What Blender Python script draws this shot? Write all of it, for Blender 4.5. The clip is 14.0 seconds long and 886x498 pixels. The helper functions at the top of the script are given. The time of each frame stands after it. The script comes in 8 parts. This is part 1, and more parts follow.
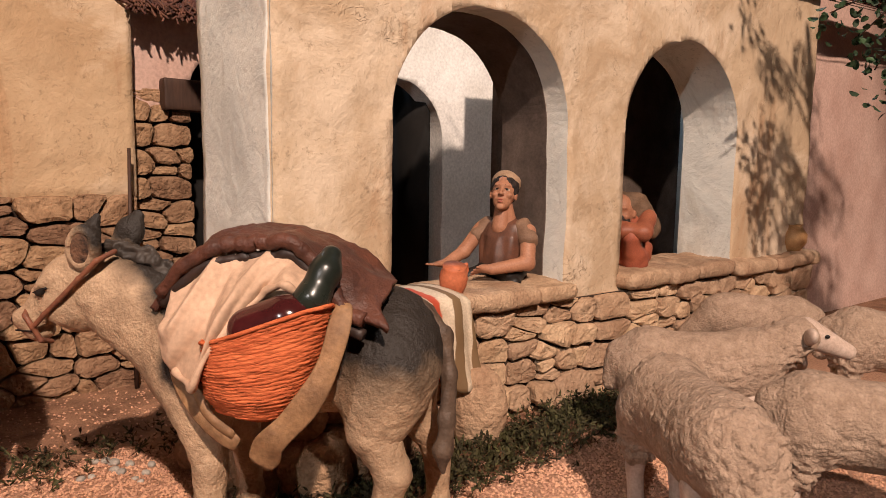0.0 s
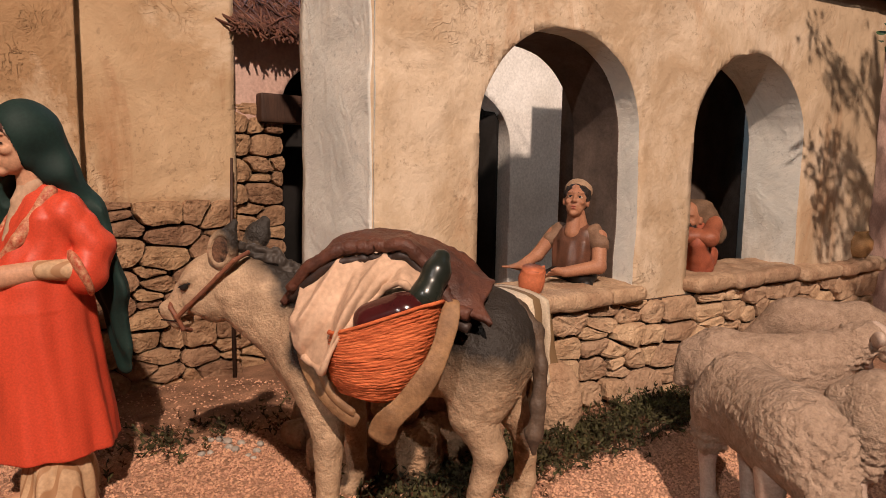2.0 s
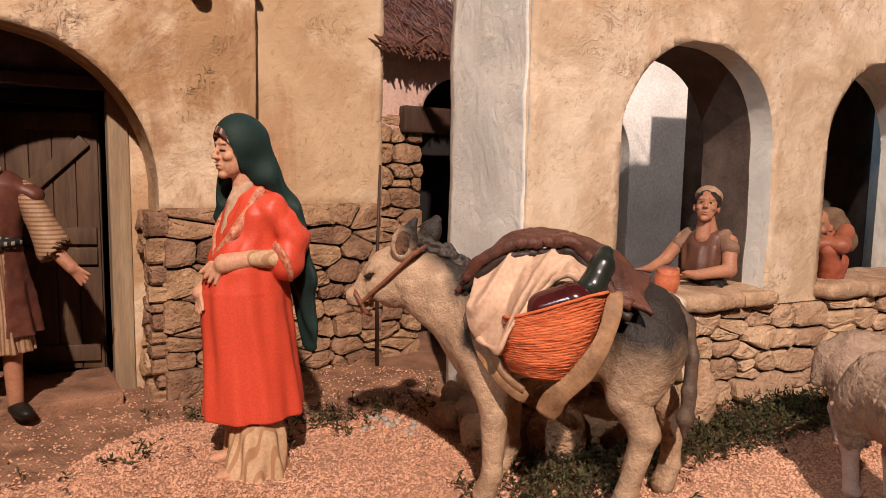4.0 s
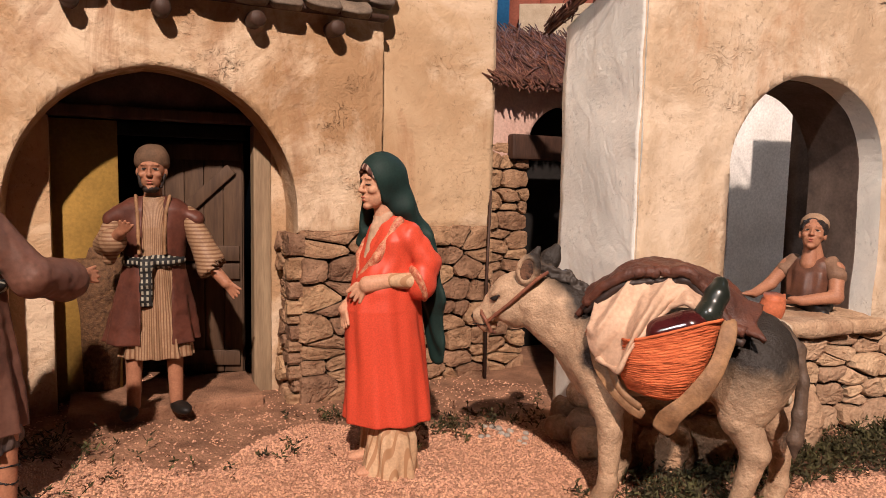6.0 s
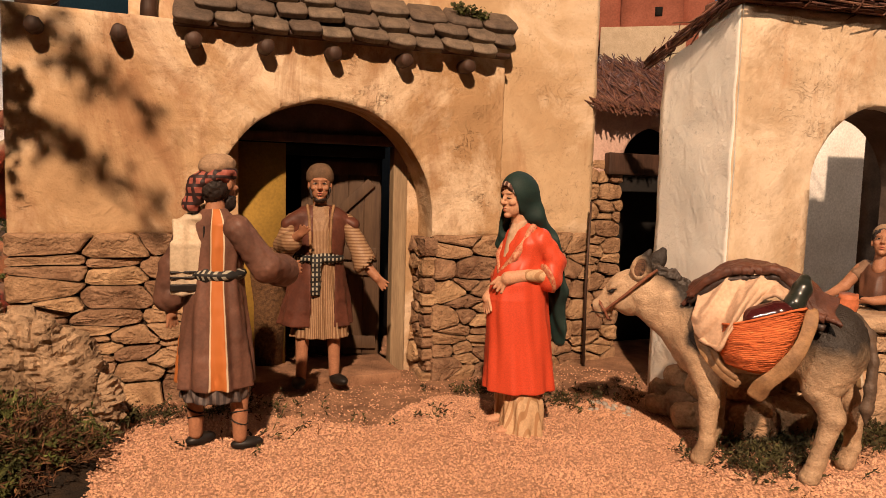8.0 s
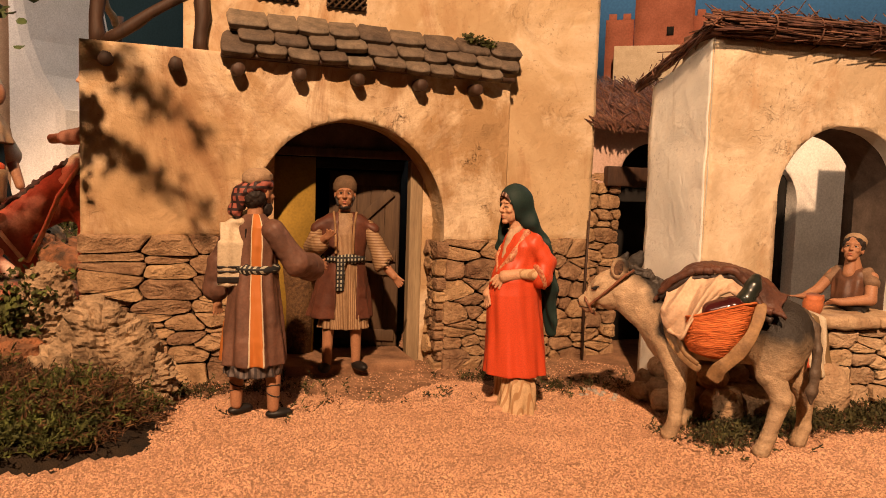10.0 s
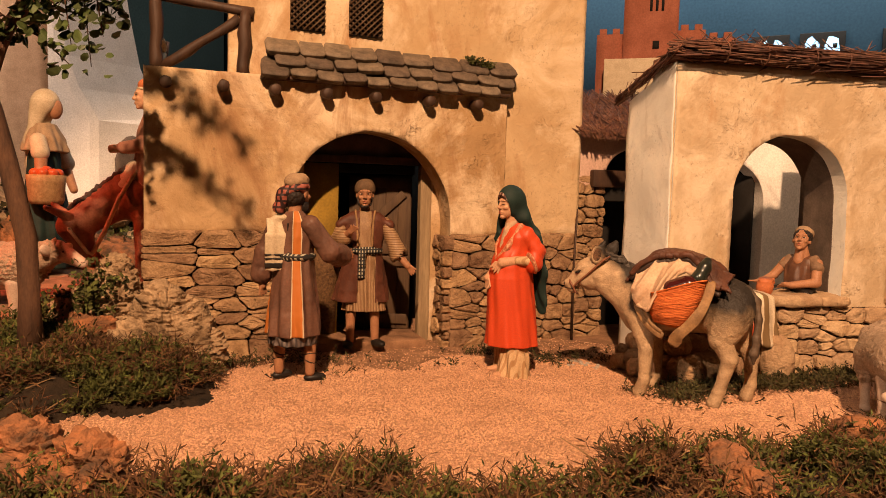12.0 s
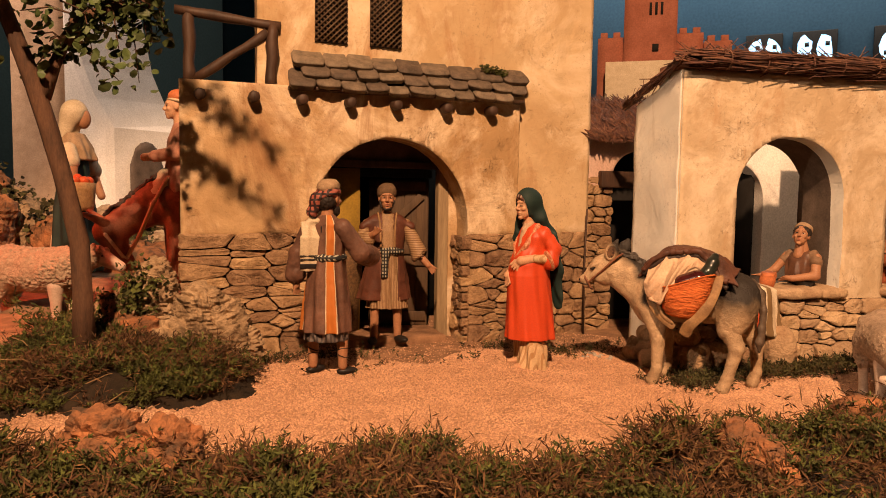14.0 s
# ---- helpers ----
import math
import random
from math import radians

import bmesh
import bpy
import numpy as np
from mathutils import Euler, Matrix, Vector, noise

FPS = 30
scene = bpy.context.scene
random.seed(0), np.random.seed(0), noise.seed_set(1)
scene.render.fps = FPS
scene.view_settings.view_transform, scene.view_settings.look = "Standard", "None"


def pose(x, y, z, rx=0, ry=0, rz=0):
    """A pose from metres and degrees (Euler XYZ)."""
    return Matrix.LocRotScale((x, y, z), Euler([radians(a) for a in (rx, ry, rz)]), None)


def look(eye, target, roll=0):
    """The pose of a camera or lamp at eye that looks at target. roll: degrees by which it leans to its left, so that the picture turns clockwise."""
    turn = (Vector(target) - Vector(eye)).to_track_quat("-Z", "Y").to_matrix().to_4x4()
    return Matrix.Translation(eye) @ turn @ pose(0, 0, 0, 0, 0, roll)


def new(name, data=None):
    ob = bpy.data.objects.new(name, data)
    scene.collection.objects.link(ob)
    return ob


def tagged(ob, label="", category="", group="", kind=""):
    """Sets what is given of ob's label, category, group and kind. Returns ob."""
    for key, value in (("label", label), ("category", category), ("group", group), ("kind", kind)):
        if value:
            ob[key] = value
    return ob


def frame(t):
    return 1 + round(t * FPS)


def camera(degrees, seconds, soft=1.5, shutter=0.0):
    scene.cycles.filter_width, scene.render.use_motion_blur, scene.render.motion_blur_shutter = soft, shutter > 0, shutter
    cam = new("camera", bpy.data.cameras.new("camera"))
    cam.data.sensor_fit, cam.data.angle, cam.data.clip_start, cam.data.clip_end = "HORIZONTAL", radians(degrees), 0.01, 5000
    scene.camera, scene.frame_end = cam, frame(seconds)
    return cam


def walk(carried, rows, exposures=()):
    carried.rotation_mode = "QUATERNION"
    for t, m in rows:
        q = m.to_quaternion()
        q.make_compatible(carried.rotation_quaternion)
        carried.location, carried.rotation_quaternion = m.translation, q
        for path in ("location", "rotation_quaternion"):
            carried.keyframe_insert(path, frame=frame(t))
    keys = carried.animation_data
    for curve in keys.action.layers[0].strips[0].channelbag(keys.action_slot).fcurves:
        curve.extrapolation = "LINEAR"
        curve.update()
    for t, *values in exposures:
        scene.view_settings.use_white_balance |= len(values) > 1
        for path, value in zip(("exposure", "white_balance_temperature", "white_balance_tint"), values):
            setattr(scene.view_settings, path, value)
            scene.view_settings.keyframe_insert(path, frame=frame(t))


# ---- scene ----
cam = camera(65.1, 14.0, soft=0.9)
METRES, EYE, TILT, LEAN, TURN = 0.8, 0.25, 0.0, 0.0, 0.0
ROWS = [
    (0.0, 0.0, 0.0, 0.0, 0.1, -7.14, -0.82),
    (0.5, -0.0096, -0.0157, 0.0008, 0.76, -7.18, -0.86),
    (1.0, -0.0156, -0.0269, 0.0027, 1.56, -7.2, -0.94),
    (1.5, -0.0234, -0.0413, 0.008, 2.5, -7.14, -0.9),
    (2.0, -0.0387, -0.0649, 0.0084, 4.1, -7.0, -0.86),
    (2.5, -0.0526, -0.0753, 0.0024, 5.68, -6.89, -0.86),
    (3.0, -0.0719, -0.0988, 0.0021, 7.49, -6.72, -0.94),
    (5.5, -0.1243, -0.2035, 0.0157, 16.41, -5.79, -1.17),
    (6.0, -0.1306, -0.2296, 0.0264, 17.91, -5.59, -1.23),
    (6.5, -0.1347, -0.2813, 0.0346, 19.7, -5.26, -1.24),
    (7.0, -0.1337, -0.3412, 0.0368, 21.21, -5.01, -1.18),
    (7.5, -0.1399, -0.4112, 0.0349, 21.94, -4.92, -1.29),
    (8.0, -0.1655, -0.4469, 0.0331, 22.49, -5.07, -1.51),
    (10.5, -0.0507, -0.6423, 0.0357, 25.77, -4.08, -1.81),
    (11.0, -0.0416, -0.7209, 0.0306, 26.21, -3.85, -1.8),
    (11.5, -0.0111, -0.748, 0.0315, 25.53, -3.96, -1.64),
    (12.0, 0.0135, -0.7737, 0.0266, 25.2, -4.07, -1.52),
    (12.5, 0.0156, -0.8063, 0.0233, 24.8, -3.94, -1.39),
    (13.0, 0.013, -0.8434, 0.0263, 24.61, -3.83, -1.21),
    (13.5, 0.0085, -0.8616, 0.0358, 24.63, -3.79, -0.99),
    (14.0, -0.0016, -0.8709, 0.0323, 24.77, -4.12, -0.79),
]
WARM = (1.0, 0.72, 0.50)
walk(cam, [(t, pose(0, 0, EYE, TILT, LEAN, TURN) @ pose(METRES * x, METRES * y, METRES * z, 90 + pitch, roll, yaw)) for t, x, y, z, yaw, pitch, roll in ROWS],
     exposures=[(0.0, -0.08, 5650, 12), (0.5, -0.34, 5750, 12), (1.0, -0.04, 5650, 12), (1.5, -0.16, 5750, 12), (2.0, -0.26, 5750, 12), (3.0, -0.12, 5550, 12), (5.5, 0.08, 5400, 12), (6.5, 0.1, 5500, 12), (7.5, 0.08, 6350, 14), (8.2, 0.06, 7200, 16), (10.5, -0.03, 8700, 22), (14.0, -0.08, 9300, 25)])

# ---- light: a dim hall, one strong warm show lamp high in front, a red and a white lamp over the far left ----
world = bpy.data.worlds.new("hall_air")
scene.world = world
world.use_nodes = True
world.node_tree.nodes["Background"].inputs[0].default_value = (0.75, 0.62, 0.60, 1)
world.node_tree.nodes["Background"].inputs[1].default_value = 0.011


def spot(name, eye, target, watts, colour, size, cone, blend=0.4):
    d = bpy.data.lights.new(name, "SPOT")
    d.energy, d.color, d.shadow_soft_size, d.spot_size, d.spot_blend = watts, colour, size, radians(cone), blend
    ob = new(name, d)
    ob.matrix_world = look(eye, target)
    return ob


spot("show_spotlight", (0.62, -2.15, 2.55), (-0.35, 0.45, 0.15), 940, WARM, 0.048, 45, 0.22)
# added fill with no known source, brightens the white wall behind the portico
spot("portico_fill_spot", (0.146, 0.566, 1.75), (-0.023, 1.080, 0.32), 46, (1.0, 0.80, 0.62), 0.02, 17, 0.3)
spot("red_spotlight", (-1.75, -0.50, 1.20), (-1.20, 0.26, 0.05), 85, (1.0, 0.17, 0.09), 0.03, 25)
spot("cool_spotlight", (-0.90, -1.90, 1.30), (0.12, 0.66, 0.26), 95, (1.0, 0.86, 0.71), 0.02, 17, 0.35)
spot("white_spotlight", (-2.02, -0.35, 1.55), (-1.98, 1.05, 0.55), 95, (1.0, 0.88, 0.82), 0.03, 46)

hall_lamp = bpy.data.lights.new("hall_lamp", "AREA")
hall_lamp.shape, hall_lamp.size, hall_lamp.size_y, hall_lamp.energy, hall_lamp.color = "RECTANGLE", 5.0, 0.3, 190, (0.75, 0.90, 1.0)
new("hall_lamp", hall_lamp).matrix_world = look((0.0, 3.4, 3.3), (0.0, 4.6, 1.0))

# ---- materials ----
MATS = {}


def mat(name, a, b=None, rough=0.8, scale=60.0, fine=600.0, bump=0.3, dist=0.0015, spec=0.3, island=0.0, per_object=0.0, streak=None, coords="world"):
    """A painted or natural surface: two colours mixed by coarse and fine noise, with relief. Scales are per metre."""
    if name in MATS:
        return MATS[name]
    m = bpy.data.materials.new(name)
    m.use_nodes = True
    nt = m.node_tree
    N, L = nt.nodes, nt.links
    bs = N["Principled BSDF"]
    bs.inputs["Roughness"].default_value = rough
    bs.inputs["Specular IOR Level"].default_value = spec
    b = b or tuple(c * 0.75 for c in a)
    if coords == "world":
        co = N.new("ShaderNodeNewGeometry").outputs["Position"]
    else:
        co = N.new("ShaderNodeTexCoord").outputs["Object"]
    if streak:
        mp = N.new("ShaderNodeMapping")
        mp.inputs["Scale"].default_value = streak
        L.new(co, mp.inputs[0])
        co2 = mp.outputs[0]
    else:
        co2 = co
    n1 = N.new("ShaderNodeTexNoise")
    n1.inputs["Scale"].default_value, n1.inputs["Detail"].default_value = scale, 6
    n1.inputs["Roughness"].default_value = 0.62
    L.new(co2, n1.inputs["Vector"])
    n2 = N.new("ShaderNodeTexNoise")
    n2.inputs["Scale"].default_value, n2.inputs["Detail"].default_value = fine, 4
    L.new(co2, n2.inputs["Vector"])
    r = N.new("ShaderNodeMapRange")
    r.inputs[1].default_value, r.inputs[2].default_value = 0.34, 0.66
    L.new(n1.outputs[0], r.inputs[0])
    mx = N.new("ShaderNodeMix")
    mx.data_type = "RGBA"
    mx.inputs[6].default_value, mx.inputs[7].default_value = (*a, 1), (*b, 1)
    L.new(r.outputs[0], mx.inputs[0])
    hs = N.new("ShaderNodeHueSaturation")
    L.new(mx.outputs[2], hs.inputs["Color"])
    v = N.new("ShaderNodeMapRange")
    v.inputs[1].default_value, v.inputs[2].default_value, v.inputs[3].default_value, v.inputs[4].default_value = 0.3, 0.7, 0.86, 1.14
    L.new(n2.outputs[0], v.inputs[0])
    val = v.outputs[0]
    if island or per_object:
        src = N.new("ShaderNodeNewGeometry").outputs["Random Per Island"] if island else N.new("ShaderNodeObjectInfo").outputs["Random"]
        k = island or per_object
        rr = N.new("ShaderNodeMapRange")
        rr.inputs[3].default_value, rr.inputs[4].default_value = 1 - k, 1 + k
        L.new(src, rr.inputs[0])
        mu = N.new("ShaderNodeMath")
        mu.operation = "MULTIPLY"
        L.new(val, mu.inputs[0])
        L.new(rr.outputs[0], mu.inputs[1])
        val = mu.outputs[0]
        hh = N.new("ShaderNodeMapRange")
        hh.inputs[3].default_value, hh.inputs[4].default_value = 0.5 - k * 0.03, 0.5 + k * 0.02
        L.new(src, hh.inputs[0])
        L.new(hh.outputs[0], hs.inputs["Hue"])
    L.new(val, hs.inputs["Value"])
    L.new(hs.outputs[0], bs.inputs["Base Color"])
    rm = N.new("ShaderNodeMapRange")
    rm.inputs[3].default_value, rm.inputs[4].default_value = max(rough - 0.12, 0.05), min(rough + 0.1, 1)
    L.new(n1.outputs[0], rm.inputs[0])
    L.new(rm.outputs[0], bs.inputs["Roughness"])
    if bump:
        ad = N.new("ShaderNodeMath")
        ad.operation = "MULTIPLY_ADD"
        ad.inputs[1].default_value = 0.35
        L.new(n2.outputs[0], ad.inputs[0])
        L.new(n1.outputs[0], ad.inputs[2])
        h = ad.outputs[0]
        bp = N.new("ShaderNodeBump")
        bp.inputs["Strength"].default_value, bp.inputs["Distance"].default_value = bump, dist
        L.new(h, bp.inputs["Height"])
        L.new(bp.outputs[0], bs.inputs["Normal"])
    MATS[name] = m
    return m


def glow(name, colour, strength):
    m = bpy.data.materials.new(name)
    m.use_nodes = True
    bs = m.node_tree.nodes["Principled BSDF"]
    bs.inputs["Base Color"].default_value = (*colour, 1)
    bs.inputs["Emission Color"].default_value = (*colour, 1)
    bs.inputs["Emission Strength"].default_value = strength
    return m


def banded(m, axis, period, colour, width, coords="Object", soft=0.02):
    """Lays painted stripes of a colour over a material, across one axis of the object."""
    nt = m.node_tree
    N, L = nt.nodes, nt.links
    bs = N["Principled BSDF"]
    old = bs.inputs["Base Color"].links[0].from_socket
    co = N.new("ShaderNodeTexCoord")
    wob = N.new("ShaderNodeTexNoise")
    wob.inputs["Scale"].default_value = 60
    L.new(co.outputs[coords], wob.inputs["Vector"])
    sp = N.new("ShaderNodeSeparateXYZ")
    L.new(co.outputs[coords], sp.inputs[0])
    src = sp.outputs["XYZ".index(axis)] if axis in "XYZ" else None
    if axis == "A":
        at = N.new("ShaderNodeMath")
        at.operation = "ARCTAN2"
        L.new(sp.outputs[1], at.inputs[0])
        L.new(sp.outputs[0], at.inputs[1])
        src = at.outputs[0]
    ad = N.new("ShaderNodeMath")
    ad.operation = "MULTIPLY_ADD"
    ad.inputs[1].default_value = period * (0.02 if axis == "A" else 0.12)
    L.new(wob.outputs[0], ad.inputs[0])
    shift = N.new("ShaderNodeMath")
    shift.operation = "SUBTRACT"
    shift.inputs[1].default_value = period * (0.01 if axis == "A" else 0.06)
    L.new(src, shift.inputs[0])
    L.new(shift.outputs[0], ad.inputs[2])
    pp = N.new("ShaderNodeMath")
    pp.operation = "PINGPONG"
    pp.inputs[1].default_value = period / 2
    L.new(ad.outputs[0], pp.inputs[0])
    rg = N.new("ShaderNodeMapRange")
    rg.inputs[1].default_value, rg.inputs[2].default_value = period / 2 * width, period / 2 * (width + soft * 6)
    rg.inputs[3].default_value, rg.inputs[4].default_value = 1, 0
    L.new(pp.outputs[0], rg.inputs[0])
    mx = N.new("ShaderNodeMix")
    mx.data_type = "RGBA"
    L.new(rg.outputs[0], mx.inputs[0])
    L.new(old, mx.inputs[6])
    mx.inputs[7].default_value = (*colour, 1)
    L.new(mx.outputs[2], bs.inputs["Base Color"])
    return m




def plaster(name, a, b, pale, stain, relief=0.34):
    """Hand-trowelled tinted plaster: two tones, pale worn patches, running stains, ridges and chips."""
    m = bpy.data.materials.new(name)
    m.use_nodes = True
    N, L = m.node_tree.nodes, m.node_tree.links
    bs = N["Principled BSDF"]
    bs.inputs["Roughness"].default_value, bs.inputs["Specular IOR Level"].default_value = 0.82, 0.25
    co = N.new("ShaderNodeNewGeometry").outputs["Position"]

    def tex(scale, detail=6, rough=0.6, distort=0.0, stretch=None):
        src = co
        if stretch:
            mp = N.new("ShaderNodeMapping")
            mp.inputs["Scale"].default_value = stretch
            L.new(co, mp.inputs[0])
            src = mp.outputs[0]
        t = N.new("ShaderNodeTexNoise")
        t.inputs["Scale"].default_value, t.inputs["Detail"].default_value = scale, detail
        t.inputs["Roughness"].default_value, t.inputs["Distortion"].default_value = rough, distort
        L.new(src, t.inputs["Vector"])
        return t.outputs[0]

    def ramp(src, lo, hi, a_=0.0, b_=1.0):
        r = N.new("ShaderNodeMapRange")
        r.inputs[1].default_value, r.inputs[2].default_value, r.inputs[3].default_value, r.inputs[4].default_value = lo, hi, a_, b_
        L.new(src, r.inputs[0])
        return r.outputs[0]

    def blend(f, x, y):
        k = N.new("ShaderNodeMix")
        k.data_type = "RGBA"
        L.new(f, k.inputs[0])
        for s, v in ((6, x), (7, y)):
            if isinstance(v, tuple):
                k.inputs[s].default_value = (*v, 1)
            else:
                L.new(v, k.inputs[s])
        return k.outputs[2]
    def calc(op, x, y):
        k = N.new("ShaderNodeMath")
        k.operation = op
        for i, w in enumerate((x, y)):
            if isinstance(w, (int, float)):
                k.inputs[i].default_value = w
            else:
                L.new(w, k.inputs[i])
        return k.outputs[0]
    # flaky places, where the trowel has left ridges and the skin has cracked
    flaky = ramp(tex(11, 5, 0.6, 0.4), 0.58, 0.70)
    ridge = ramp(calc("ABSOLUTE", calc("SUBTRACT", tex(46, 4, 0.55, 1.6), 0.5), 0), 0.0, 0.035, 1.0, 0.0)
    c = blend(ramp(tex(6, 8, 0.62, 0.6), 0.36, 0.64), a, b)
    c = blend(ramp(tex(5, 8, 0.68, 0.5), 0.47, 0.60, 0, 0.95), c, pale)
    c = blend(ramp(tex(8, 7, 0.7, 0.8, (1, 1, 0.30)), 0.53, 0.66, 0, 0.8), c, stain)
    c = blend(calc("MULTIPLY", ramp(tex(170, 6, 0.72), 0.55, 0.68, 0, 0.7), ramp(tex(16, 4, 0.6), 0.46, 0.60, 0.1, 1.0)), c, tuple(q * 0.5 for q in b))
    c = blend(calc("MULTIPLY", calc("MULTIPLY", ridge, flaky), 0.25), c, stain)
    L.new(c, bs.inputs["Base Color"])
    h = calc("ADD", tex(17, 7, 0.58, 0.3), calc("MULTIPLY", tex(75, 6, 0.62, 0.5), 0.20))
    h = calc("ADD", h, calc("MULTIPLY", tex(330, 4, 0.65), 0.070))
    h = calc("ADD", h, calc("MULTIPLY", calc("MULTIPLY", ridge, flaky), 0.16))
    h = calc("ADD", h, calc("MULTIPLY", ramp(tex(60, 5, 0.55, 2.2), 0.60, 0.63, 0, -0.30), flaky))
    bp = N.new("ShaderNodeBump")
    bp.inputs["Strength"].default_value, bp.inputs["Distance"].default_value = relief, 0.010
    L.new(h, bp.inputs["Height"])
    L.new(bp.outputs[0], bs.inputs["Normal"])
    MATS[name] = m
    return m


PLASTER = plaster("ochre_plaster", (0.50, 0.335, 0.19), (0.375, 0.228, 0.115), (0.68, 0.53, 0.37), (0.28, 0.14, 0.068), 0.95)
PALEPLASTER = plaster("pale_ochre_plaster", (0.53, 0.395, 0.26), (0.45, 0.32, 0.20), (0.65, 0.515, 0.375), (0.42, 0.24, 0.125), 0.68)
TOWERPLASTER = plaster("straw_plaster", (0.58, 0.42, 0.26), (0.46, 0.305, 0.17), (0.70, 0.55, 0.39), (0.37, 0.19, 0.09), 0.65)
LIMEWASH = plaster("bluish_limewash", (0.70, 0.68, 0.62), (0.60, 0.59, 0.54), (0.77, 0.73, 0.65), (0.40, 0.35, 0.28), 0.55)
WHITEWASH = mat("whitewash", (0.80, 0.77, 0.73), (0.70, 0.67, 0.62), 0.85, 12, 250, 0.4, 0.003)
DARKWALL = mat("dark_brown_plaster", (0.13, 0.095, 0.075), (0.07, 0.05, 0.04), 0.9, 25, 300, 0.4, 0.003)
PINKWALL = mat("pink_plaster", (0.58, 0.40, 0.33), (0.47, 0.30, 0.24), 0.85, 12, 250, 0.4, 0.003)
YELLOWWALL = mat("yellow_plaster", (0.34, 0.205, 0.040), (0.25, 0.15, 0.030), 0.85, 12, 250, 0.3, 0.003)
STONE = mat("painted_stone", (0.40, 0.252, 0.145), (0.20, 0.112, 0.060), 0.78, 38, 300, 1.0, 0.008, per_object=0.30)
PALESTONE = mat("pale_painted_stone", (0.52, 0.36, 0.225), (0.34, 0.21, 0.122), 0.76, 34, 320, 0.9, 0.007, per_object=0.17)
MORTAR = mat("dark_mortar", (0.05, 0.030, 0.018), (0.025, 0.015, 0.010), 0.95, 80, 500, 0.6, 0.003)
SLATE = mat("grey_slate", (0.175, 0.130, 0.095), (0.085, 0.064, 0.048), 0.65, 60, 400, 0.7, 0.003, per_object=0.32)
DARKWOOD = mat("dark_wood", (0.075, 0.038, 0.024), (0.03, 0.016, 0.011), 0.6, 40, 400, 0.6, 0.0015, streak=(1, 1, 0.15))
DOORWOOD = mat("door_wood", (0.10, 0.058, 0.032), (0.055, 0.03, 0.017), 0.65, 60, 500, 0.5, 0.001, streak=(1, 1, 0.1))
FRAMEWOOD = mat("pale_frame_wood", (0.34, 0.25, 0.15), (0.22, 0.15, 0.09), 0.7, 50, 500, 0.5, 0.001, streak=(1, 1, 0.1))
STICKS = mat("brown_heather_sticks", (0.165, 0.068, 0.042), (0.055, 0.025, 0.018), 0.7, 90, 700, 0.3, 0.001, island=0.45)
EARTH = mat("reddish_earth", (0.35, 0.19, 0.112), (0.17, 0.088, 0.050), 0.95, 26, 420, 1.0, 0.006)
GRAVEL = mat("pink_gravel_bed", (0.50, 0.285, 0.18), (0.33, 0.18, 0.11), 0.85, 330, 900, 1.0, 0.003)
GRAIN = mat("pink_gravel_grains", (0.60, 0.345, 0.22), (0.47, 0.262, 0.16), 0.8, 14, 900, 0.2, 0.0006, island=0.22)
MOSS = mat("dried_moss", (0.100, 0.115, 0.028), (0.030, 0.030, 0.010), 0.8, 40, 500, 0.2, 0.001, island=0.5)
HERB = mat("dark_herbs", (0.070, 0.066, 0.022), (0.030, 0.022, 0.010), 0.8, 40, 500, 0.2, 0.001, island=0.5)
DRYMOSS = mat("brown_dried_moss", (0.165, 0.080, 0.036), (0.045, 0.022, 0.011), 0.85, 40, 500, 0.2, 0.001, island=0.5)
ROCK = mat("cork_bark_rock", (0.42, 0.29, 0.18), (0.16, 0.095, 0.055), 0.9, 35, 380, 1.0, 0.006)
PALEROCK = mat("pale_cork_bark_rock", (0.46, 0.32, 0.20), (0.13, 0.08, 0.045), 0.9, 30, 300, 1.0, 0.008)
REDROCK = mat("rusty_rock", (0.42, 0.165, 0.075), (0.085, 0.052, 0.034), 0.9, 35, 380, 1.0, 0.006)
SKIN = mat("painted_skin", (0.56, 0.315, 0.195), (0.48, 0.25, 0.15), 0.58, 70, 500, 0.25, 0.0008, spec=0.25)
DARKSKIN = mat("painted_tanned_skin", (0.38, 0.18, 0.10), (0.30, 0.135, 0.075), 0.55, 70, 500, 0.25, 0.0008, spec=0.28)
BEARD = mat("dark_painted_hair", (0.028, 0.018, 0.014), (0.014, 0.01, 0.009), 0.6, 200, 900, 0.8, 0.0015)
RED = mat("red_painted_dress", (0.60, 0.072, 0.03), (0.53, 0.058, 0.025), 0.50, 12, 700, 0.12, 0.0008, spec=0.35)
GREEN = mat("dark_green_veil", (0.014, 0.036, 0.030), (0.009, 0.022, 0.020), 0.68, 18, 500, 0.15, 0.0008, spec=0.25)
CREAM = mat("cream_cloth", (0.56, 0.375, 0.255), (0.44, 0.285, 0.185), 0.7, 30, 300, 0.35, 0.0015)
MAROON = mat("maroon_cloth", (0.125, 0.042, 0.026), (0.07, 0.026, 0.018), 0.5, 30, 300, 0.25, 0.001)
BROWNROBE = mat("brown_violet_robe", (0.165, 0.078, 0.053), (0.095, 0.046, 0.033), 0.55, 25, 300, 0.25, 0.001)
BLACK = mat("black_leather", (0.018, 0.014, 0.012), (0.01, 0.008, 0.007), 0.5, 60, 400, 0.2, 0.0006)
OLIVE = mat("brown_felt_cap", (0.17, 0.10, 0.058), (0.10, 0.06, 0.035), 0.8, 60, 500, 0.4, 0.001)
HIDE = mat("donkey_hide", (0.46, 0.315, 0.195), (0.28, 0.185, 0.112), 0.60, 55, 520, 1.0, 0.0030)
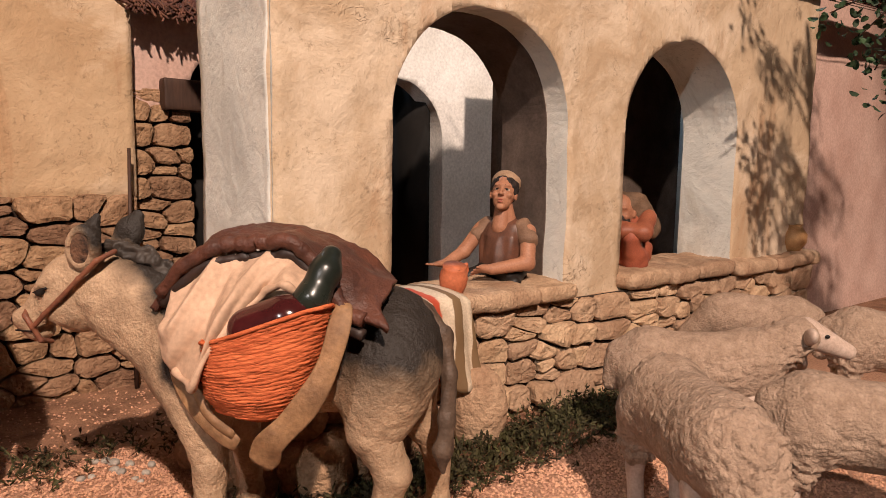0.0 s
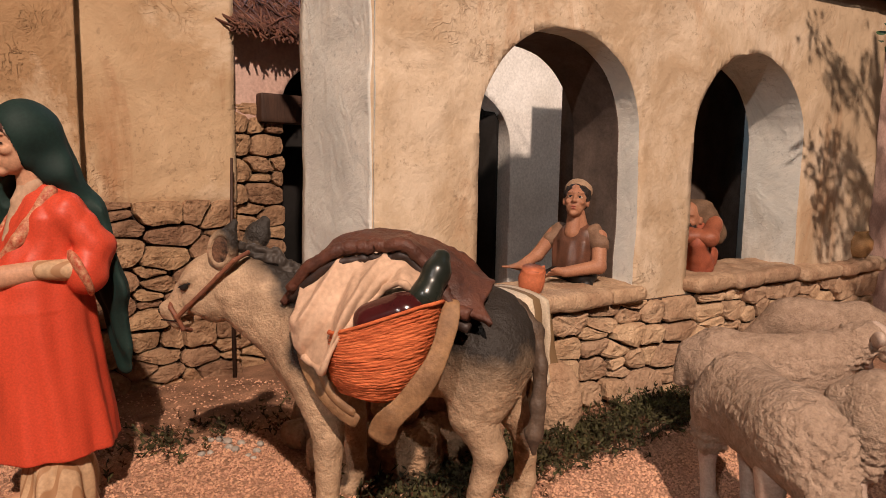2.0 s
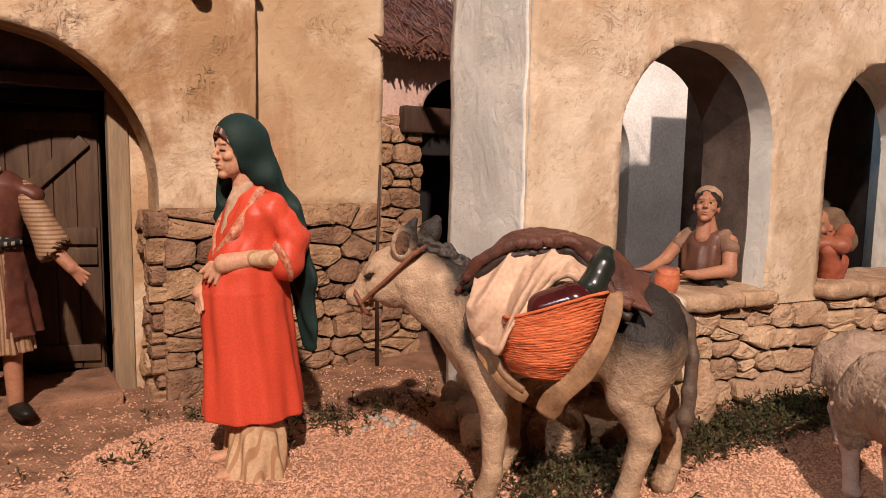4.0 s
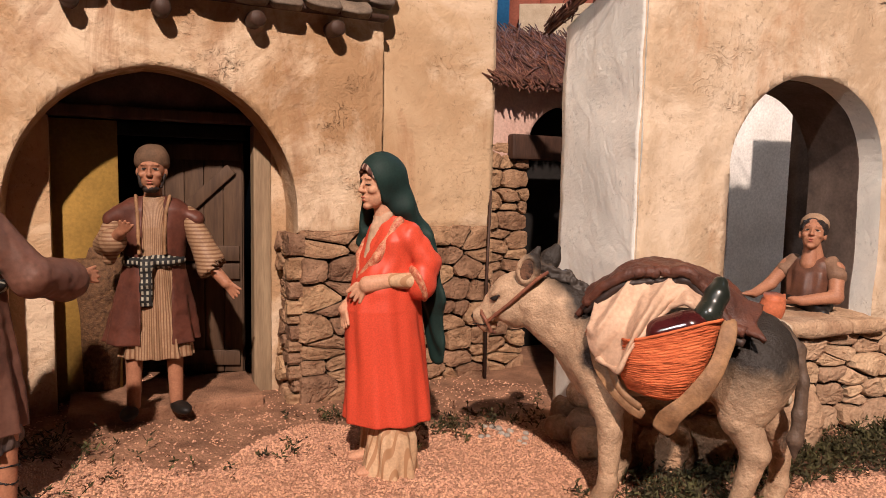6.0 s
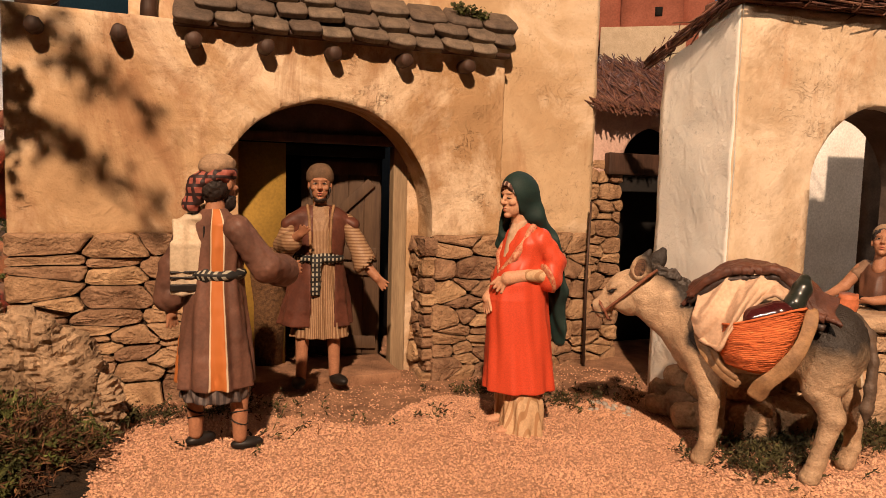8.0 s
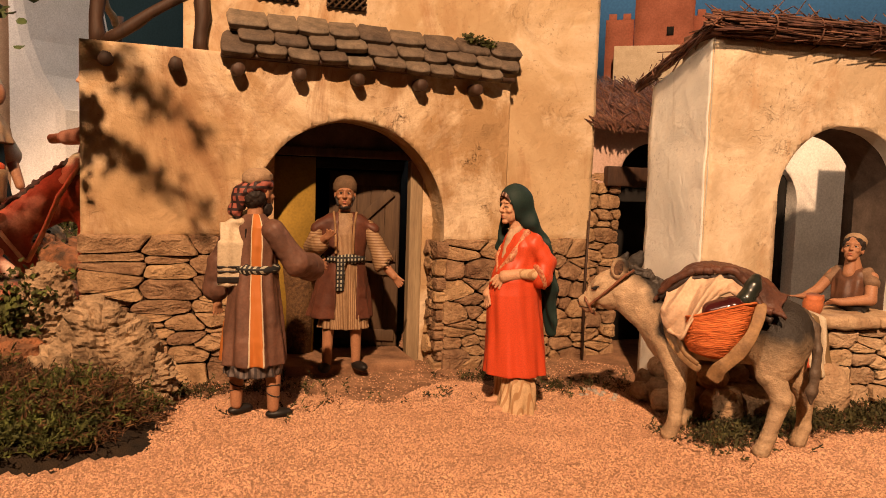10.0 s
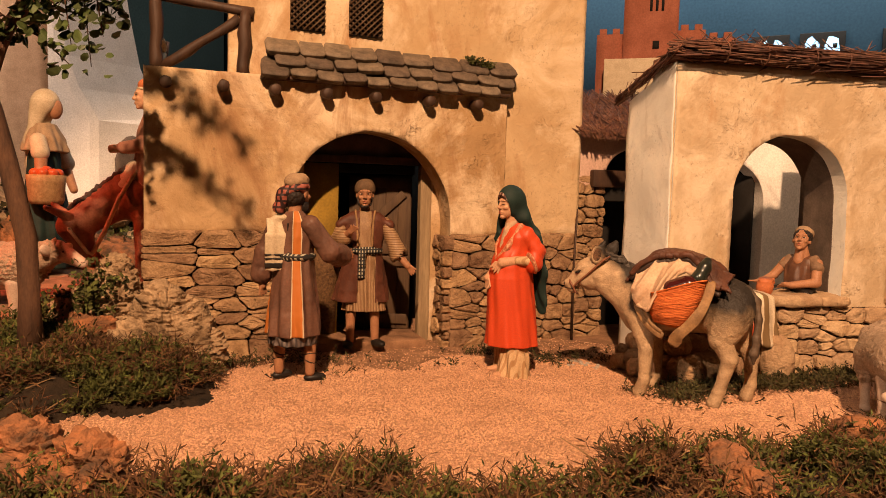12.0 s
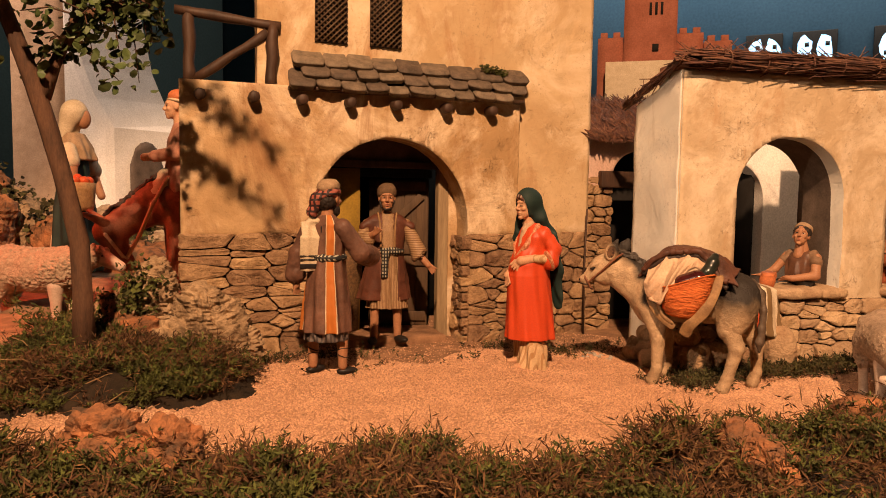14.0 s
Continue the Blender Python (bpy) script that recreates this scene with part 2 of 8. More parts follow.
DARKHIDE = mat("dark_donkey_hide", (0.060, 0.047, 0.038), (0.028, 0.022, 0.018), 0.55, 40, 420, 0.7, 0.0022)
WOOL = mat("sheep_wool", (0.42, 0.30, 0.215), (0.29, 0.198, 0.136), 0.85, 130, 500, 1.0, 0.0045)
SHEEPFACE = mat("sheep_face", (0.52, 0.40, 0.32), (0.43, 0.31, 0.24), 0.6, 60, 500, 0.3, 0.001)
BASKET = mat("orange_rope_basket", (0.66, 0.175, 0.060), (0.40, 0.085, 0.028), 0.8, 110, 600, 0.9, 0.0022, spec=0.15, streak=(0.5, 0.5, 2.2))
AUBERGINE = mat("glossy_aubergine", (0.055, 0.010, 0.010), (0.035, 0.007, 0.007), 0.12, 30, 300, 0.03, 0.0005, spec=0.6)
TERRACOTTA = mat("terracotta", (0.55, 0.17, 0.075), (0.45, 0.13, 0.055), 0.6, 60, 400, 0.2, 0.0006)
OCHRELEATHER = mat("ochre_leather", (0.32, 0.18, 0.085), (0.16, 0.085, 0.04), 0.6, 60, 400, 0.7, 0.002)
BARK = mat("tree_bark", (0.13, 0.062, 0.036), (0.055, 0.03, 0.02), 0.85, 50, 500, 0.9, 0.003, streak=(1, 1, 0.3))
LEAF = mat("green_leaves", (0.075, 0.105, 0.035), (0.04, 0.06, 0.02), 0.5, 60, 500, 0.1, 0.0005, island=0.4)
DARKLEAF = mat("juniper_leaves", (0.03, 0.055, 0.02), (0.016, 0.03, 0.012), 0.6, 60, 500, 0.1, 0.0005, island=0.4)
PEBBLE = mat("pale_pebbles", (0.42, 0.38, 0.33), (0.28, 0.25, 0.21), 0.6, 100, 600, 0.2, 0.001, per_object=0.2)
BLUEWALL = mat("blue_hall_wall", (0.035, 0.105, 0.165), (0.028, 0.09, 0.145), 0.9, 2, 60, 0.05, 0.002)
CASTLE = mat("terracotta_castle", (0.34, 0.115, 0.075), (0.25, 0.08, 0.05), 0.85, 15, 200, 0.4, 0.003)
# near-black colour that stands in for the darkness inside rooms and openings
VOID = mat("black_for_dark_depth", (0.012, 0.010, 0.009), (0.008, 0.007, 0.006), 0.95, 20, 200, 0.1, 0.001)


# ---- mesh helpers ----
def vnoise(P, scale, seed=0):
    """Smooth value noise, -1 to 1, at an array of points."""
    Q = np.asarray(P, float) * scale + seed * 17.3
    I = np.floor(Q).astype(np.int64)
    f = Q - I
    f = f * f * (3 - 2 * f)

    def h(a, b, c):
        n = (a * 374761393 + b * 668265263 + c * 2147483647 + seed * 974711) & 0x7FFFFFFF
        n = ((n ^ (n >> 13)) * 1274126177) & 0x7FFFFFFF
        return ((n ^ (n >> 16)) & 0xFFFF) / 32767.5 - 1
    x, y, z = I[..., 0], I[..., 1], I[..., 2]
    out = 0
    for dx in (0, 1):
        for dy in (0, 1):
            for dz in (0, 1):
                w = (f[..., 0] if dx else 1 - f[..., 0]) * (f[..., 1] if dy else 1 - f[..., 1]) * (f[..., 2] if dz else 1 - f[..., 2])
                out = out + w * h(x + dx, y + dy, z + dz)
    return out


def n1(x, y, z, scale, seed=0):
    """vnoise at a single place."""
    x, y, z = x * scale + seed * 17.3, y * scale + seed * 17.3, z * scale + seed * 17.3
    i, j, k = math.floor(x), math.floor(y), math.floor(z)
    u, v, w = x - i, y - j, z - k
    u, v, w = u * u * (3 - 2 * u), v * v * (3 - 2 * v), w * w * (3 - 2 * w)
    out = 0.0
    for a in (0, 1):
        for b in (0, 1):
            for c in (0, 1):
                n = ((i + a) * 374761393 + (j + b) * 668265263 + (k + c) * 2147483647 + seed * 974711) & 0x7FFFFFFF
                n = ((n ^ (n >> 13)) * 1274126177) & 0x7FFFFFFF
                out += (u if a else 1 - u) * (v if b else 1 - v) * (w if c else 1 - w) * (((n ^ (n >> 16)) & 0xFFFF) / 32767.5 - 1)
    return out


def mesh(name, verts, faces, mats, index=None, smooth=True):
    me = bpy.data.meshes.new(name)
    me.from_pydata([tuple(v) for v in verts], [], [tuple(f) for f in faces])
    for m in (mats if isinstance(mats, (list, tuple)) else [mats]):
        me.materials.append(m)
    if index is not None:
        me.polygons.foreach_set("material_index", np.asarray(index, dtype=np.int32))
    if smooth:
        me.polygons.foreach_set("use_smooth", np.ones(len(me.polygons), dtype=bool))
    me.update()
    return me


def part(name, data, material=None, parent=None, label="", at=None, smooth=True):
    """Links a bmesh, a (vertices, faces) pair or a mesh as one object under a thing or a part."""
    if isinstance(data, bmesh.types.BMesh):
        me = bpy.data.meshes.new(name)
        data.to_mesh(me)
        data.free()
        me.materials.append(material)
        if smooth:
            me.polygons.foreach_set("use_smooth", np.ones(len(me.polygons), dtype=bool))
    elif isinstance(data, tuple):
        me = mesh(name, data[0], data[1], material, data[2] if len(data) > 2 else None, smooth)
    else:
        me = data
    ob = new(name, me)
    if parent is not None:
        ob.parent = parent
    if at is not None:
        ob.matrix_local = at
    if label:
        ob["label"] = label
    return ob


def thing(name, label, category, at=None, group="", kind=""):
    ob = new(name)
    ob.empty_display_size = 0.02
    if at is not None:
        ob.matrix_world = at
    return tagged(ob, label, category, group, kind)


def box(bm, lo, hi, bevel=0.0, m=None):
    lo, hi = Vector(lo), Vector(hi)
    r = bmesh.ops.create_cube(bm, size=1, matrix=Matrix.Translation((lo + hi) / 2) @ Matrix.Diagonal((*(hi - lo), 1)))
    vs = r["verts"]
    if bevel:
        es = list({e for v in vs for e in v.link_edges})
        vs = list({v for f in bmesh.ops.bevel(bm, geom=es, offset=bevel, segments=2, affect="EDGES", profile=0.6)["faces"] for v in f.verts} | {v for v in vs if v.is_valid})
    if m is not None:
        bmesh.ops.transform(bm, matrix=m, verts=vs)
    return vs


def boxmesh(lo, hi, bevel=0.002, rough=0.0, cuts=0):
    bm = bmesh.new()
    box(bm, lo, hi, bevel)
    if cuts:
        bmesh.ops.subdivide_edges(bm, edges=bm.edges[:], cuts=cuts, use_grid_fill=True)
    if rough:
        for v in bm.verts:
            v.co += noise.noise_vector(v.co * 60) * rough
    return bm


def tube(points, radii, sides=8, wobble=0.0, seed=0, cap=True):
    """A tapering round bar along a line of points, as vertices and faces."""
    P = [Vector(p) for p in points]
    verts, faces = [], []
    for i, p in enumerate(P):
        t = (P[min(i + 1, len(P) - 1)] - P[max(i - 1, 0)]).normalized()
        a = t.orthogonal().normalized() if i == 0 else (a - t * a.dot(t)).normalized()
        b = t.cross(a)
        for s in range(sides):
            g = 2 * math.pi * s / sides
            w = 1 + wobble * n1(p.x * 1.0 + math.cos(g), p.y + math.sin(g), p.z, 3 + 40 * (wobble > 0), seed)
            verts.append(p + (a * math.cos(g) + b * math.sin(g)) * radii[i] * w)
    for i in range(len(P) - 1):
        for s in range(sides):
            q = (s + 1) % sides
            faces.append((i * sides + s, i * sides + q, (i + 1) * sides + q, (i + 1) * sides + s))
    if cap:
        faces.append(tuple(range(sides))[::-1])
        faces.append(tuple(range((len(P) - 1) * sides, len(P) * sides)))
    return verts, faces


def joined(*pieces):
    V, F = [], []
    for v, f in pieces:
        o = len(V)
        V += [tuple(x) for x in v]
        F += [tuple(i + o for i in q) for q in f]
    return V, F


# ---- smooth sculpting: rounded solids melted together and skinned ----
def euler3(rx=0, ry=0, rz=0):
    return np.array(Euler([radians(a) for a in (rx, ry, rz)]).to_matrix())


def C(p0, p1, r0, r1=None, sq=(1, 1, 1)):
    """Round cone from p0 to p1; sq flattens it along the axes."""
    p0, p1, sq = np.array(p0, float), np.array(p1, float), np.array(sq, float)
    r1 = r0 if r1 is None else r1
    R = max(r0, r1) * sq
    lo, hi = np.minimum(p0, p1) - R, np.maximum(p0, p1) + R

    def f(X):
        v = (p1 - p0) / sq
        q = (X - p0) / sq
        t = np.clip((q @ v) / max(v @ v, 1e-12), 0, 1)
        return (np.linalg.norm(q - t[..., None] * v, axis=-1) - (r0 + (r1 - r0) * t)) * sq.min()
    return lo, hi, f


def E(c, r, rot=(0, 0, 0)):
    """Ellipsoid."""
    c, r = np.array(c, float), np.array(r, float)
    M = euler3(*rot)
    ext = np.abs(M) @ r

    def f(X):
        q = (X - c) @ M
        k0 = np.linalg.norm(q / r, axis=-1)
        k1 = np.linalg.norm(q / (r * r), axis=-1) + 1e-9
        return k0 * (k0 - 1) / k1
    return c - ext, c + ext, f


def BX(c, h, rd, rot=(0, 0, 0)):
    """Rounded box."""
    c, h = np.array(c, float), np.array(h, float)
    M = euler3(*rot)
    ext = np.abs(M) @ h

    def f(X):
        q = np.abs((X - c) @ M) - (h - rd)
        return np.linalg.norm(np.maximum(q, 0), axis=-1) + np.minimum(q.max(axis=-1), 0) - rd
    return c - ext, c + ext, f


def LF(secs, folds=0, amp=(0.0, 0.0), phase=0.0):
    """A garment: elliptic sections (z, cx, cy, rx, ry) from below upwards, with folds that grow downwards."""
    S = np.array(secs, float)
    lo = np.array([(S[:, 1] - S[:, 3]).min(), (S[:, 2] - S[:, 4]).min(), S[0, 0]]) - 0.004
    hi = np.array([(S[:, 1] + S[:, 3]).max(), (S[:, 2] + S[:, 4]).max(), S[-1, 0]]) + 0.004

    def f(X):
        z = X[..., 2]
        cx, cy, rx, ry = (np.interp(z, S[:, 0], S[:, i]) for i in (1, 2, 3, 4))
        x, y = (X[..., 0] - cx), (X[..., 1] - cy)
        th = np.arctan2(y / ry, x / rx)
        t = np.clip((z - S[0, 0]) / (S[-1, 0] - S[0, 0]), 0, 1)
        a = amp[0] * (1 - t) + amp[1] * t
        mod = 1 + a * (np.sin(folds * th + phase + 5 * t) + 0.5 * np.sin((folds * 2 - 3) * th + 1.7 * phase))
        d = (np.sqrt((x / rx) ** 2 + (y / ry) ** 2) / mod - 1) * np.minimum(rx, ry)
        return np.maximum(np.maximum(d, z - S[-1, 0]), S[0, 0] - z)
    return lo, hi, f


def T(points, radii, sq=(1, 1, 1)):
    return [C(points[i], points[i + 1], radii[i], radii[i + 1], sq) for i in range(len(points) - 1)]


def skin(prims, cell, k, minus=()):
    """The skin of solids melted together over the length k: vertices and quads by surface nets."""
    pad = 3 * cell + k
    lo = np.min([p[0] for p in prims], axis=0) - pad
    hi = np.max([p[1] for p in prims], axis=0) + pad
    n = np.ceil((hi - lo) / cell).astype(int) + 1
    ax = [lo[i] + cell * np.arange(n[i]) for i in range(3)]
    F = np.full(n, 0.05)

    def sub(p):
        a = np.maximum(np.floor((p[0] - pad - lo) / cell).astype(int), 0)
        b = np.minimum(np.ceil((p[1] + pad - lo) / cell).astype(int) + 1, n)
        s = tuple(slice(a[i], b[i]) for i in range(3))
        X = np.stack(np.meshgrid(ax[0][s[0]], ax[1][s[1]], ax[2][s[2]], indexing="ij"), axis=-1)
        return s, p[2](X)
    for p in prims:
        s, d = sub(p)
        A = F[s]
        h = np.clip(0.5 + 0.5 * (A - d) / k, 0, 1)
        F[s] = A * (1 - h) + d * h - k * h * (1 - h)
    for p in minus:
        s, d = sub(p)
        F[s] = np.maximum(F[s], -d)
    G = F < 0
    c = [G[i:n[0] - 1 + i, j:n[1] - 1 + j, l:n[2] - 1 + l] for i in (0, 1) for j in (0, 1) for l in (0, 1)]
    tot = sum(x.astype(np.int8) for x in c)
    cells = np.argwhere((tot > 0) & (tot < 8))
    ids = -np.ones(n - 1, dtype=np.int64)
    ids[tuple(cells.T)] = np.arange(len(cells))
    acc, cnt = np.zeros((len(cells), 3)), np.zeros(len(cells))
    corner = [np.array((i, j, l)) for i in (0, 1) for j in (0, 1) for l in (0, 1)]
    for a in range(8):
        for b in range(a + 1, 8):
            if np.abs(corner[a] - corner[b]).sum() != 1:
                continue
            fa, fb = F[tuple((cells + corner[a]).T)], F[tuple((cells + corner[b]).T)]
            m = (fa < 0) != (fb < 0)
            t = np.where(m, fa / np.where(m, fa - fb, 1), 0)
            acc += np.where(m[:, None], corner[a] + t[:, None] * (corner[b] - corner[a]), 0)
            cnt += m
    V = lo + cell * (cells + acc / cnt[:, None])
    Q = []
    for d in range(3):
        u, v = (d + 1) % 3, (d + 2) % 3
        s0 = [slice(None)] * 3
        s1 = [slice(None)] * 3
        s0[d], s1[d] = slice(0, -1), slice(1, None)
        e = np.argwhere(G[tuple(s0)] != G[tuple(s1)])
        e = e[(e[:, u] > 0) & (e[:, v] > 0) & (e[:, u] < n[u] - 1) & (e[:, v] < n[v] - 1)]
        if not len(e):
            continue
        du, dv = np.eye(3, dtype=int)[u], np.eye(3, dtype=int)[v]
        q = np.stack([ids[tuple((e - du - dv).T)], ids[tuple((e - dv).T)], ids[tuple(e.T)], ids[tuple((e - du).T)]], axis=1)
        flip = ~G[tuple(e.T)]
        q[flip] = q[flip][:, ::-1]
        Q.append(q)
    return V, np.concatenate(Q)


def normals(V, Q):
    nn = np.zeros_like(V)
    fn = np.cross(V[Q[:, 2]] - V[Q[:, 0]], V[Q[:, 3]] - V[Q[:, 1]])
    for i in range(4):
        np.add.at(nn, Q[:, i], fn)
    return nn / (np.linalg.norm(nn, axis=1, keepdims=True) + 1e-12)


def sculpt(name, groups, at, label, category, group=""):
    """One figure as one mesh. groups: (material, cell, k, solids[, relief function[, carved solids]])."""
    V, Q, I, mats = [], [], [], []
    o = 0
    for g in groups:
        v, q = skin(g[3], g[1], g[2], g[5] if len(g) > 5 else ())
        if len(g) > 4 and g[4] is not None:
            v = v + normals(v, q) * g[4](v)[:, None]
        if g[0] not in mats:
            mats.append(g[0])
        V.append(v)
        Q.append(q + o)
        I.append(np.full(len(q), mats.index(g[0])))
        o += len(v)
    me = mesh(name, np.concatenate(V), np.concatenate(Q).tolist(), mats, np.concatenate(I))
    ob = new(name, me)
    ob.matrix_world = at
    return tagged(ob, label, category, group)


# ---- plan: two wall frames; x along the wall, y into it, z up ----
HM = pose(-0.525, 0.555, 0, 0, 0, 44.3)
BM = pose(-0.131, 0.535, 0, 0, 0, 36.6)
HINV, BINV = HM.inverted(), BM.inverted()


def in_house(u, v, z=0.0):
    return HM @ Vector((u, -v, z))


def in_portico(u, v, z=0.0):
    return BM @ Vector((u, -v, z))


# ---- ground ----
FRONT = [(-1.4, -0.45), (-0.80, -0.33), (-0.655, -0.275), (-0.60, -0.23), (-0.50, -0.205), (-0.447, -0.195), (-0.414, -0.152), (-0.369, -0.118), (-0.335, -0.064), (-0.308, -0.038), (-0.264, -0.047), (-0.211, -0.056), (-0.159, -0.040), (-0.132, -0.024), (-0.108, 0.060), (-0.067, 0.098), (-0.017, 0.165), (0.048, 0.175), (0.093, 0.240), (0.16, 0.33), (0.6, 0.50)]
LEFTBANK = [(-0.73, -0.11), (-0.705, -0.03), (-0.675, 0.065), (-0.72, 0.17), (-0.80, 0.16), (-0.92, 0.10), (-1.02, 0.0), (-0.98, -0.16), (-0.86, -0.15)]


def inside(x, y, poly):
    hit = False
    j = len(poly) - 1
    for i in range(len(poly)):
        (x1, y1), (x2, y2) = poly[i], poly[j]
        if (y1 > y) != (y2 > y) and x < (x2 - x1) * (y - y1) / (y2 - y1) + x1:
            hit = not hit
        j = i
    return hit


def front_gap(x, y):
    """How far a place lies beyond the front bank's edge, negative on the bank."""
    fx, fy = zip(*FRONT)
    return (y - np.interp(x, fx, fy)) * 0.8


def smooth01(a, lo, hi):
    t = min(max((a - lo) / (hi - lo), 0), 1)
    return t * t * (3 - 2 * t)


def poly_depth(x, y, poly):
    """Distance to the outline of a patch, positive inside."""
    p = np.array(poly)
    q = np.roll(p, -1, axis=0)
    d = q - p
    t = np.clip(((x - p[:, 0]) * d[:, 0] + (y - p[:, 1]) * d[:, 1]) / (d ** 2).sum(1), 0, 1)
    r = np.hypot(x - p[:, 0] - t * d[:, 0], y - p[:, 1] - t * d[:, 1]).min()
    return r if inside(x, y, poly) else -r


def ground_z(x, y, bumps=None):
    g = front_gap(x, y)
    z = 0.030 * smooth01(-g, 0.0, 0.09) - 0.012 * smooth01(-g, 0.12, 0.4)
    b = poly_depth(x, y, LEFTBANK) if x < -0.5 else -1
    z += 0.045 * smooth01(b, -0.03, 0.07)
    w = HINV @ Vector((x, y, 0))
    z += 0.04 * smooth01(-x, 0.95, 1.3) * smooth01(y, 0.0, 0.3)
    z += 0.05 * smooth01(-w.x, 0.50, 0.62) * smooth01(w.y, -0.16, 0.0) * smooth01(-x, 0.7, 0.95)
    z += 0.07 * smooth01(-x, 1.45, 1.9)
    z += 0.004 * n1(x, y, 0, 9, 3) + 0.0025 * n1(x, y, 0, 28, 4) if bumps is None else bumps
    z += 0.010 * math.exp(-((x + 0.42) ** 2 + (y - 0.33) ** 2) / 0.01) - 0.004
    return z


def surface(x, y, j=None):
    """0 gravel, 1 earth, 2 mossy soil"""
    j = 0.022 * n1(x, y, 0, 14, 7) + 0.010 * n1(x, y, 0, 50, 8) if j is None else j
    w = HINV @ Vector((x, y, 0))
    if front_gap(x, y) < 0.004 + j:
        return 2
    if x < -0.5 and poly_depth(x, y, LEFTBANK) > -0.012 + j:
        return 2
    if x < -1.0 or x > 0.7 or y > 1.1:
        return 1
    v = -w.y
    if w.x < 0.12:
        lim = 0.055 + 0.10 * math.exp(-((w.x + 0.13) / 0.10) ** 2) + 0.10 * smooth01(w.x, -0.02, 0.08)
        return 1 if v < lim + j * 1.2 else 0
    p = BINV @ Vector((x, y, 0))
    return 1 if (v < 0.175 + j and p.x < 0.03) or (p.x > -0.02 and -p.y < 0.050 + j * 1.2) else 0


def ease(a, lo, hi):
    t = np.clip((a - lo) / (hi - lo), 0, 1)
    return t * t * (3 - 2 * t)


def depths(x, y, poly):
    """poly_depth for arrays of places."""
    p = np.array(poly)
    q = np.roll(p, -1, axis=0)
    best, hit = np.full(x.shape, 9.0), np.zeros(x.shape, bool)
    for (ax, ay), (bx, by) in zip(p, q):
        dx, dy = bx - ax, by - ay
        t = np.clip(((x - ax) * dx + (y - ay) * dy) / (dx * dx + dy * dy), 0, 1)
        best = np.minimum(best, np.hypot(x - ax - t * dx, y - ay - t * dy))
        if dy:
            hit ^= ((ay > y) != (by > y)) & (x < dx * (y - ay) / dy + ax)
    return np.where(hit, best, -best)


def along(m, x, y):
    return m[0][0] * x + m[0][1] * y + m[0][3], m[1][0] * x + m[1][1] * y + m[1][3]


def ground_zs(x, y, bumps):
    """ground_z for arrays of places."""
    g = front_gap(x, y)
    z = 0.030 * ease(-g, 0.0, 0.09) - 0.012 * ease(-g, 0.12, 0.4)
    z = z + 0.045 * ease(np.where(x < -0.5, depths(x, y, LEFTBANK), -1), -0.03, 0.07)
    wx, wy = along(HINV, x, y)
    z = z + 0.04 * ease(-x, 0.95, 1.3) * ease(y, 0.0, 0.3) + 0.05 * ease(-wx, 0.50, 0.62) * ease(wy, -0.16, 0.0) * ease(-x, 0.7, 0.95) + 0.07 * ease(-x, 1.45, 1.9)
    return z + bumps + 0.010 * np.exp(-((x + 0.42) ** 2 + (y - 0.33) ** 2) / 0.01) - 0.004


def surfaces(x, y, j):
    """surface for arrays of places."""
    wx, wy = along(HINV, x, y)
    px, py = along(BINV, x, y)
    lim = 0.055 + 0.10 * np.exp(-((wx + 0.13) / 0.10) ** 2) + 0.10 * ease(wx, -0.02, 0.08)
    inn_side = -wy < lim + j * 1.2
    other = ((-wy < 0.175 + j) & (px < 0.03)) | ((px > -0.02) & (-py < 0.050 + j * 1.2))
    k = np.where(wx < 0.12, inn_side, other).astype(int)
    k = np.where((x < -1.0) | (x > 0.7) | (y > 1.1), 1, k)
    return np.where((front_gap(x, y) < 0.004 + j) | ((x < -0.5) & (depths(x, y, LEFTBANK) > -0.012 + j)), 2, k)


def axis_steps(lo, a, b, hi, fine):
    left = list(np.geomspace(1, 1 + (a - lo), 26) - 1)
    right = list(np.geomspace(1, 1 + (hi - b), 26) - 1)
    return sorted([a - d for d in left[1:]]) + list(np.arange(a, b, fine)) + [b + d for d in right]


gx, gy = axis_steps(-6, -1.05, 0.42, 5, 0.0085), axis_steps(-4, -0.40, 0.85, 7, 0.0085)
gpts = np.array([(x, y, 0.0) for y in gy for x in gx])
gbump = 0.004 * vnoise(gpts, 9, 3) + 0.0025 * vnoise(gpts, 28, 4)
gedge = 0.022 * vnoise(gpts, 14, 7) + 0.010 * vnoise(gpts, 50, 8)
gverts = np.column_stack([gpts[:, :2], ground_zs(gpts[:, 0], gpts[:, 1], gbump)]).tolist()
gfaces = []
W = len(gx)
mid_x, mid_y = (np.array(gx)[1:] + np.array(gx)[:-1]) / 2, (np.array(gy)[1:] + np.array(gy)[:-1]) / 2
MX, MY = np.meshgrid(mid_x, mid_y)
gidx = surfaces(MX.ravel(), MY.ravel(), gedge.reshape(len(gy), W)[:-1, :-1].ravel())
for j in range(len(gy) - 1):
    for i in range(W - 1):
        gfaces.append((j * W + i, j * W + i + 1, (j + 1) * W + i + 1, (j + 1) * W + i))
SOIL = mat("mossy_soil", (0.030, 0.018, 0.009), (0.012, 0.008, 0.005), 0.95, 50, 400, 0.8, 0.004)
ground = tagged(part("ground", (gverts, gfaces, gidx), [GRAVEL, EARTH, SOIL]), "pink gravel and reddish earth with mossy banks", "ground", kind="structure")


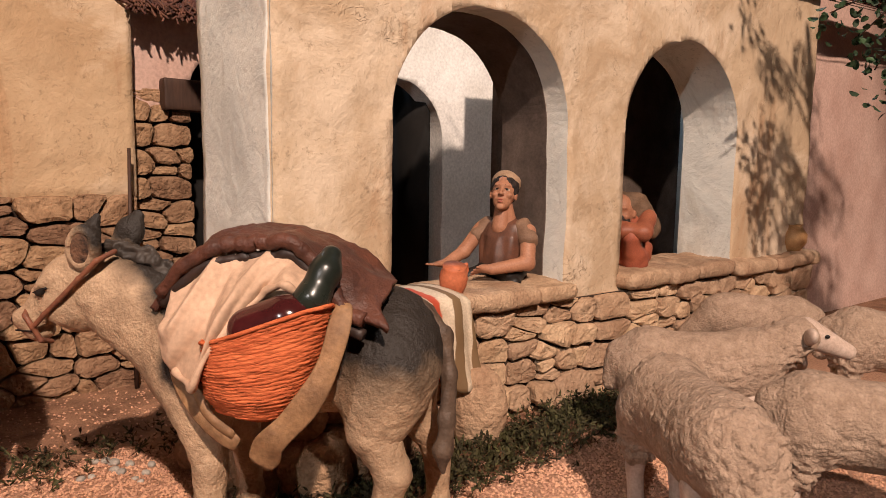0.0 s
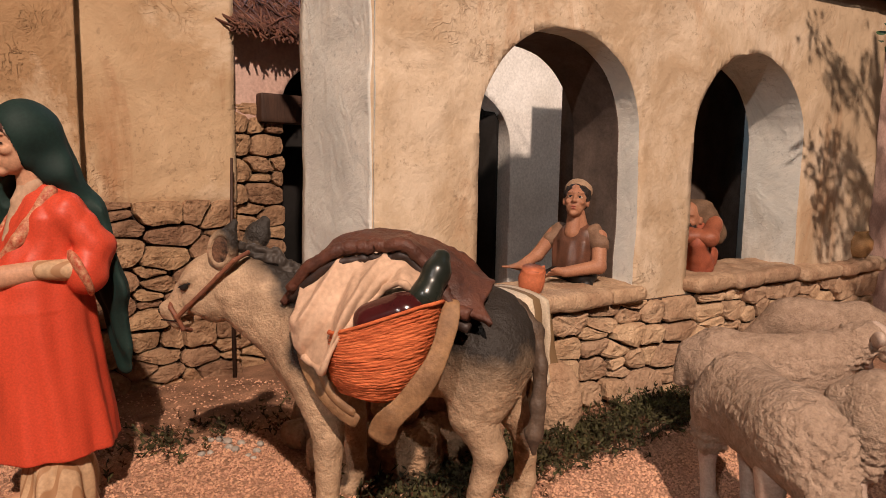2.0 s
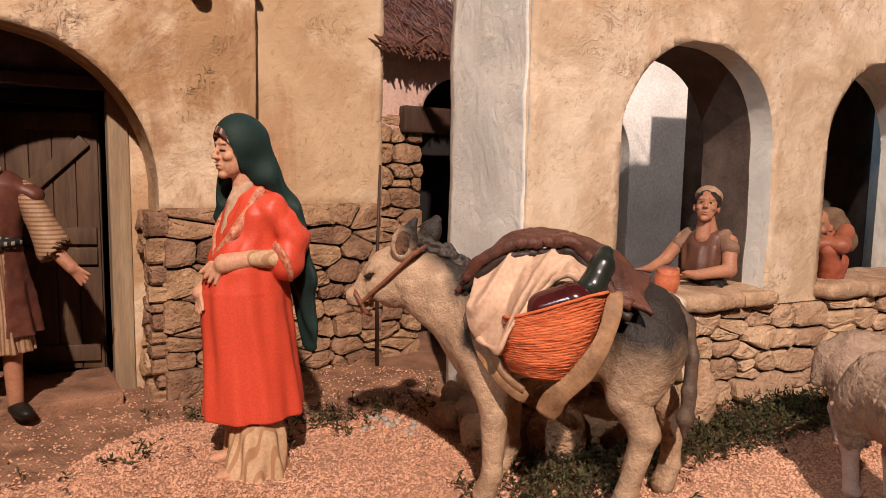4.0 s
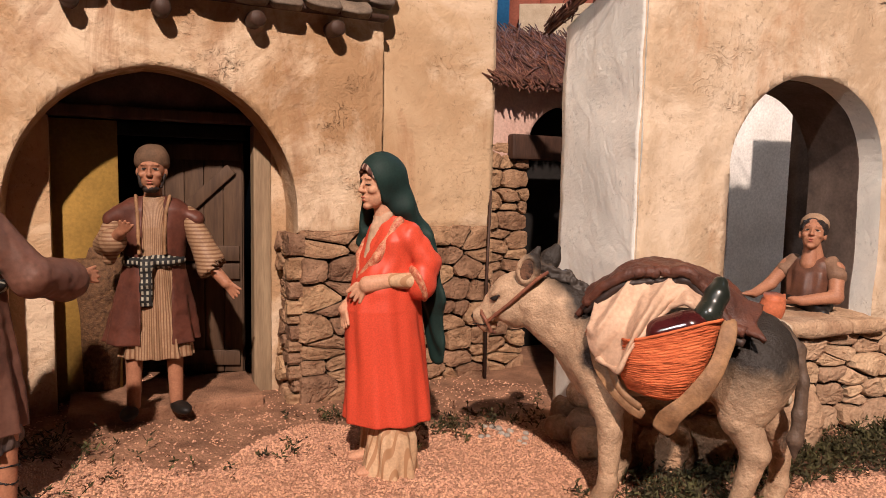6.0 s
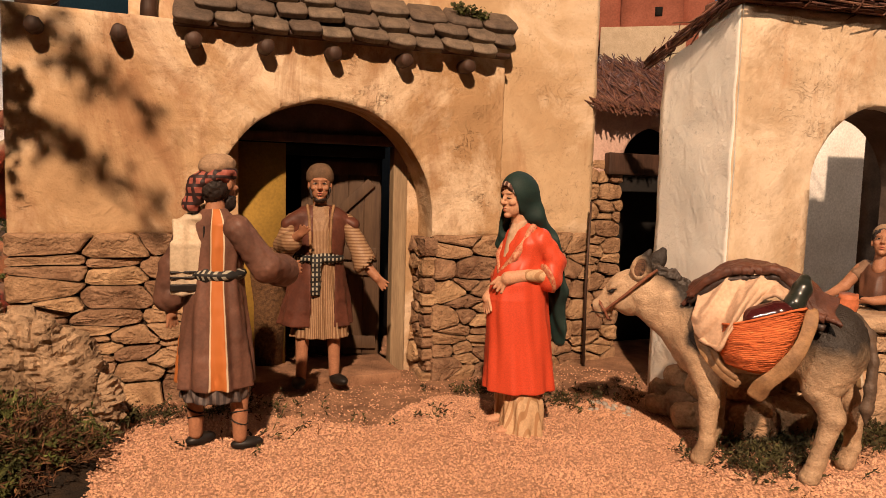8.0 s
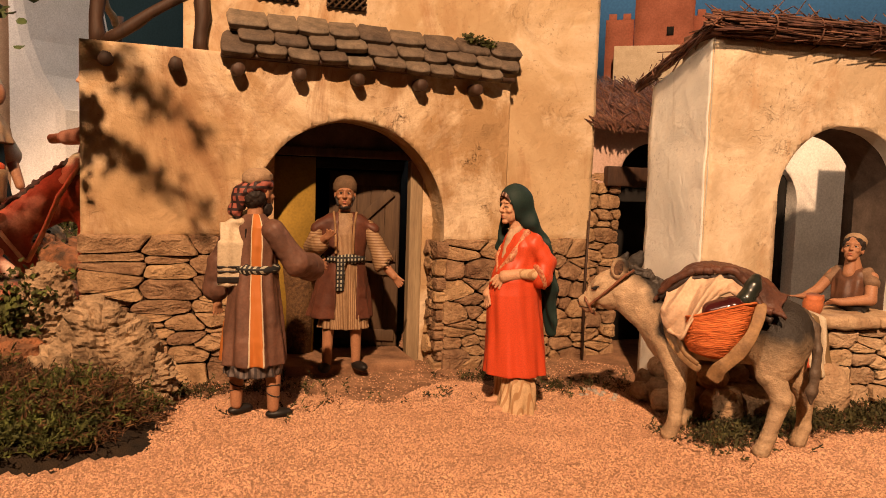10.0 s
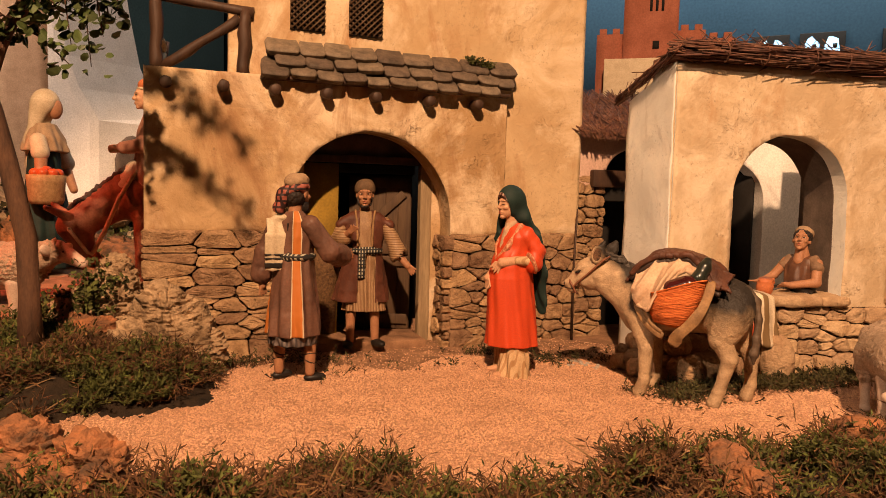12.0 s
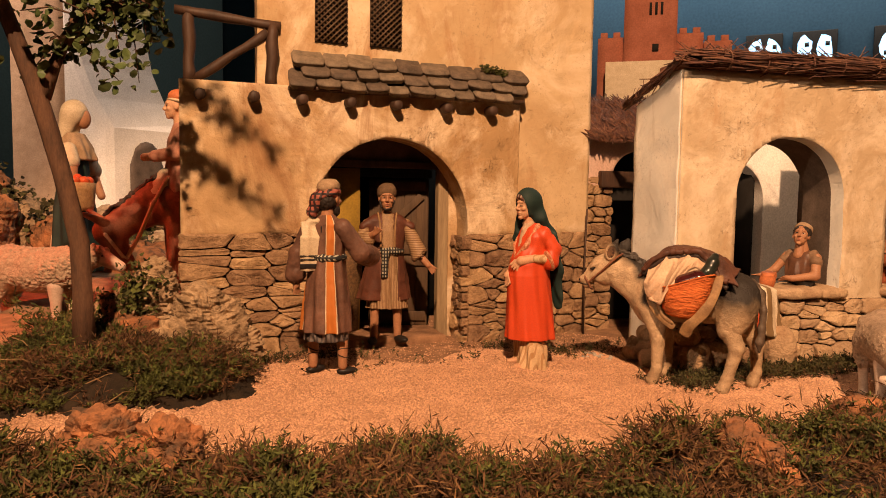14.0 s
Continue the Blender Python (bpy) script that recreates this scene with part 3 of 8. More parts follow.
# ---- walls ----
def arch_wall(u0, u1, z0, z1, thick, arches=(), step=0.009, relief=0.0016, seed=0, lower=None, ztop=None):
    """A wall with arched openings right through it. arches: (centre, half width, spring, rise, sill). lower: (height, depth) of a set-back foot."""
    us = list(np.arange(u0, u1, step)) + [u1]
    zs = list(np.arange(z0, z1, step)) + [z1]
    spans = []
    for c, a, s, b, bot in arches:
        us = [u for u in us if not c - a - 0.003 < u < c + a + 0.003] + [c - a * math.cos(math.pi * i / 36) for i in range(37)]
        zs += [s] + ([bot] if bot > z0 else [])
        spans.append((c, a, s, b, bot))
    if lower:
        zs += [lower[0] - 0.003, lower[0] + 0.004]
    us, zs = sorted(set(round(u, 5) for u in us)), sorted(set(round(z, 5) for z in zs))

    def top(sp, u):
        c, a, s, b, bot = sp
        r = math.sqrt(max(1 - ((u - c) / a) ** 2, 0))
        return s + b * r + (0.0016 * n1(u, s, 0, 45, seed) if r > 0.05 else 0)

    def y_at(u, z):
        d = -relief * (n1(u, z, 0, 25, seed) + 0.6 * n1(u, z, 1, 70, seed + 1))
        if lower:
            d += lower[1] * (1 - smooth01(z + 0.006 * n1(u, 0, 0, 40, seed + 5), lower[0] - 0.003, lower[0] + 0.004))
        return d
    bm = bmesh.new()
    cache = {}

    def vert(u, y, z):
        key = (round(u, 5), round(y, 5), round(z, 5))
        if key not in cache:
            cache[key] = bm.verts.new((u, y_at(u, z) if y == 0 else y, z))
        return cache[key]

    def quad(*pts):
        vs = []
        for p in pts:
            v = vert(*p)
            if v not in vs:
                vs.append(v)
        if len(vs) > 2:
            try:
                return bm.faces.new(vs)
            except ValueError:
                pass

    def sheet(ua, ub, la, lb, hi, y):
        rows = [z for z in zs if max(la, lb) + 1e-4 < z < hi - 1e-4] + [hi]
        pa, pb = la, lb
        for z in rows:
            if y == 0:
                quad((ua, y, pa), (ub, y, pb), (ub, y, z), (ua, y, z))
            else:
                quad((ua, y, pa), (ua, y, z), (ub, y, z), (ub, y, pb))
            pa = pb = z
    for a, b in zip(us, us[1:]):
        mid = (a + b) / 2
        sp = next((s for s in spans if abs(mid - s[0]) < s[1]), None)
        for y in (0, thick):
            if sp is None:
                sheet(a, b, z0, z0, z1, y)
            else:
                sheet(a, b, top(sp, a), top(sp, b), z1, y)
                if sp[4] > z0:
                    sheet(a, b, z0, z0, sp[4], y)
        if sp is not None:
            f = quad((a, 0, top(sp, a)), (a, thick, top(sp, a)), (b, thick, top(sp, b)), (b, 0, top(sp, b)))
            if f:
                f.material_index = 1
            if sp[4] > z0:
                quad((a, 0, sp[4]), (b, 0, sp[4]), (b, thick, sp[4]), (a, thick, sp[4]))
        quad((a, 0, z1), (b, 0, z1), (b, thick, z1), (a, thick, z1))
    for c, a, s, b, bot in spans:
        lo = max(bot, z0)
        rows = [lo] + [z for z in zs if lo + 1e-4 < z < s - 1e-4] + [s]
        for p, q in zip(rows, rows[1:]):
            for u, flip in ((c - a, 1), (c + a, 0)):
                pts = [(u, 0, p), (u, thick, p), (u, thick, q), (u, 0, q)]
                f = quad(*(pts[::-1] if flip else pts))
                if f:
                    f.material_index = 1
    for u, flip in ((u0, 1), (u1, 0)):
        rows = [z0] + [z for z in zs if z > z0 + 1e-4]
        for p, q in zip(rows, rows[1:]):
            pts = [(u, 0, p), (u, thick, p), (u, thick, q), (u, 0, q)]
            f = quad(*(pts[::-1] if flip else pts))
            if f and flip:
                f.material_index = 2
    bm.normal_update()
    if lower:
        for f in bm.faces:
            if f.calc_center_median().z < lower[0] and abs(f.normal.y) > 0.5:
                f.material_index = 3
    if ztop:
        for v in bm.verts:
            v.co.z = ztop(v.co)
    bmesh.ops.recalc_face_normals(bm, faces=bm.faces[:])
    return bm


def wall_part(name, bm, mats, parent, label="", at=None):
    me = bpy.data.meshes.new(name)
    for f in bm.faces:
        f.smooth = abs(f.normal.y) > 0.5 or len(mats) == 1
    bm.to_mesh(me)
    bm.free()
    for m in mats:
        me.materials.append(m)
    return part(name, me, None, parent, label, at)


def cell_of(p, pts, rect, kx):
    """The patch of a rectangle that belongs to p, in a metric that stretches stones sideways by kx; heavier stones push lighter ones back."""
    poly = [(rect[0], rect[2]), (rect[1], rect[2]), (rect[1], rect[3]), (rect[0], rect[3])]
    for q in pts:
        if q == p:
            continue
        nx, nz = (q[0] - p[0]) / kx ** 2, q[1] - p[1]
        dd = ((q[0] - p[0]) / kx) ** 2 + (q[1] - p[1]) ** 2
        t0 = 0.5 + 0.5 * (p[2] - q[2]) / max(dd, 1e-9)
        mx, mz = p[0] + (q[0] - p[0]) * t0, p[1] + (q[1] - p[1]) * t0
        out = []
        for a, b in zip(poly, poly[1:] + poly[:1]):
            da, db = (a[0] - mx) * nx + (a[1] - mz) * nz, (b[0] - mx) * nx + (b[1] - mz) * nz
            if da <= 0:
                out.append(a)
            if da * db < 0:
                t = da / (da - db)
                out.append((a[0] + (b[0] - a[0]) * t, a[1] + (b[1] - a[1]) * t))
        poly = out
        if len(poly) < 3:
            return []
    return poly


def masonry(parent, u0, u1, z0, z1, y, seed, material, depth=0.012, size=(0.06, 0.036), m=Matrix(), name="stone", thin=0.3, gap=0.0011, kx=1.75):
    """Rubble laid flat: a field split again and again into uneven blocks, some of them into thin slabs, with open joints."""
    r = random.Random(seed)
    blocks = []

    def split(a, b, c, d):
        w, h = b - a, d - c
        kw, kh = w / (size[0] * r.uniform(0.45, 1.15)), h / (size[1] * r.uniform(0.60, 1.30))
        if max(kw, kh) < 1.35:
            if r.random() < thin and h > 0.020 and w > 1.4 * h:
                cuts = [c] + sorted(c + h * t for t in ((r.uniform(0.3, 0.7),) if h < 0.03 else (r.uniform(0.22, 0.42), r.uniform(0.55, 0.8)))) + [d]
                blocks.extend((a, b, p, q) for p, q in zip(cuts, cuts[1:]))
            else:
                blocks.append((a, b, c, d))
        elif kw > kh * r.uniform(0.7, 1.3):
            t = a + w * r.uniform(0.32, 0.68)
            split(a, t, c, d)
            split(t, b, c, d)
        else:
            t = c + h * r.uniform(0.32, 0.68)
            split(a, b, c, t)
            split(a, b, t, d)
    split(u0, u1, z0, z1)

    cells = [((a + b) / 2 + r.uniform(-0.20, 0.20) * (b - a), (c + d) / 2 + r.uniform(-0.14, 0.14) * (d - c), (0.5 * min(d - c, (b - a) / kx)) ** 2) for a, b, c, d in blocks]
    for cell in cells:
        poly = cell_of(cell, cells, (u0, u1, z0, z1), kx)
        if len(poly) < 3:
            continue
        cx, cz = sum(a[0] for a in poly) / len(poly), sum(a[1] for a in poly) / len(poly)
        w, h = max(a[0] for a in poly) - min(a[0] for a in poly), max(a[1] for a in poly) - min(a[1] for a in poly)
        if w < 0.006 or h < 0.004:
            continue
        ring = []
        for a, b in zip(poly, poly[1:] + poly[:1]):
            e = math.dist(a, b)
            if e < 0.003:
                continue
            c_ = min(0.40, 0.0035 / e)
            for t in ((c_, 0.5, 1 - c_) if e > 0.012 else (0.25, 0.75)):
                j = 0.0016 if t == 0.5 else 0.0005
                ring.append((a[0] + (b[0] - a[0]) * t - cx + r.uniform(-j, j), a[1] + (b[1] - a[1]) * t - cz + r.uniform(-j, j)))
        n = len(ring)
        if n < 5:
            continue
        gw = gap * r.uniform(0.7, 1.7)
        ring = [(x * max(0.6, 1 - 2 * gw / w), z * max(0.6, 1 - 2 * gw / h)) for x, z in ring]
        fat = min(depth, 0.45 * min(w, h)) * r.uniform(0.45, 1.10)
        tilt = (r.uniform(-0.08, 0.08), r.uniform(-0.14, 0.14))
        V = []
        for k, e in ((1.0, 0.010), (1.0, -fat * 0.45), (0.95, -fat * 0.80), (0.62, -fat * 0.92)):
            V += [(x * k, e + (r.uniform(-0.0009, 0.0009) + tilt[0] * x + tilt[1] * z if e < 0.01 else 0), z * k) for x, z in ring]
        V.append((r.uniform(-0.15, 0.15) * w, -fat * r.uniform(0.70, 1.0), r.uniform(-0.15, 0.15) * h))
        F = [(i * n + s, i * n + (s + 1) % n, (i + 1) * n + (s + 1) % n, (i + 1) * n + s) for i in range(3) for s in range(n)]
        F += [(3 * n + s, 3 * n + (s + 1) % n, 4 * n) for s in range(n)]
        part(name, (V, F), material, parent, at=m @ Matrix.Translation((cx, y + r.uniform(-0.003, 0.001), cz)), smooth=False)


# ---- the inn: porch wall with a great arch, tower behind, slate lean-to, terrace with a rail ----
inn = thing("inn", "ochre plastered inn with a rubble stone foot and slate porch roof", "house", HM)
ARCH = (-0.152, 0.152, 0.225, 0.163, 0.0)
porch = wall_part("porch_wall", arch_wall(-0.525, 0.107, -0.02, 0.472, 0.06, [(*ARCH[:4], -0.02)], lower=(0.205, 0.008), seed=1), [PLASTER, PLASTER, PLASTER, MORTAR], inn)
WINDOWS = [(-0.2645, 0.0295), (-0.162, 0.030)]
tower = wall_part("tower_wall", arch_wall(-0.395, 0.283, -0.02, 0.98, 0.05, [(-0.152, 0.175, 0.24, 0.17, -0.02)], lower=(0.207, 0.006), seed=4, step=0.011), [TOWERPLASTER] * 3 + [MORTAR], inn, at=pose(0, 0.025, 0))
# stones of the inn's foot
masonry(porch, -0.530, -0.305, -0.012, 0.212, 0.004, 11, STONE, size=(0.082, 0.032), thin=0.55, gap=0.0008, kx=2.7)
masonry(porch, 0.001, 0.108, -0.012, 0.209, 0.004, 12, STONE, size=(0.066, 0.033), thin=0.4, gap=0.0009, kx=2.2)
masonry(porch, -0.062, 0.004, -0.012, 0.205, -0.003, 13, STONE, size=(0.034, 0.022), m=pose(0, 0, 0, 0, 0, -90))
masonry(tower, 0.106, 0.284, -0.012, 0.211, 0.002, 14, STONE, size=(0.068, 0.038))

# latticed windows of the tower
for c, a in WINDOWS:
    # black panel in front of the wall, painted as the window's dark inside
    win = part("window", boxmesh((c - a, 0.0215, 0.556), (c + a, 0.0235, 0.66), 0.0), VOID, inn, "small dark window with wooden lattice")
    for s in (-1, 1):
        k = 0
        for i in range(-9, 12):
            z = 0.556 + i * 0.0105
            p, q = (c - s * a, 0.0195 - 0.001 * s, z), (c + s * a, 0.0195 - 0.001 * s, z + 2 * a)
            lo, hi = max(0.557, p[2]), min(0.659, q[2])
            if hi - lo < 0.004:
                continue
            f = lambda zz: (p[0] + (q[0] - p[0]) * (zz - p[2]) / (2 * a), p[1], zz)
            part("lattice_bar", tube([f(lo), f(hi)], [0.0017, 0.0017], 5), DOORWOOD, win)

# peg beams along the porch
for u in (-0.492, -0.404, -0.322, -0.236, -0.150, -0.052, 0.040):
    z = 0.447
    part("beam_end", tube([(u, 0.03, z + 0.002), (u, -0.010, z), (u + 0.001, -0.024, z - 0.001), (u + 0.001, -0.026, z - 0.001)], [0.0095, 0.0098, 0.0092, 0.0078], 12, 0.12, int(u * 100) + 90), DARKWOOD, inn)

# slate lean-to roof
roof = part("porch_roof", boxmesh((-0.345, -0.016, 0.464), (0.108, 0.024, 0.4705), 0.002), DARKWOOD, inn)


def slate_mesh(i):
    r = random.Random(i + 50)
    bm = bmesh.new()
    n = 12
    ring = []
    pw = r.uniform(0.35, 0.5)
    for s in range(n):
        g = 2 * math.pi * s / n
        c, q = math.cos(g), math.sin(g)
        ring.append((math.copysign(abs(c) ** pw, c) * 0.5 * r.uniform(0.94, 1.05), math.copysign(abs(q) ** pw, q) * 0.5 * r.uniform(0.94, 1.05)))
    rows = [[bm.verts.new((x * k, y * k, z + r.uniform(-0.05, 0.05))) for x, y in ring] for z, k in ((-0.5, 0.92), (0.1, 1.0), (0.5, 0.86))]
    for a, b in zip(rows, rows[1:]):
        for s in range(n):
            bm.faces.new((a[s], a[(s + 1) % n], b[(s + 1) % n], b[s]))
    bm.faces.new(rows[2])
    bm.faces.new(rows[0][::-1])
    me = bpy.data.meshes.new("slate")
    bm.to_mesh(me)
    bm.free()
    me.materials.append(SLATE)
    me.polygons.foreach_set("use_smooth", np.ones(len(me.polygons), dtype=bool))
    return me


SLATES = [slate_mesh(i) for i in range(9)]
rs = random.Random(5)
for row, (y, z, count, off) in enumerate(((-0.004, 0.483, 10, 0.0), (0.006, 0.506, 10, 0.022), (0.018, 0.526, 9, 0.008))):
    w = 0.455 / count
    u = -0.345 + off
    for i in range(count):
        ww = w * rs.uniform(0.85, 1.15)
        part("slate", rs.choice(SLATES), None, roof, at=Matrix.LocRotScale((min(u + ww / 2, 0.098), y + rs.uniform(-0.002, 0.002), z + rs.uniform(-0.002, 0.002) - 0.0006 * i),
                                                                      Euler((radians(33 + rs.uniform(-5, 5)), rs.uniform(-0.06, 0.06), rs.uniform(-0.06, 0.06))), (ww * 1.02, 0.062, 0.013)))
        u += ww * 0.99

# terrace floor and wooden rail
part("terrace_floor", boxmesh((-0.524, 0.0605, 0.44), (-0.3955, 0.36, 0.468), 0.003), PLASTER, inn)
part("side_wall", boxmesh((-0.525, 0.0605, -0.02), (-0.50, 0.42, 0.439), 0.003, 0.001, 6), PLASTER, inn)
rail = thing("terrace_railing", "rough dark log railing with a diagonal brace on the terrace", "railing", HM)
log = lambda p, q, r, s: tube([Vector(p).lerp(Vector(q), t / 6) + Vector((0.0015 * math.sin(t * 2 + s), 0.0012 * math.cos(t * 3 + s), 0)) for t in range(7)], [r * (1 + 0.12 * math.sin(t * 1.7 + s)) for t in range(7)], 9, 0.1, s)
part("post", log((-0.508, 0.045, 0.468), (-0.508, 0.045, 0.60), 0.0105, 1), DARKWOOD, rail)
part("post", log((-0.372, 0.02, 0.468), (-0.368, 0.02, 0.578), 0.0105, 2), DARKWOOD, rail)
part("post", log((-0.508, 0.30, 0.468), (-0.508, 0.30, 0.57), 0.009, 3), DARKWOOD, rail)
part("top_rail", log((-0.53, 0.045, 0.596), (-0.355, 0.02, 0.576), 0.0085, 4), DARKWOOD, rail)
part("brace", log((-0.50, 0.043, 0.478), (-0.376, 0.022, 0.565), 0.008, 5), DARKWOOD, rail)
part("side_rail", log((-0.508, 0.045, 0.552), (-0.508, 0.31, 0.552), 0.006, 6), FRAMEWOOD, rail)
part("side_brace", log((-0.508, 0.055, 0.482), (-0.508, 0.30, 0.545), 0.006, 7), FRAMEWOOD, rail)

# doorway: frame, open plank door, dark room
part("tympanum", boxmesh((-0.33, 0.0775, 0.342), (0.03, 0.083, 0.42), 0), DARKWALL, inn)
part("lintel", boxmesh((-0.33, 0.066, 0.335), (0.03, 0.0865, 0.349), 0.002, 0.0005, 3), DARKWOOD, inn)
part("door_post", boxmesh((-0.040, 0.0615, -0.01), (-0.0185, 0.0825, 0.3345), 0.002, 0.0006, 5), FRAMEWOOD, inn, "pale weathered wooden door post")
part("jamb_plaster", boxmesh((-0.018, 0.0615, -0.01), (0.03, 0.0825, 0.3345), 0.001), PLASTER, inn)
part("jamb_plaster", boxmesh((-0.34, 0.0615, -0.01), (-0.262, 0.0825, 0.3345), 0.001), PLASTER, inn)
part("threshold", boxmesh((-0.25, 0.005, -0.02), (-0.04, 0.12, 0.010), 0.003, 0.001, 4), EARTH, inn)
part("room_wall", boxmesh((-0.32, 0.098, -0.02), (-0.192, 0.110, 0.334), 0), YELLOWWALL, inn, "yellow plastered inner wall")
# VOID boards put the room's darkness into their colour
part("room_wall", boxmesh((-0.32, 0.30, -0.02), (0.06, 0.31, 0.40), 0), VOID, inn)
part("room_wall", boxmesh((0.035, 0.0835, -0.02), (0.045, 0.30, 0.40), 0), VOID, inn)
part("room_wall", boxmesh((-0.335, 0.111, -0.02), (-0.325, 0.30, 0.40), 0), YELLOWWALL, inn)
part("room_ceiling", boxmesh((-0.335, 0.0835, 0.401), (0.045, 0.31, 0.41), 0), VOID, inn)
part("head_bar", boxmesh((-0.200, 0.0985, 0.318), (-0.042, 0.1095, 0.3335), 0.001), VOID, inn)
leaf = part("door", boxmesh((-0.125, 0, 0), (0, 0.008, 0.308), 0.001), DOORWOOD, inn, "open brown plank door with ledges", at=pose(-0.042, 0.118, 0.008, 0, 0, -22))
for i in range(5):
    part("plank", boxmesh((-0.124 + i * 0.0248, -0.0035, 0.002), (-0.124 + i * 0.0248 + 0.0236, -0.0002, 0.306), 0.0008, 0.0003, 2), DOORWOOD, leaf)
for z in (0.012, 0.128, 0.152, 0.284):
    part("ledge", boxmesh((-0.122, -0.0085, z), (-0.004, -0.0037, z + 0.020), 0.001), DOORWOOD, leaf)
part("brace", boxmesh((-0.066, -0.0095, -0.008), (0.066, -0.0037, 0.008), 0.001), DOORWOOD, leaf, at=pose(-0.062, 0, 0.228, 0, -43, 0))
part("handle", tube([(-0.105, -0.004, 0.15), (-0.105, -0.011, 0.152), (-0.105, -0.011, 0.166), (-0.105, -0.004, 0.168)], [0.0018] * 4, 6), BLACK, leaf)


# ---- thatch ----
def thatch(u0, u1, p_low, p_high, count, length, seed, spread=0.25, r0=0.0013, fan=0.2):
    """A mat of thin twigs: from the eave line p_low (y, z) up to p_high (y, z)."""
    r = random.Random(seed)
    V, F = [], []
    dy, dz = p_high[0] - p_low[0], p_high[1] - p_low[1]
    for i in range(count):
        u, t = r.uniform(u0, u1), r.uniform(0, 1) ** 1.2
        base = Vector((u, p_low[0] + dy * t * 0.8, p_low[1] + dz * t * 0.8 + r.uniform(0.0, 0.012)))
        d = Vector((r.gauss(0, fan), dy, dz)).normalized() + Vector((0, 0, r.gauss(0, spread) * 0.4))
        n_ = length * r.uniform(0.5, 1.2)
        k = base + d * n_
        q = base + d * n_ * 0.5 + Vector((r.gauss(0, 0.002), 0, r.gauss(0, 0.002)))
        v, f = tube([base - d * r.uniform(0, 0.015), q, k], [r0 * r.uniform(0.7, 1.3), r0, r0 * 0.6], 4, cap=True)
        o = len(V)
        V += v
        F += [tuple(x + o for x in g) for g in f]
    return V, F


# ---- the gap between the houses: stone jamb, beam, thatched shed ----
shed = thing("thatched_shed", "low stone doorway with a dark beam under brown thatch", "shed", HM)
shed_wall = wall_part("wall", arch_wall(0.2838, 0.60, -0.02, 0.415, 0.05, [(0.44, 0.083, 0.33, 0.06, -0.02)], lower=(0.30, 0.006), seed=9), [PINKWALL] * 3 + [MORTAR], shed, at=pose(0, 0.05, 0))
masonry(shed_wall, 0.2845, 0.358, -0.012, 0.33, 0.002, 21, STONE, size=(0.060, 0.030))
part("beam", boxmesh((0.322, 0.035, 0.305), (0.60, 0.062, 0.341), 0.003, 0.001, 4), DARKWOOD, shed)
# added black boards, the doorway's deep shade is painted by their colour
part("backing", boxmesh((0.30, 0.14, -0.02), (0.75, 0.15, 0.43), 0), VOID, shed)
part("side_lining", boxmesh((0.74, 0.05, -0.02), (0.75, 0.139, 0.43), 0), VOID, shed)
part("thatch", thatch(0.280, 0.56, (0.012, 0.404), (0.115, 0.492), 5200, 0.055, 31, spread=0.16, r0=0.0013, fan=0.10), STICKS, shed, "ragged brown twig thatch")["kind"] = "stuff"
part("thatch_bed", boxmesh((0.284, 0.05, 0.412), (0.60, 0.13, 0.42), 0.002), STICKS, shed)
pole = tagged(part("pole", tube([(-0.336, 0.742, -0.01), (-0.338, 0.744, 0.13), (-0.335, 0.744, 0.26)], [0.0026, 0.0023, 0.0018], 8, 0.15, 3), DARKWOOD), "thin dark wooden stick leaning on the stone jamb", "stick")

# ---- the portico with two arches ----
portico = thing("portico", "ochre plastered portico with two arches and a twig roof", "house", BM)
A1, A2 = (0.215, 0.1075, 0.285, 0.107), (0.525, 0.112, 0.285, 0.112)
front = wall_part("front_wall", arch_wall(0.0, 0.83, -0.02, 0.498, 0.08, [(*A1, 0.112), (*A2, 0.112)], seed=14), [PALEPLASTER, LIMEWASH, LIMEWASH], portico)
def edged(bm):
    """Gives the front edge of a coat of plaster the second material."""
    for f in bm.faces:
        f.material_index = 1 if f.calc_center_median().x > -0.0025 and abs(f.normal.x) > 0.5 else 0
    return bm


part("end_wall", arch_wall(-0.160, -0.0815, -0.02, 0.50, 0.03, seed=16, step=0.02, ztop=lambda c: min(c.z, 0.497 + c.x * 0.27)), LIMEWASH, portico, at=pose(0.0005, 0, 0, 0, 0, -90), label="bluish limewashed end wall")
wall_part("end_render", edged(arch_wall(-0.160, -0.0005, -0.02, 0.50, 0.0020, seed=17, relief=0.0014, ztop=lambda c: min(c.z, 0.497 + c.x * 0.27))), [LIMEWASH, PALEPLASTER], portico, at=pose(-0.0030, 0, 0, 0, 0, -90), label="scratched greyish limewash coat")
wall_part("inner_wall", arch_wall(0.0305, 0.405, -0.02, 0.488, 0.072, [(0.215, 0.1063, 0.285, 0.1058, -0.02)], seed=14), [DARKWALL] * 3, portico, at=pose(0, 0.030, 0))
wall_part("back_wall", arch_wall(0.225, 0.66, -0.02, 0.60, 0.04, [(0.350, 0.095, 0.28, 0.095, -0.02)], seed=22), [WHITEWASH] * 3, portico, at=pose(0, 0.385, 0))
part("far_wall", arch_wall(0.40, 0.85, -0.02, 0.40, 0.02, seed=24, step=0.03), WHITEWASH, portico, at=pose(0, 0.56, 0))
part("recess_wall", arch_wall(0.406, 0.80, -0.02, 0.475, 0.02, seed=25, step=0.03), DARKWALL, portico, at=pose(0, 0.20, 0))
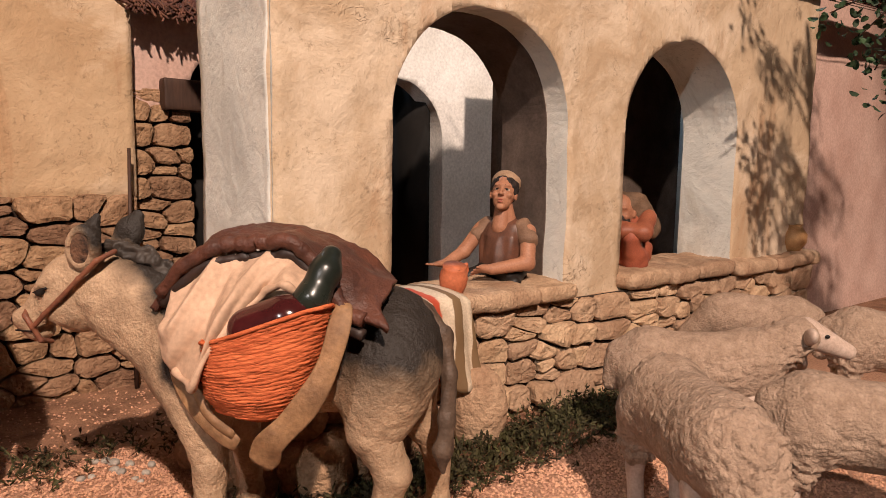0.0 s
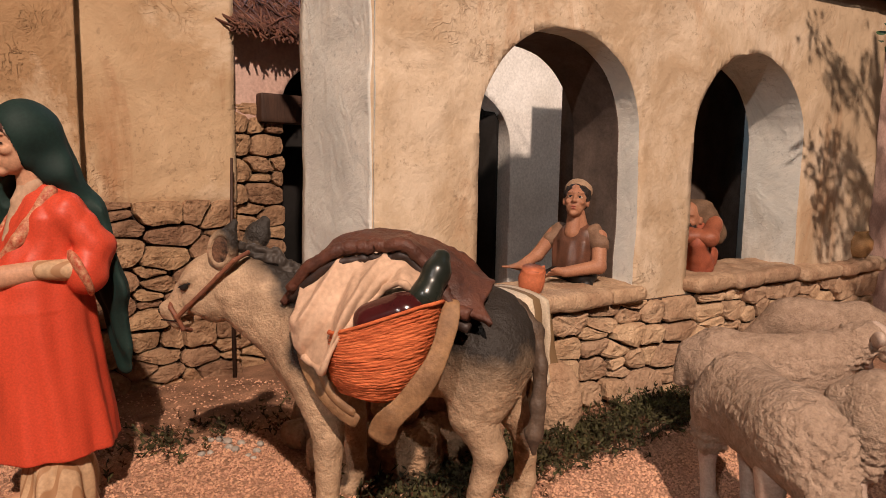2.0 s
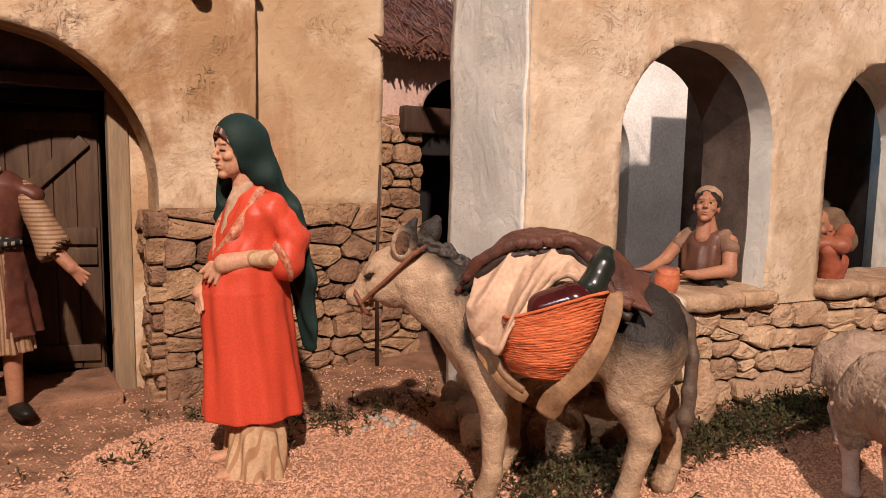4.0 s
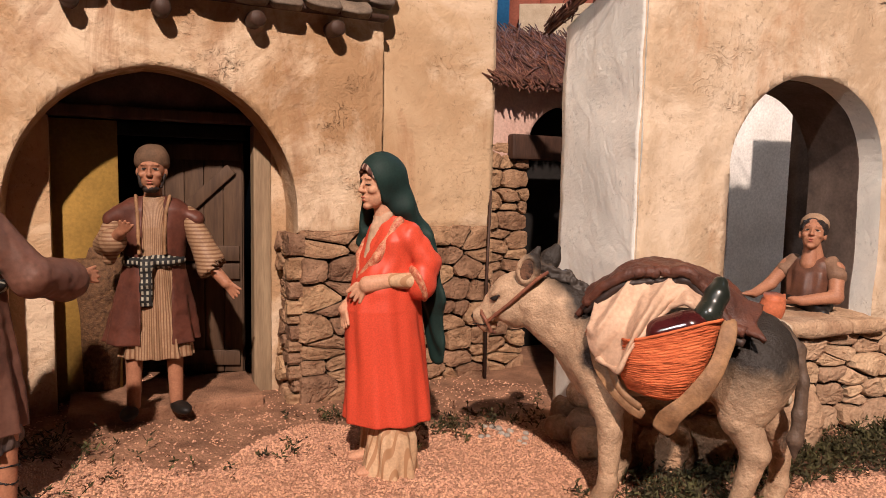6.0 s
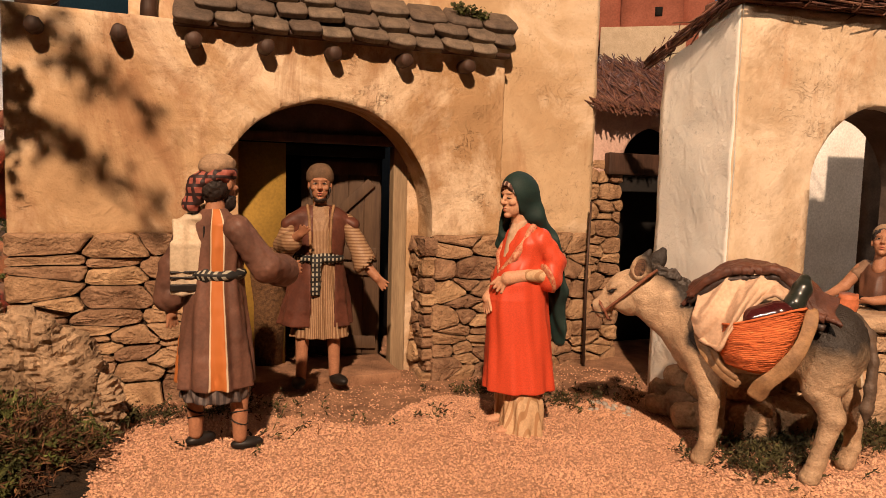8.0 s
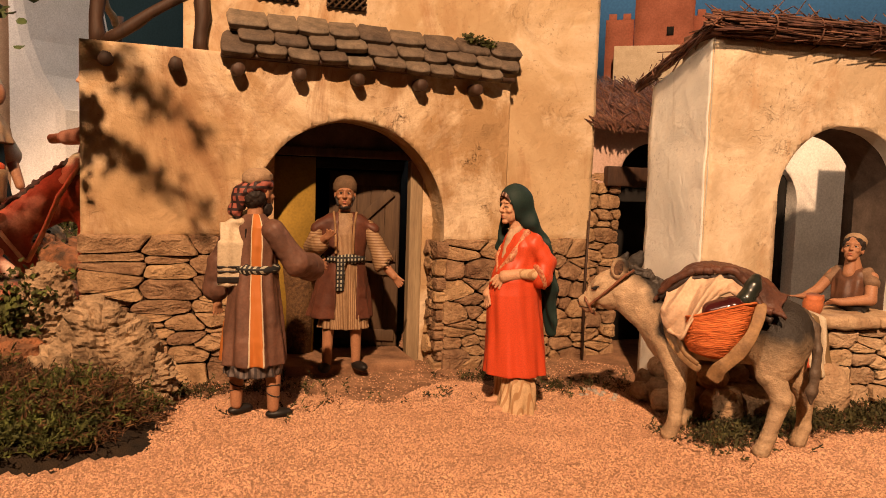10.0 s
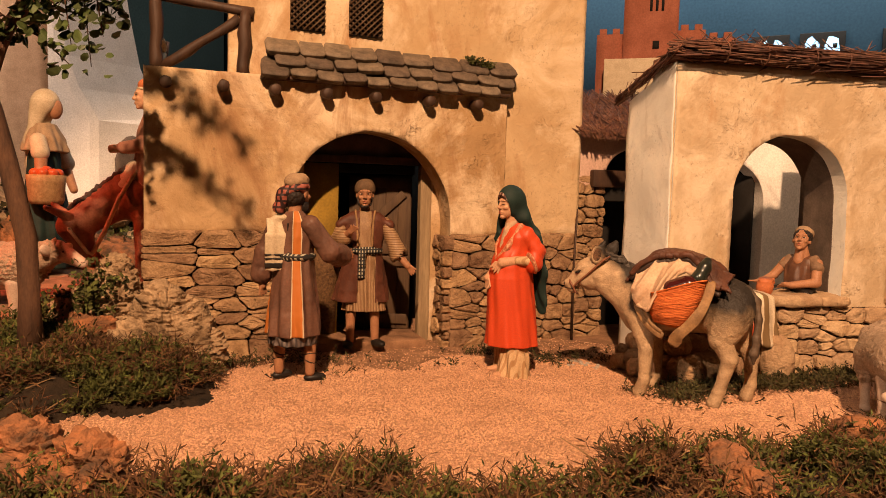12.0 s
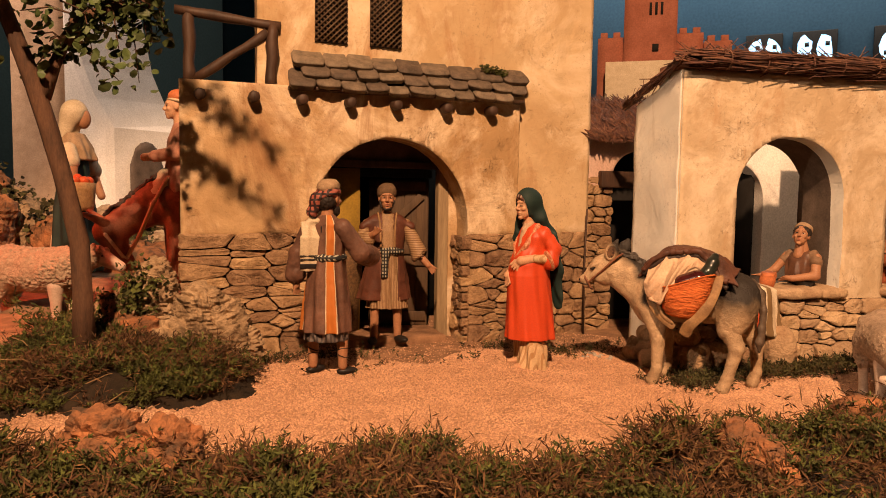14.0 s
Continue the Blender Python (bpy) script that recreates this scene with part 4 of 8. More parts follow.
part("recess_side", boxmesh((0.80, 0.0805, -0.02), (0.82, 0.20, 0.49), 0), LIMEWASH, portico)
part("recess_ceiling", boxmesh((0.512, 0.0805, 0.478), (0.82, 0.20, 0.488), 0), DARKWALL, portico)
eave = part("roof", boxmesh((-0.012, -0.010, 0.499), (0.85, 0.060, 0.509), 0.002), STICKS, portico, "bundled brown twig roof")
part("twig_layer", thatch(0.025, 0.85, (-0.012, 0.510), (0.06, 0.530), 1700, 0.032, 41, spread=0.9, r0=0.0011, fan=0.9), STICKS, eave)["kind"] = "stuff"


def bundle(p, q, r, count, seed, ties, reach=(0.06, 0.16)):
    rr = random.Random(seed)
    P, Q = Vector(p), Vector(q)
    ax = (Q - P).normalized()
    a = ax.orthogonal().normalized()
    b = ax.cross(a)
    L_ = (Q - P).length
    out = []
    for i in range(count):
        g, k = rr.uniform(0, 6.28), r * math.sqrt(rr.random())
        s = rr.uniform(-0.02, L_ - 0.6 * reach[0])
        e = min(s + rr.uniform(*reach), L_ + 0.012 * rr.random()) if L_ < 0.3 else s + rr.uniform(*reach)
        o = (a * math.cos(g) + b * math.sin(g)) * k
        j = Vector((rr.gauss(0, 0.003), rr.gauss(0, 0.003), rr.gauss(0, 0.003)))
        out.append(tube([P + ax * s + o, P + ax * (s + e) / 2 + ax * s / 2 + o + j * 0.5, P + ax * e + o + j * 2], [0.0014, 0.0012, 0.0008], 4))
    for t in ties:
        c = P.lerp(Q, t)
        out.append(tube([c + (a * math.cos(g) + b * math.sin(g)) * r * 1.08 for g in np.linspace(0, 6.2, 12)], [0.0013] * 12, 5))
    return joined(*out)


part("roof_edge", bundle((-0.008, -0.012, 0.513), (0.86, -0.012, 0.515), 0.0155, 1300, 43, (0.09, 0.17, 0.27, 0.34, 0.42, 0.6, 0.8), (0.03, 0.10)), STICKS, eave)["kind"] = "stuff"
part("roof_edge", bundle((-0.012, -0.010, 0.510), (-0.012, 0.138, 0.470), 0.0065, 110, 44, (0.08, 0.95), (0.03, 0.08)), STICKS, eave)["kind"] = "stuff"

# low stone wall with ledge slabs in front of the portico
low = thing("low_stone_wall", "low rubble stone wall with flat ledge slabs", "wall", BM)
core = part("core", boxmesh((0.001, -0.007, -0.02), (0.835, -0.0025, 0.108), 0.001), MORTAR, low)
masonry(low, 0.0, 0.835, -0.014, 0.109, -0.007, 51, PALESTONE, depth=0.016, size=(0.062, 0.034))
rl = random.Random(8)
for lo_, hi_ in ((0.10, 0.328), (0.408, 0.845)):
    u = lo_
    while u < hi_ - 0.02:
        w = min(rl.uniform(0.055, 0.105), hi_ - u)
        v_, q_ = skin([BX((u + w / 2, 0.026 + rl.uniform(-0.004, 0.003), 0.1190 + rl.uniform(-0.0015, 0.0015)), (w / 2 - 0.0008, 0.050, 0.0088), 0.006, (rl.uniform(-2, 2), rl.uniform(-1.2, 1.2), rl.uniform(-2, 2)))], 0.0030, 0.003)
        v_ = v_ + normals(v_, q_) * (0.0026 * vnoise(v_, 45, 81) + 0.0012 * np.abs(vnoise(v_, 130, 82)))[:, None]
        v_[:, 1] = np.minimum(v_[:, 1], 0.0765)
        part("ledge_slab", (v_, q_.tolist()), PALESTONE, low)
        u += w

# pink house beyond the portico
pink = thing("pink_house", "pink plastered house wall with a rusty red door edge", "house", BM)
part("wall", arch_wall(0.90, 1.7, -0.02, 0.60, 0.05, seed=33, step=0.02), PINKWALL, pink, at=pose(0, 0.06, 0))
part("door_edge", boxmesh((0.878, 0.05, 0.10), (0.899, 0.08, 0.40), 0.002, 0.001, 4), mat("rusty_red_wood", (0.25, 0.07, 0.04), (0.16, 0.045, 0.03)), pink)


# ---- painted cloths ----
def cloth(name, a, b, axis, period, colour, width, rough=0.6, wob=0.0):
    return banded(mat(name, a, b, rough, 40, 400, 0.25, 0.001), axis, period, colour, width)


TUNIC = cloth("striped_cream_tunic", (0.35, 0.225, 0.13), (0.27, 0.17, 0.095), "A", 0.10, (0.18, 0.09, 0.045), 0.35)
TROUSERS = cloth("striped_cream_trousers", (0.56, 0.38, 0.23), (0.46, 0.30, 0.17), "Y", 0.006, (0.36, 0.20, 0.10), 0.3)
SLEEVE = cloth("striped_cream_sleeve", (0.35, 0.225, 0.13), (0.27, 0.17, 0.095), "Z", 0.0042, (0.18, 0.09, 0.045), 0.35)
BELT = banded(cloth("black_and_cream_belt", (0.40, 0.38, 0.30), (0.30, 0.28, 0.22), "Y", 0.0052, (0.02, 0.02, 0.02), 0.50), "Z", 0.0065, (0.02, 0.02, 0.02), 0.34)
HEADBAND = cloth("striped_headband", (0.11, 0.05, 0.04), (0.07, 0.03, 0.025), "Y", 0.006, (0.40, 0.28, 0.22), 0.3)
TURBAN = banded(cloth("red_checked_turban", (0.34, 0.10, 0.075), (0.26, 0.07, 0.05), "Y", 0.008, (0.03, 0.015, 0.015), 0.35), "Z", 0.009, (0.03, 0.015, 0.015), 0.3)
ROBE = banded(banded(mat("orange_banded_robe", (0.165, 0.078, 0.053), (0.095, 0.046, 0.033), 0.55, 25, 300, 0.25, 0.001), "A", 2.2, (0.55, 0.45, 0.32), 0.205, soft=0.002), "A", 2.2, (0.46, 0.145, 0.04), 0.165, soft=0.002)
GREYSKIRT = cloth("grey_striped_skirt", (0.14, 0.11, 0.10), (0.10, 0.08, 0.075), "A", 0.2, (0.05, 0.04, 0.04), 0.4)
TRIM = mat("embroidered_red_trim", (0.38, 0.055, 0.028), (0.60, 0.33, 0.19), 0.5, 330, 900, 0.4, 0.001)
LINEN = mat("pale_linen", (0.54, 0.44, 0.315), (0.44, 0.345, 0.235), 0.6, 40, 400, 0.25, 0.001)
BLANKET = mat("rough_brown_blanket", (0.125, 0.046, 0.027), (0.055, 0.023, 0.016), 0.5, 45, 420, 0.8, 0.003)
DARKLINING = mat("dark_blanket_lining", (0.045, 0.026, 0.020), (0.02, 0.014, 0.012), 0.5, 60, 420, 0.6, 0.002)
TANCAP = mat("tan_cap", (0.36, 0.24, 0.15), (0.28, 0.18, 0.11), 0.8, 60, 500, 0.4, 0.001)


def wrinkle(scale, amp, seed=0):
    return lambda v: amp * vnoise(v, scale, seed)


def fingers(p, d, side, n=4, r=0.0017, length=0.012, spread=0.003):
    p, d, side = np.array(p), np.array(d) / np.linalg.norm(d), np.array(side) / np.linalg.norm(side)
    return [C(p + side * (i - (n - 1) / 2) * spread, p + side * (i - (n - 1) / 2) * spread * 1.5 + d * length * (1 - 0.12 * abs(i - 1.2)), r, r * 0.8) for i in range(n)]


def turned(prims, c, rot):
    """Solids turned together about a point."""
    M, c = euler3(*rot), np.array(c, float)
    out = []
    for lo, hi, f in prims:
        mid, half = M @ ((lo + hi) / 2 - c) + c, np.abs(M) @ ((hi - lo) / 2)
        out.append((mid - half, mid + half, lambda X, f=f: f((X - c) @ M + c)))
    return out


def face(c):
    """Head, jaw, chin, cheekbones, brow, nose, lips and ears round a head centre that looks along x."""
    x, y, z = c
    out = [E((x - 0.001, y, z + 0.002), (0.0170, 0.0142, 0.0190)), E((x + 0.0055, y, z - 0.010), (0.0105, 0.0108, 0.0125)), E((x + 0.0118, y, z - 0.0200), (0.0040, 0.0048, 0.0036)),
           C((x + 0.0158, y, z + 0.0030), (x + 0.0192, y, z - 0.0050), 0.0013, 0.0019), E((x + 0.0192, y, z - 0.0062), (0.0023, 0.0021, 0.0018)),
           E((x + 0.0138, y, z + 0.0050), (0.0032, 0.0098, 0.0019)),
           E((x + 0.0150, y, z - 0.0122), (0.0026, 0.0042, 0.0012)), E((x + 0.0146, y, z - 0.0149), (0.0025, 0.0036, 0.0013)),
           C((x - 0.005, y, z - 0.012), (x - 0.008, y, z - 0.040), 0.0088, 0.0105)]
    for s in (-1, 1):
        out += [E((x + 0.0115, y + s * 0.0078, z - 0.0058), (0.0042, 0.0040, 0.0036)), E((x + 0.0172, y + s * 0.0022, z - 0.0064), (0.0018, 0.0014, 0.0014)), E((x - 0.001, y + s * 0.0146, z - 0.003), (0.0035, 0.002, 0.0052))]
    return out


def sockets(c):
    x, y, z = c
    return [E((x + 0.0166, y + s * 0.0060, z + 0.0003), (0.0026, 0.0033, 0.0012), (0, 0, s * 24)) for s in (-1, 1)] + [E((x + 0.0180, y, z - 0.01355), (0.0024, 0.0032, 0.0005))]


def whites(c):
    x, y, z = c
    return [E((x + 0.0124, y + s * 0.0059, z + 0.0001), (0.0030, 0.0031, 0.0019), (0, 0, s * 20)) for s in (-1, 1)]


def eyes(c):
    x, y, z = c
    out = []
    for s in (-1, 1):
        out += [E((x + 0.0150, y + s * 0.0058, z + 0.0002), (0.0010, 0.0016, 0.0014)), C((x + 0.0163, y + s * 0.0030, z + 0.0011), (x + 0.0137, y + s * 0.0090, z + 0.0010), 0.0005, 0.0004)]
    return out


def brows(c):
    x, y, z = c
    return [C((x + 0.0166, y + s * 0.0034, z + 0.0052), (x + 0.0136, y + s * 0.0095, z + 0.0054), 0.0006, 0.0004) for s in (-1, 1)]


EYEWHITE = mat("painted_eye_white", (0.62, 0.50, 0.40), (0.52, 0.40, 0.31), 0.35)
LIPS = mat("painted_lips", (0.40, 0.12, 0.08), (0.33, 0.10, 0.07), 0.45)


def lips(c):
    x, y, z = c
    return [E((x + 0.0164, y, z - 0.0123), (0.0017, 0.0034, 0.0009)), E((x + 0.0160, y, z - 0.0149), (0.0017, 0.0029, 0.0010))]


# woman in red
hc = (0.0135, 0.0, 0.267)
woman = sculpt("woman_figurine", [
    (SKIN, 0.0008, 0.0018, face(hc), None, [E((hc[0] - 0.001, k * 0.0178, hc[2] - 0.003), (0.007, 0.0045, 0.008)) for k in (-1, 1)]),
    (SKIN, 0.0010, 0.0018, [C((0.014, 0.0265, 0.1800), (0.0345, 0.0155, 0.1760), 0.0062, 0.0070, (1, 1, 1.15)), C((0.026, -0.020, 0.160), (0.0425, -0.010, 0.150), 0.0058, 0.0062)]
     + fingers((0.0385, 0.0120, 0.1740), (0.42, -0.35, -0.80), (0.5, -0.6, 0.5), r=0.0021, length=0.014, spread=0.0033) + fingers((0.0445, -0.008, 0.148), (0.05, 0.30, -1), (0.1, 1, 0.2), r=0.0019, length=0.015, spread=0.0033)),
    (BEARD, 0.0006, 0.0006, [C((hc[0] + 0.0158, k * 0.0034, hc[2] - 0.0004), (hc[0] + 0.0138, k * 0.0088, hc[2] - 0.0006), 0.0007, 0.0005) for k in (-1, 1)] + brows(hc)),
    (LIPS, 0.0006, 0.0006, lips(hc)),
    (RED, 0.0014, 0.004, [LF([(0.044, 0, 0, 0.0435, 0.0405), (0.07, 0.001, 0, 0.0415, 0.038), (0.10, 0.003, 0, 0.0395, 0.0355), (0.125, 0.005, 0, 0.0385, 0.0335), (0.150, 0.0065, 0, 0.0375, 0.0315), (0.168, 0.006, 0, 0.0345, 0.0295), (0.182, 0.004, 0, 0.030, 0.0285),
                              (0.198, 0.002, 0, 0.0265, 0.0285), (0.215, 0, 0, 0.0225, 0.0295), (0.228, -0.002, 0, 0.018, 0.026), (0.238, -0.002, 0, 0.011, 0.014)], 9, (0.040, 0.004), 0.9),
                          C((-0.005, 0.0235, 0.221), (-0.022, 0.0330, 0.194), 0.0118, 0.0112), C((-0.022, 0.0330, 0.194), (-0.013, 0.0340, 0.1765), 0.0112, 0.0140, (1, 0.9, 1.15)),
                          C((-0.006, -0.0255, 0.221), (-0.022, -0.038, 0.187), 0.0125, 0.0132), C((-0.022, -0.038, 0.187), (0.006, -0.031, 0.168), 0.0132, 0.0140)],
     lambda v: 0.0005 * vnoise(v, 45, 3) + (0.0014 * vnoise(v, 62, 2) + 0.0016 * np.abs(vnoise(v * np.array((1, 1, 0.7)), 95, 6))) * np.clip((v[:, 2] - 0.160) / 0.02, 0, 1) + 0.0007 * vnoise(v * np.array((1, 1, 0.15)), 90, 4) * (v[:, 2] < 0.15)),
    (TRIM, 0.0009, 0.001, [E((-0.0085, 0.0352, 0.1765), (0.0046, 0.0136, 0.0182), (0, 22, -12)), E((0.0120, -0.0300, 0.1655), (0.0040, 0.0126, 0.0165), (0, 14, 14))]),
    (TRIM, 0.0009, 0.0012, [C((0.002, 0.0185, 0.2335), (0.0235, 0.0145, 0.200), 0.0046, 0.0046), C((0.002, -0.0185, 0.2335), (0.0235, -0.0145, 0.200), 0.0046, 0.0046), C((0.0235, 0.0145, 0.200), (0.0318, 0.001, 0.181), 0.0046, 0.004), C((0.0235, -0.0145, 0.200), (0.0318, -0.001, 0.181), 0.0046, 0.004)]),
    (CREAM, 0.0011, 0.003, [C((0.006, 0, 0.237), (0.0215, 0, 0.199), 0.0100, 0.0066), C((0.006, 0.007, 0.239), (0.017, 0.001, 0.226), 0.0036, 0.0032), C((0.006, -0.007, 0.239), (0.017, -0.001, 0.226), 0.0036, 0.0032)], wrinkle(170, 0.0008, 3)),
    (TROUSERS, 0.0011, 0.002, [C((-0.012, 0.0350, 0.1785), (0.0150, 0.0265, 0.1800), 0.0084, 0.0068), C((0.008, -0.030, 0.166), (0.027, -0.020, 0.159), 0.0082, 0.0068)]),
    (TROUSERS, 0.0013, 0.003, [LF([(-0.006, 0.010, 0.020, 0.027, 0.024), (0.03, 0.007, 0.018, 0.022, 0.021), (0.05, 0.006, 0.015, 0.018, 0.017)], 7, (0.12, 0.05)), LF([(-0.006, -0.012, -0.020, 0.027, 0.024), (0.03, -0.006, -0.017, 0.022, 0.021), (0.05, -0.002, -0.014, 0.018, 0.017)], 6, (0.12, 0.05), 1.0)]),
    (SKIN, 0.0015, 0.003, [E((0.032, 0.019, 0.002), (0.014, 0.0075, 0.005)), E((0.014, -0.018, 0.002), (0.020, 0.0075, 0.005))]),
    (HEADBAND, 0.0010, 0.002, [E((0.0110, 0, 0.2755), (0.0212, 0.0172, 0.0195))], None, [E((0.0340, 0, 0.2560), (0.0250, 0.0158, 0.0245), (0, 10, 0))]),
    (GREEN, 0.0012, 0.006, [E((0.0100, 0, 0.2725), (0.0225, 0.0190, 0.0250)), C((0.003, 0, 0.274), (-0.0070, 0, 0.247), 0.0180, 0.0165, (1, 1.0, 1)), C((-0.0070, 0, 0.247), (-0.0255, 0.004, 0.216), 0.0165, 0.0135, (0.8, 1.4, 1)),
                            C((-0.028, 0.006, 0.218), (-0.040, 0.012, 0.158), 0.0125, 0.0105, (0.62, 2.0, 1)), C((-0.040, 0.012, 0.158), (-0.0465, 0.017, 0.098), 0.0105, 0.0065, (0.5, 1.7, 1)),
                            C((0.014, -0.014, 0.250), (0.017, -0.022, 0.212), 0.0072, 0.006)],
     lambda v: 0.0011 * np.sin(v[:, 1] * 300 + v[:, 0] * 170 + v[:, 2] * 60 + 2 * vnoise(v, 30, 4)) * np.clip((0.285 - v[:, 2]) / 0.03, 0, 1) + 0.0005 * vnoise(v, 40, 5), [E((0.0375, 0, 0.2560), (0.0265, 0.0172, 0.0310), (0, 10, 0)), C((0.012, 0.0, 0.232), (0.034, 0.0, 0.225), 0.016, 0.018)]),
], pose(-0.353, 0.426, 0.0, 0, 0, 235), "painted clay woman figurine in red dress and dark green veil", "figurine")

# innkeeper in the doorway
hc = (0.003, 0.0, 0.273)
keeper = sculpt("innkeeper_figurine", [
    (DARKSKIN, 0.0008, 0.0018, face(hc), None, sockets(hc)),
    (EYEWHITE, 0.0007, 0.0006, whites(hc)),
    (LIPS, 0.0007, 0.0006, lips(hc)),
    (DARKSKIN, 0.0012, 0.003, [C((0.036, -0.031, 0.201), (0.046, -0.024, 0.208), 0.0066, 0.006), C((0.010, 0.068, 0.158), (0.014, 0.078, 0.147), 0.0068, 0.0062), C((0.004, -0.021, 0.10), (0.006, -0.023, 0.008), 0.0105, 0.0072), C((0.002, 0.020, 0.10), (0.004, 0.022, 0.012), 0.0105, 0.0072)]
     + fingers((0.050, -0.021, 0.210), (0.6, 0.4, 0.8), (0, 1, -0.3)) + fingers((0.015, 0.082, 0.143), (0.2, 0.75, -0.75), (0.2, 0.6, 0.7), length=0.014)),
    (BLACK, 0.0015, 0.003, [E((0.017, -0.026, 0.003), (0.020, 0.0095, 0.007)), E((0.014, 0.028, 0.006), (0.020, 0.0095, 0.007), (0, 0, 30))]),
    (BEARD, 0.0011, 0.003, [E((0.0125, 0, 0.2515), (0.0066, 0.0085, 0.0040)), E((-0.008, 0, 0.270), (0.0145, 0.0148, 0.014)), C((0.004, 0.0135, 0.268), (0.007, 0.010, 0.255), 0.002, 0.0025), C((0.004, -0.0135, 0.268), (0.007, -0.010, 0.255), 0.002, 0.0025)], wrinkle(300, 0.0009, 5)),
    (BEARD, 0.0007, 0.0008, eyes(hc) + brows(hc)),
    (OLIVE, 0.0012, 0.004, [E((-0.0015, 0, 0.2845), (0.0200, 0.0184, 0.0168), (0, -6, 0)), E((-0.004, 0, 0.2790), (0.0186, 0.0176, 0.0090), (0, -8, 0))], wrinkle(120, 0.0007, 6)),
    (TUNIC, 0.0014, 0.004, [LF([(0.064, 0, 0.002, 0.0265, 0.038), (0.12, 0, 0.001, 0.0235, 0.031), (0.174, 0, 0, 0.0195, 0.025), (0.21, 0, 0, 0.0178, 0.027), (0.230, -0.002, 0, 0.0150, 0.024), (0.2435, -0.002, 0, 0.011, 0.013)], 12, (0.075, 0.0))], wrinkle(140, 0.0004, 7)),
    (SLEEVE, 0.0014, 0.004, [C((-0.002, -0.036, 0.222), (0.002, -0.048, 0.190), 0.0105, 0.0120), C((0.002, -0.048, 0.190), (0.030, -0.036, 0.196), 0.0120, 0.0140), C((0.024, -0.037, 0.196), (0.018, -0.042, 0.176), 0.0110, 0.0070), C((-0.002, 0.037, 0.222), (0.002, 0.050, 0.195), 0.0105, 0.0120), C((0.002, 0.050, 0.195), (0.008, 0.063, 0.164), 0.0120, 0.0170)],
     lambda v: 0.0011 * np.abs(vnoise(v * np.array((1, 1, 0.6)), 80, 7)) + 0.0003 * vnoise(v, 220, 6), [C((0.009, 0.066, 0.162), (0.012, 0.072, 0.146), 0.0155, 0.020)]),
    (MAROON, 0.0013, 0.004, [LF([(0.080, -0.004, -0.004, 0.0325, 0.0500), (0.13, -0.003, -0.002, 0.0290, 0.041), (0.172, -0.003, 0, 0.0245, 0.0310), (0.21, -0.003, 0, 0.0235, 0.0370), (0.230, -0.004, 0, 0.0200, 0.0370), (0.2435, -0.004, 0, 0.0125, 0.0165)], 7, (0.06, 0.0), 1.0), C((-0.004, -0.022, 0.2310), (-0.003, -0.043, 0.218), 0.0100, 0.0095, (1.4, 1, 1)), C((-0.004, 0.022, 0.2310), (-0.003, 0.045, 0.218), 0.0100, 0.0095, (1.4, 1, 1))],
     lambda v: 0.0012 * vnoise(v * np.array((1, 1, 0.3)), 70, 8) + 0.0008 * vnoise(v, 120, 9), [BX((0.030, 0.002, 0.195), (0.030, 0.0105, 0.075), 0.003), BX((0.030, 0.005, 0.110), (0.032, 0.0160, 0.070), 0.006)]),
    (OCHRELEATHER, 0.0010, 0.001, T([(0.006, -0.0165, 0.244), (0.0160, -0.0135, 0.226), (0.0215, -0.0120, 0.200), (0.0225, -0.0115, 0.182)], [0.0020] * 4) + T([(0.006, 0.0185, 0.244), (0.0160, 0.0155, 0.226), (0.0215, 0.0145, 0.200), (0.0225, 0.0145, 0.182)], [0.0020] * 4)),
    (BELT, 0.0011, 0.002, [E((0, 0, 0.172), (0.0275, 0.0340, 0.0105)), BX((0.0285, -0.004, 0.150), (0.0030, 0.0062, 0.026), 0.002, (0, 5, 8)), E((0.0275, -0.003, 0.171), (0.0055, 0.008, 0.009))], wrinkle(170, 0.0012, 9)),
], pose(-0.648, 0.452, 0.004, 0, 0, 302), "painted clay figurine of bearded man in maroon vest and cap", "figurine")

